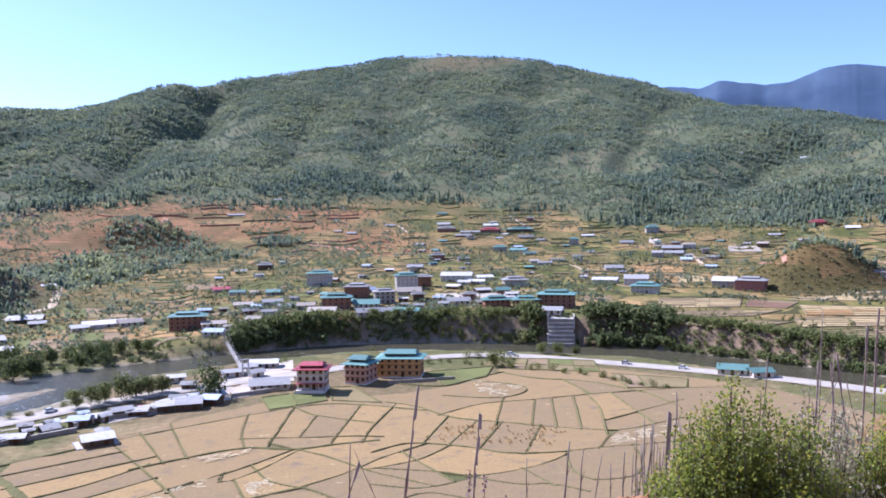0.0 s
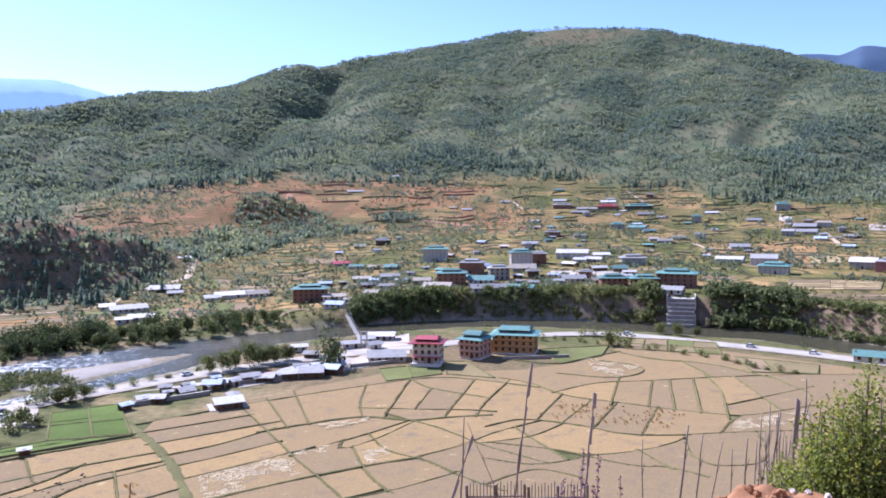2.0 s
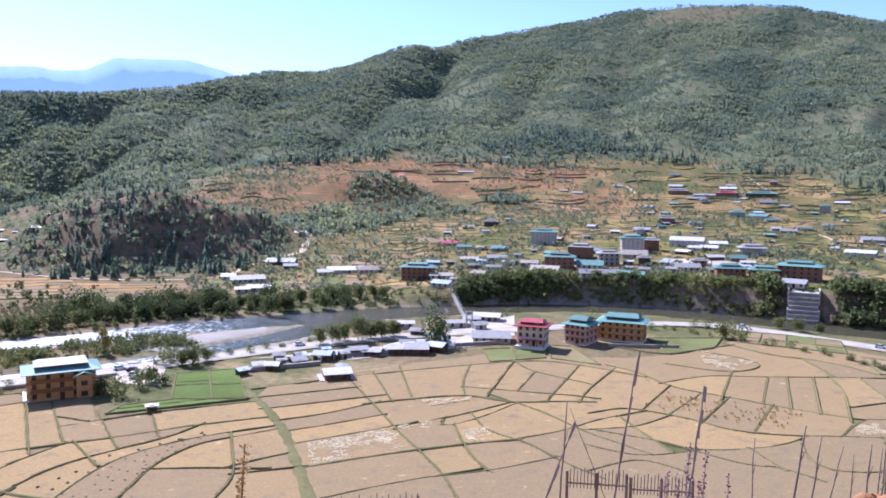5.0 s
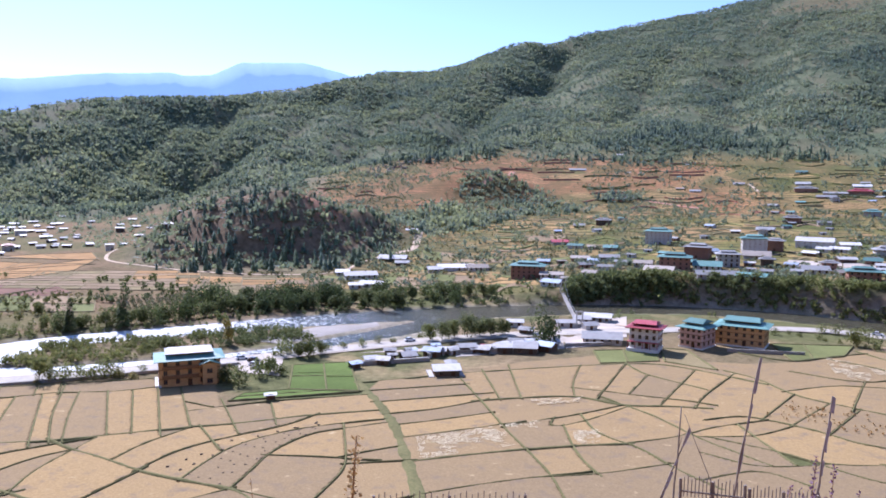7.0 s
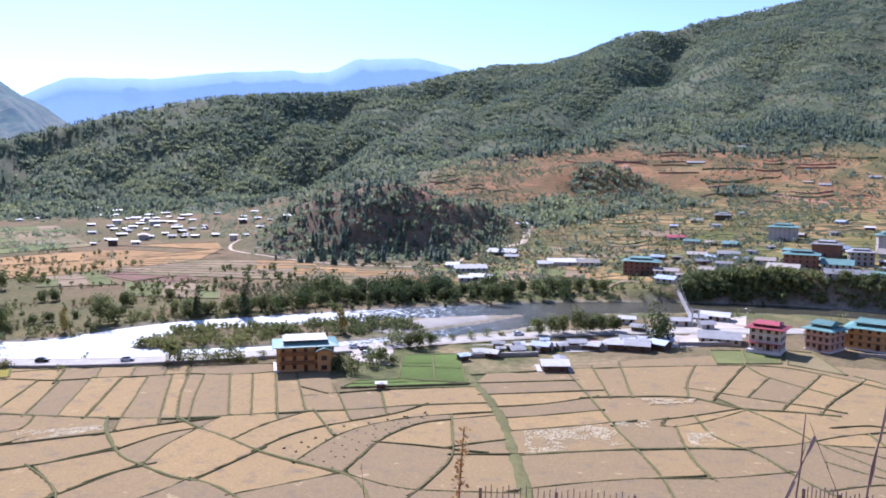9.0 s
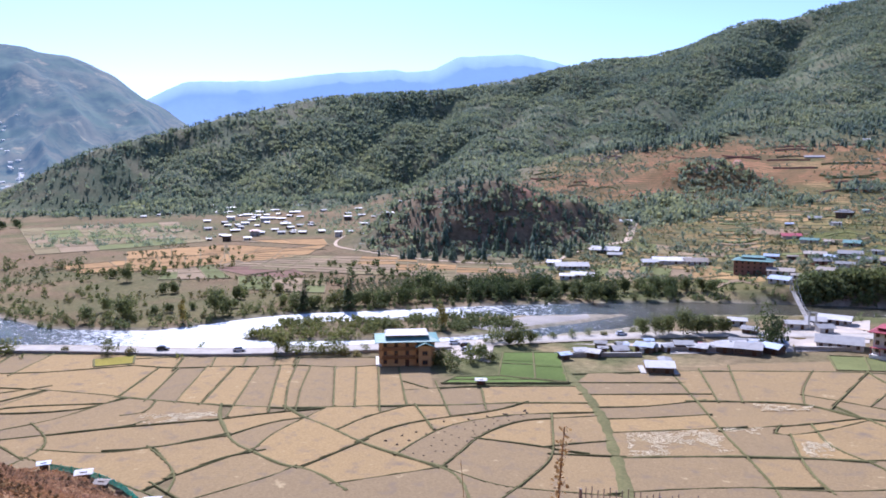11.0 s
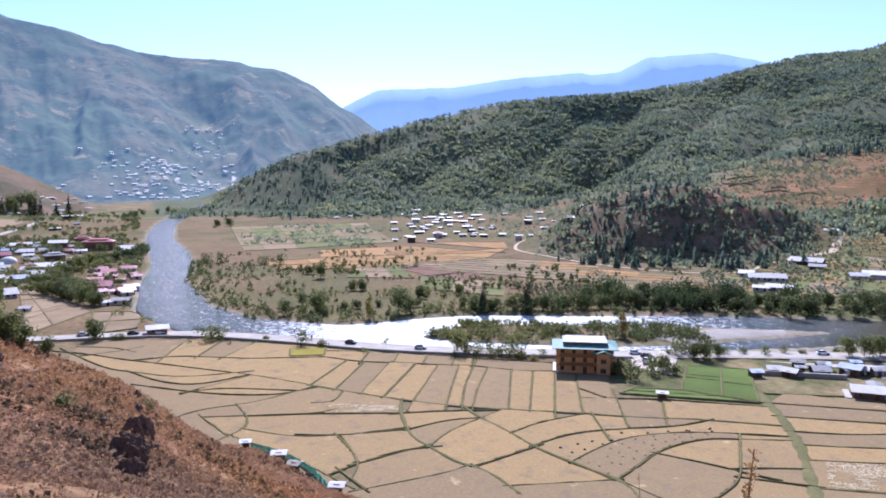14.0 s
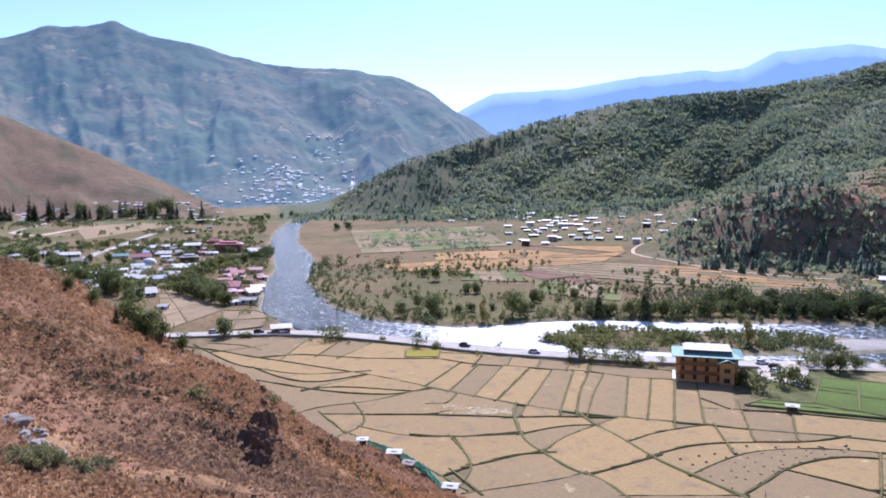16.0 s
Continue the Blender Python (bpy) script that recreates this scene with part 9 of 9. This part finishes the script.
def bush(name, label, x, y, spread, top, stems, leaves, leaf, mat, seed, tips=None, depth=1.0):
    """A shrub of many upright stems, leafy to the tips."""
    rng = np.random.default_rng(seed)
    ob = tagged(new(name), label, "shrub")
    base = gz(x, y) - 0.05
    ob.matrix_basis = pose(x, y, base)
    tall = top - base
    pts, ways, ends = [], [], []
    for i in range(stems):
        a, q = rng.uniform(0, 6.283), math.sqrt(rng.random())
        lean = np.array((math.cos(a) * spread * q, math.sin(a) * spread * q * depth, 0))
        h = tall * rng.uniform(0.62, 1.0) * (1 - 0.3 * q)
        path = [Vector(lean * (0.25 + 0.75 * t**0.8) + np.array((0.05 * math.sin(5 * t + i), 0.05 * math.cos(4 * t + i), h * t))) for t in np.linspace(0, 1, 7)]
        child("stem", mesh_of("stem", *tube_along(path, (0.014, 0.004), 5), M_BARK, True), ob)
        for _ in range(leaves // stems):
            t = rng.uniform(0.12, 1.0) ** 0.8
            f = t * 6
            k = min(5, int(f))
            p = path[k].lerp(path[k + 1], f - k)
            off = rng.normal(size=3) * 0.085 * (1.25 - 0.6 * t)
            pts.append(np.array(p) + off)
            ways.append(off / (np.linalg.norm(off) + 1e-6) + np.array((0, 0, 0.5)))
        ends.append(np.array(path[-1]))
    child("foliage", sprays(pts, leaf, mat, rng, "foliage", ways), ob)
    if tips:
        heads = [e + rng.normal(size=3) * 0.035 for e in ends for _ in range(14)]
        child("flower_heads", sprays(heads, leaf * 0.8, tips, rng, "flower_heads"), ob, "yellow flower heads")
    return ob


bush("olive_shrub", "leafy olive-green shrub with yellow flower tips", 2.35, 6.05, 0.42, 58.97, 60, 27550, 0.029, M_SPRIG, 1, M_LIME)
bush("olive_shrub", "low olive-green shrub with yellow flower tips", 1.98, 5.95, 0.36, 58.72, 44, 21000, 0.029, M_SPRIG, 2, M_LIME)
bush("olive_shrub", "broad olive-green shrub with yellow flower tips", 2.75, 5.9, 0.38, 58.78, 48, 22500, 0.029, M_SPRIG, 3, M_LIME)
bush("dry_shrub", "thin grey half-dry shrub", 3.3, 6.6, 0.5, 58.75, 60, 14000, 0.034, M_GREYLEAF, 4)
bush("dry_shrub", "thin grey half-dry shrub", 3.25, 6.1, 0.35, 58.5, 44, 9000, 0.034, M_GREYLEAF, 7)
bush("olive_shrub", "olive-green shrub with yellow flower tips", 3.56, 6.0, 0.27, 58.74, 40, 16000, 0.029, M_SPRIG, 5, M_LIME)
bush("dry_shrub", "thin grey half-dry shrub", 4.05, 6.5, 0.5, 58.6, 50, 8000, 0.034, M_GREYLEAF, 9)
bush("dry_shrub", "thin grey half-dry shrub", 3.1, 5.75, 0.4, 58.1, 36, 6000, 0.034, M_GREYLEAF, 10)
bush("olive_shrub", "small olive-green shrub in stony ground", 2.25, 4.9, 0.28, 57.8, 20, 6000, 0.03, M_SPRIG, 6, M_LIME)
bush("olive_shrub", "small olive-green shrub in stony ground", 2.75, 5.0, 0.3, 57.75, 20, 6000, 0.03, M_SPRIG, 8, M_LIME)
for k, (x, y) in enumerate(((-29.3, -1.3), (-31.0, -0.4), (-46.5, 0.9), (-33.5, -2.2), (-27.4, -1.6))):
    bush("dry_shrub", "low olive half-dry shrub on the russet slope", x, y, 0.75, gz(x, y) + 1.0, 26, 3600, 0.09, M_SCRUB, 60 + k)

# heap of red earth and stones
M_EARTH = grained("red_stony_earth", (0.25, 0.115, 0.055), (0.42, 0.235, 0.125), 9, 1.2, 0.95, 0.03)
hx, hy, hb = 1.36, 4.72, 56.75
uu = np.linspace(-1, 1, 61)
HXX, HYY = np.meshgrid(hx + 0.98 * uu, hy + 0.85 * uu)
hd = np.hypot((HXX - hx) / 0.98, (HYY - hy) / 0.85)
HZZ = hb - 0.25 + 1.56 * (1 - step(0.36, 1.0, hd + 0.16 * (fbm(HXX * 3, HYY * 3, 111) - 0.5))) + 0.16 * (fbm(HXX * 5, HYY * 5, 113) - 0.4) + 0.07 * fbm(HXX * 17, HYY * 17, 112)
heap = tagged(new("earth_heap", grid_mesh("earth_heap", HXX, HYY, HZZ, M_EARTH)), "heap of red earth and stones on the slope", "heap")
M_PALESTONE = grained("pale_stone", (0.42, 0.33, 0.27), (0.62, 0.53, 0.46), 12, 2, 0.9, 0.005)
for k in range(70):
    rng2 = np.random.default_rng(200 + k)
    i, j = int(rng2.integers(28, 50)), int(rng2.integers(12, 50))
    st = rock(float(HXX[i, j]), float(HYY[i, j]), float(rng2.uniform(0.008, 0.03) * (2.0 if k % 9 == 0 else 1)), 40 + k, label="small stone lying on red earth")
    st.data.materials[0] = M_PALESTONE if k % 4 == 0 else M_EARTH
    st.location.z = float(HZZ[i, j]) + 0.006
    tagged(st, group="stones on the earth heap")

# rows of dark manure heaps and of straw bundles on the paddies
M_DUNG = grained("dark_manure", (0.06, 0.045, 0.035), (0.13, 0.10, 0.075), 6, 1, 0.95, 0.03)
bm = bmesh.new()
bmesh.ops.create_icosphere(bm, subdivisions=2, radius=0.42)
for v in bm.verts:
    v.co = v.co * (1 + 0.5 * noise.noise(v.co * 4))
    v.co.z *= 0.8
HEAP_ME = bpy.data.meshes.new("manure_heap")
bm.to_mesh(HEAP_ME)
bm.free()
HEAP_ME.materials.append(M_DUNG)
heap_rng = random.Random(3)
for k in range(54):
    u, v = (k % 9) / 8, (k // 9) / 5
    left = Vector((-118.5, 114)).lerp(Vector((-117, 133)), min(1, 2 * u)) if u < 0.5 else Vector((-117, 133)).lerp(Vector((-107, 152)), 2 * u - 1)
    right = Vector((-100, 112)).lerp(Vector((-104, 130)), min(1, 2 * u)) if u < 0.5 else Vector((-104, 130)).lerp(Vector((-103.5, 147)), 2 * u - 1)
    x, y = left.lerp(right, 0.08 + 0.84 * v) + Vector((heap_rng.uniform(-0.8, 0.8), heap_rng.uniform(-0.8, 0.8)))
    hp = tagged(new("manure_heap", HEAP_ME), "small dark manure heap on the bare paddy", "heap", "manure heaps")
    hp.matrix_basis = pose(x, y, 0.12, 0, 0, k * 50) @ Matrix.Diagonal((0.8, 0.8, 0.8, 1))
nb = 120
rb = np.random.default_rng(44)
su, sv = rb.random(nb), rb.random(nb)
sx, sy = -1 + 37 * su - 6 * sv * (1 - su) - 9 * sv * su, 226 - 10 * su - 17 * sv
tagged(new("straw_bundles", strewn("straw_bundles", leaf_clump(45, 14, 0.3, 3), np.stack([sx, sy, 0 * sx + 0.2, rb.uniform(0.5, 0.8, nb)], 1), M_STRAW, rb)),
       "pale straw bundles lying on the paddies", "straw", kind="stuff")
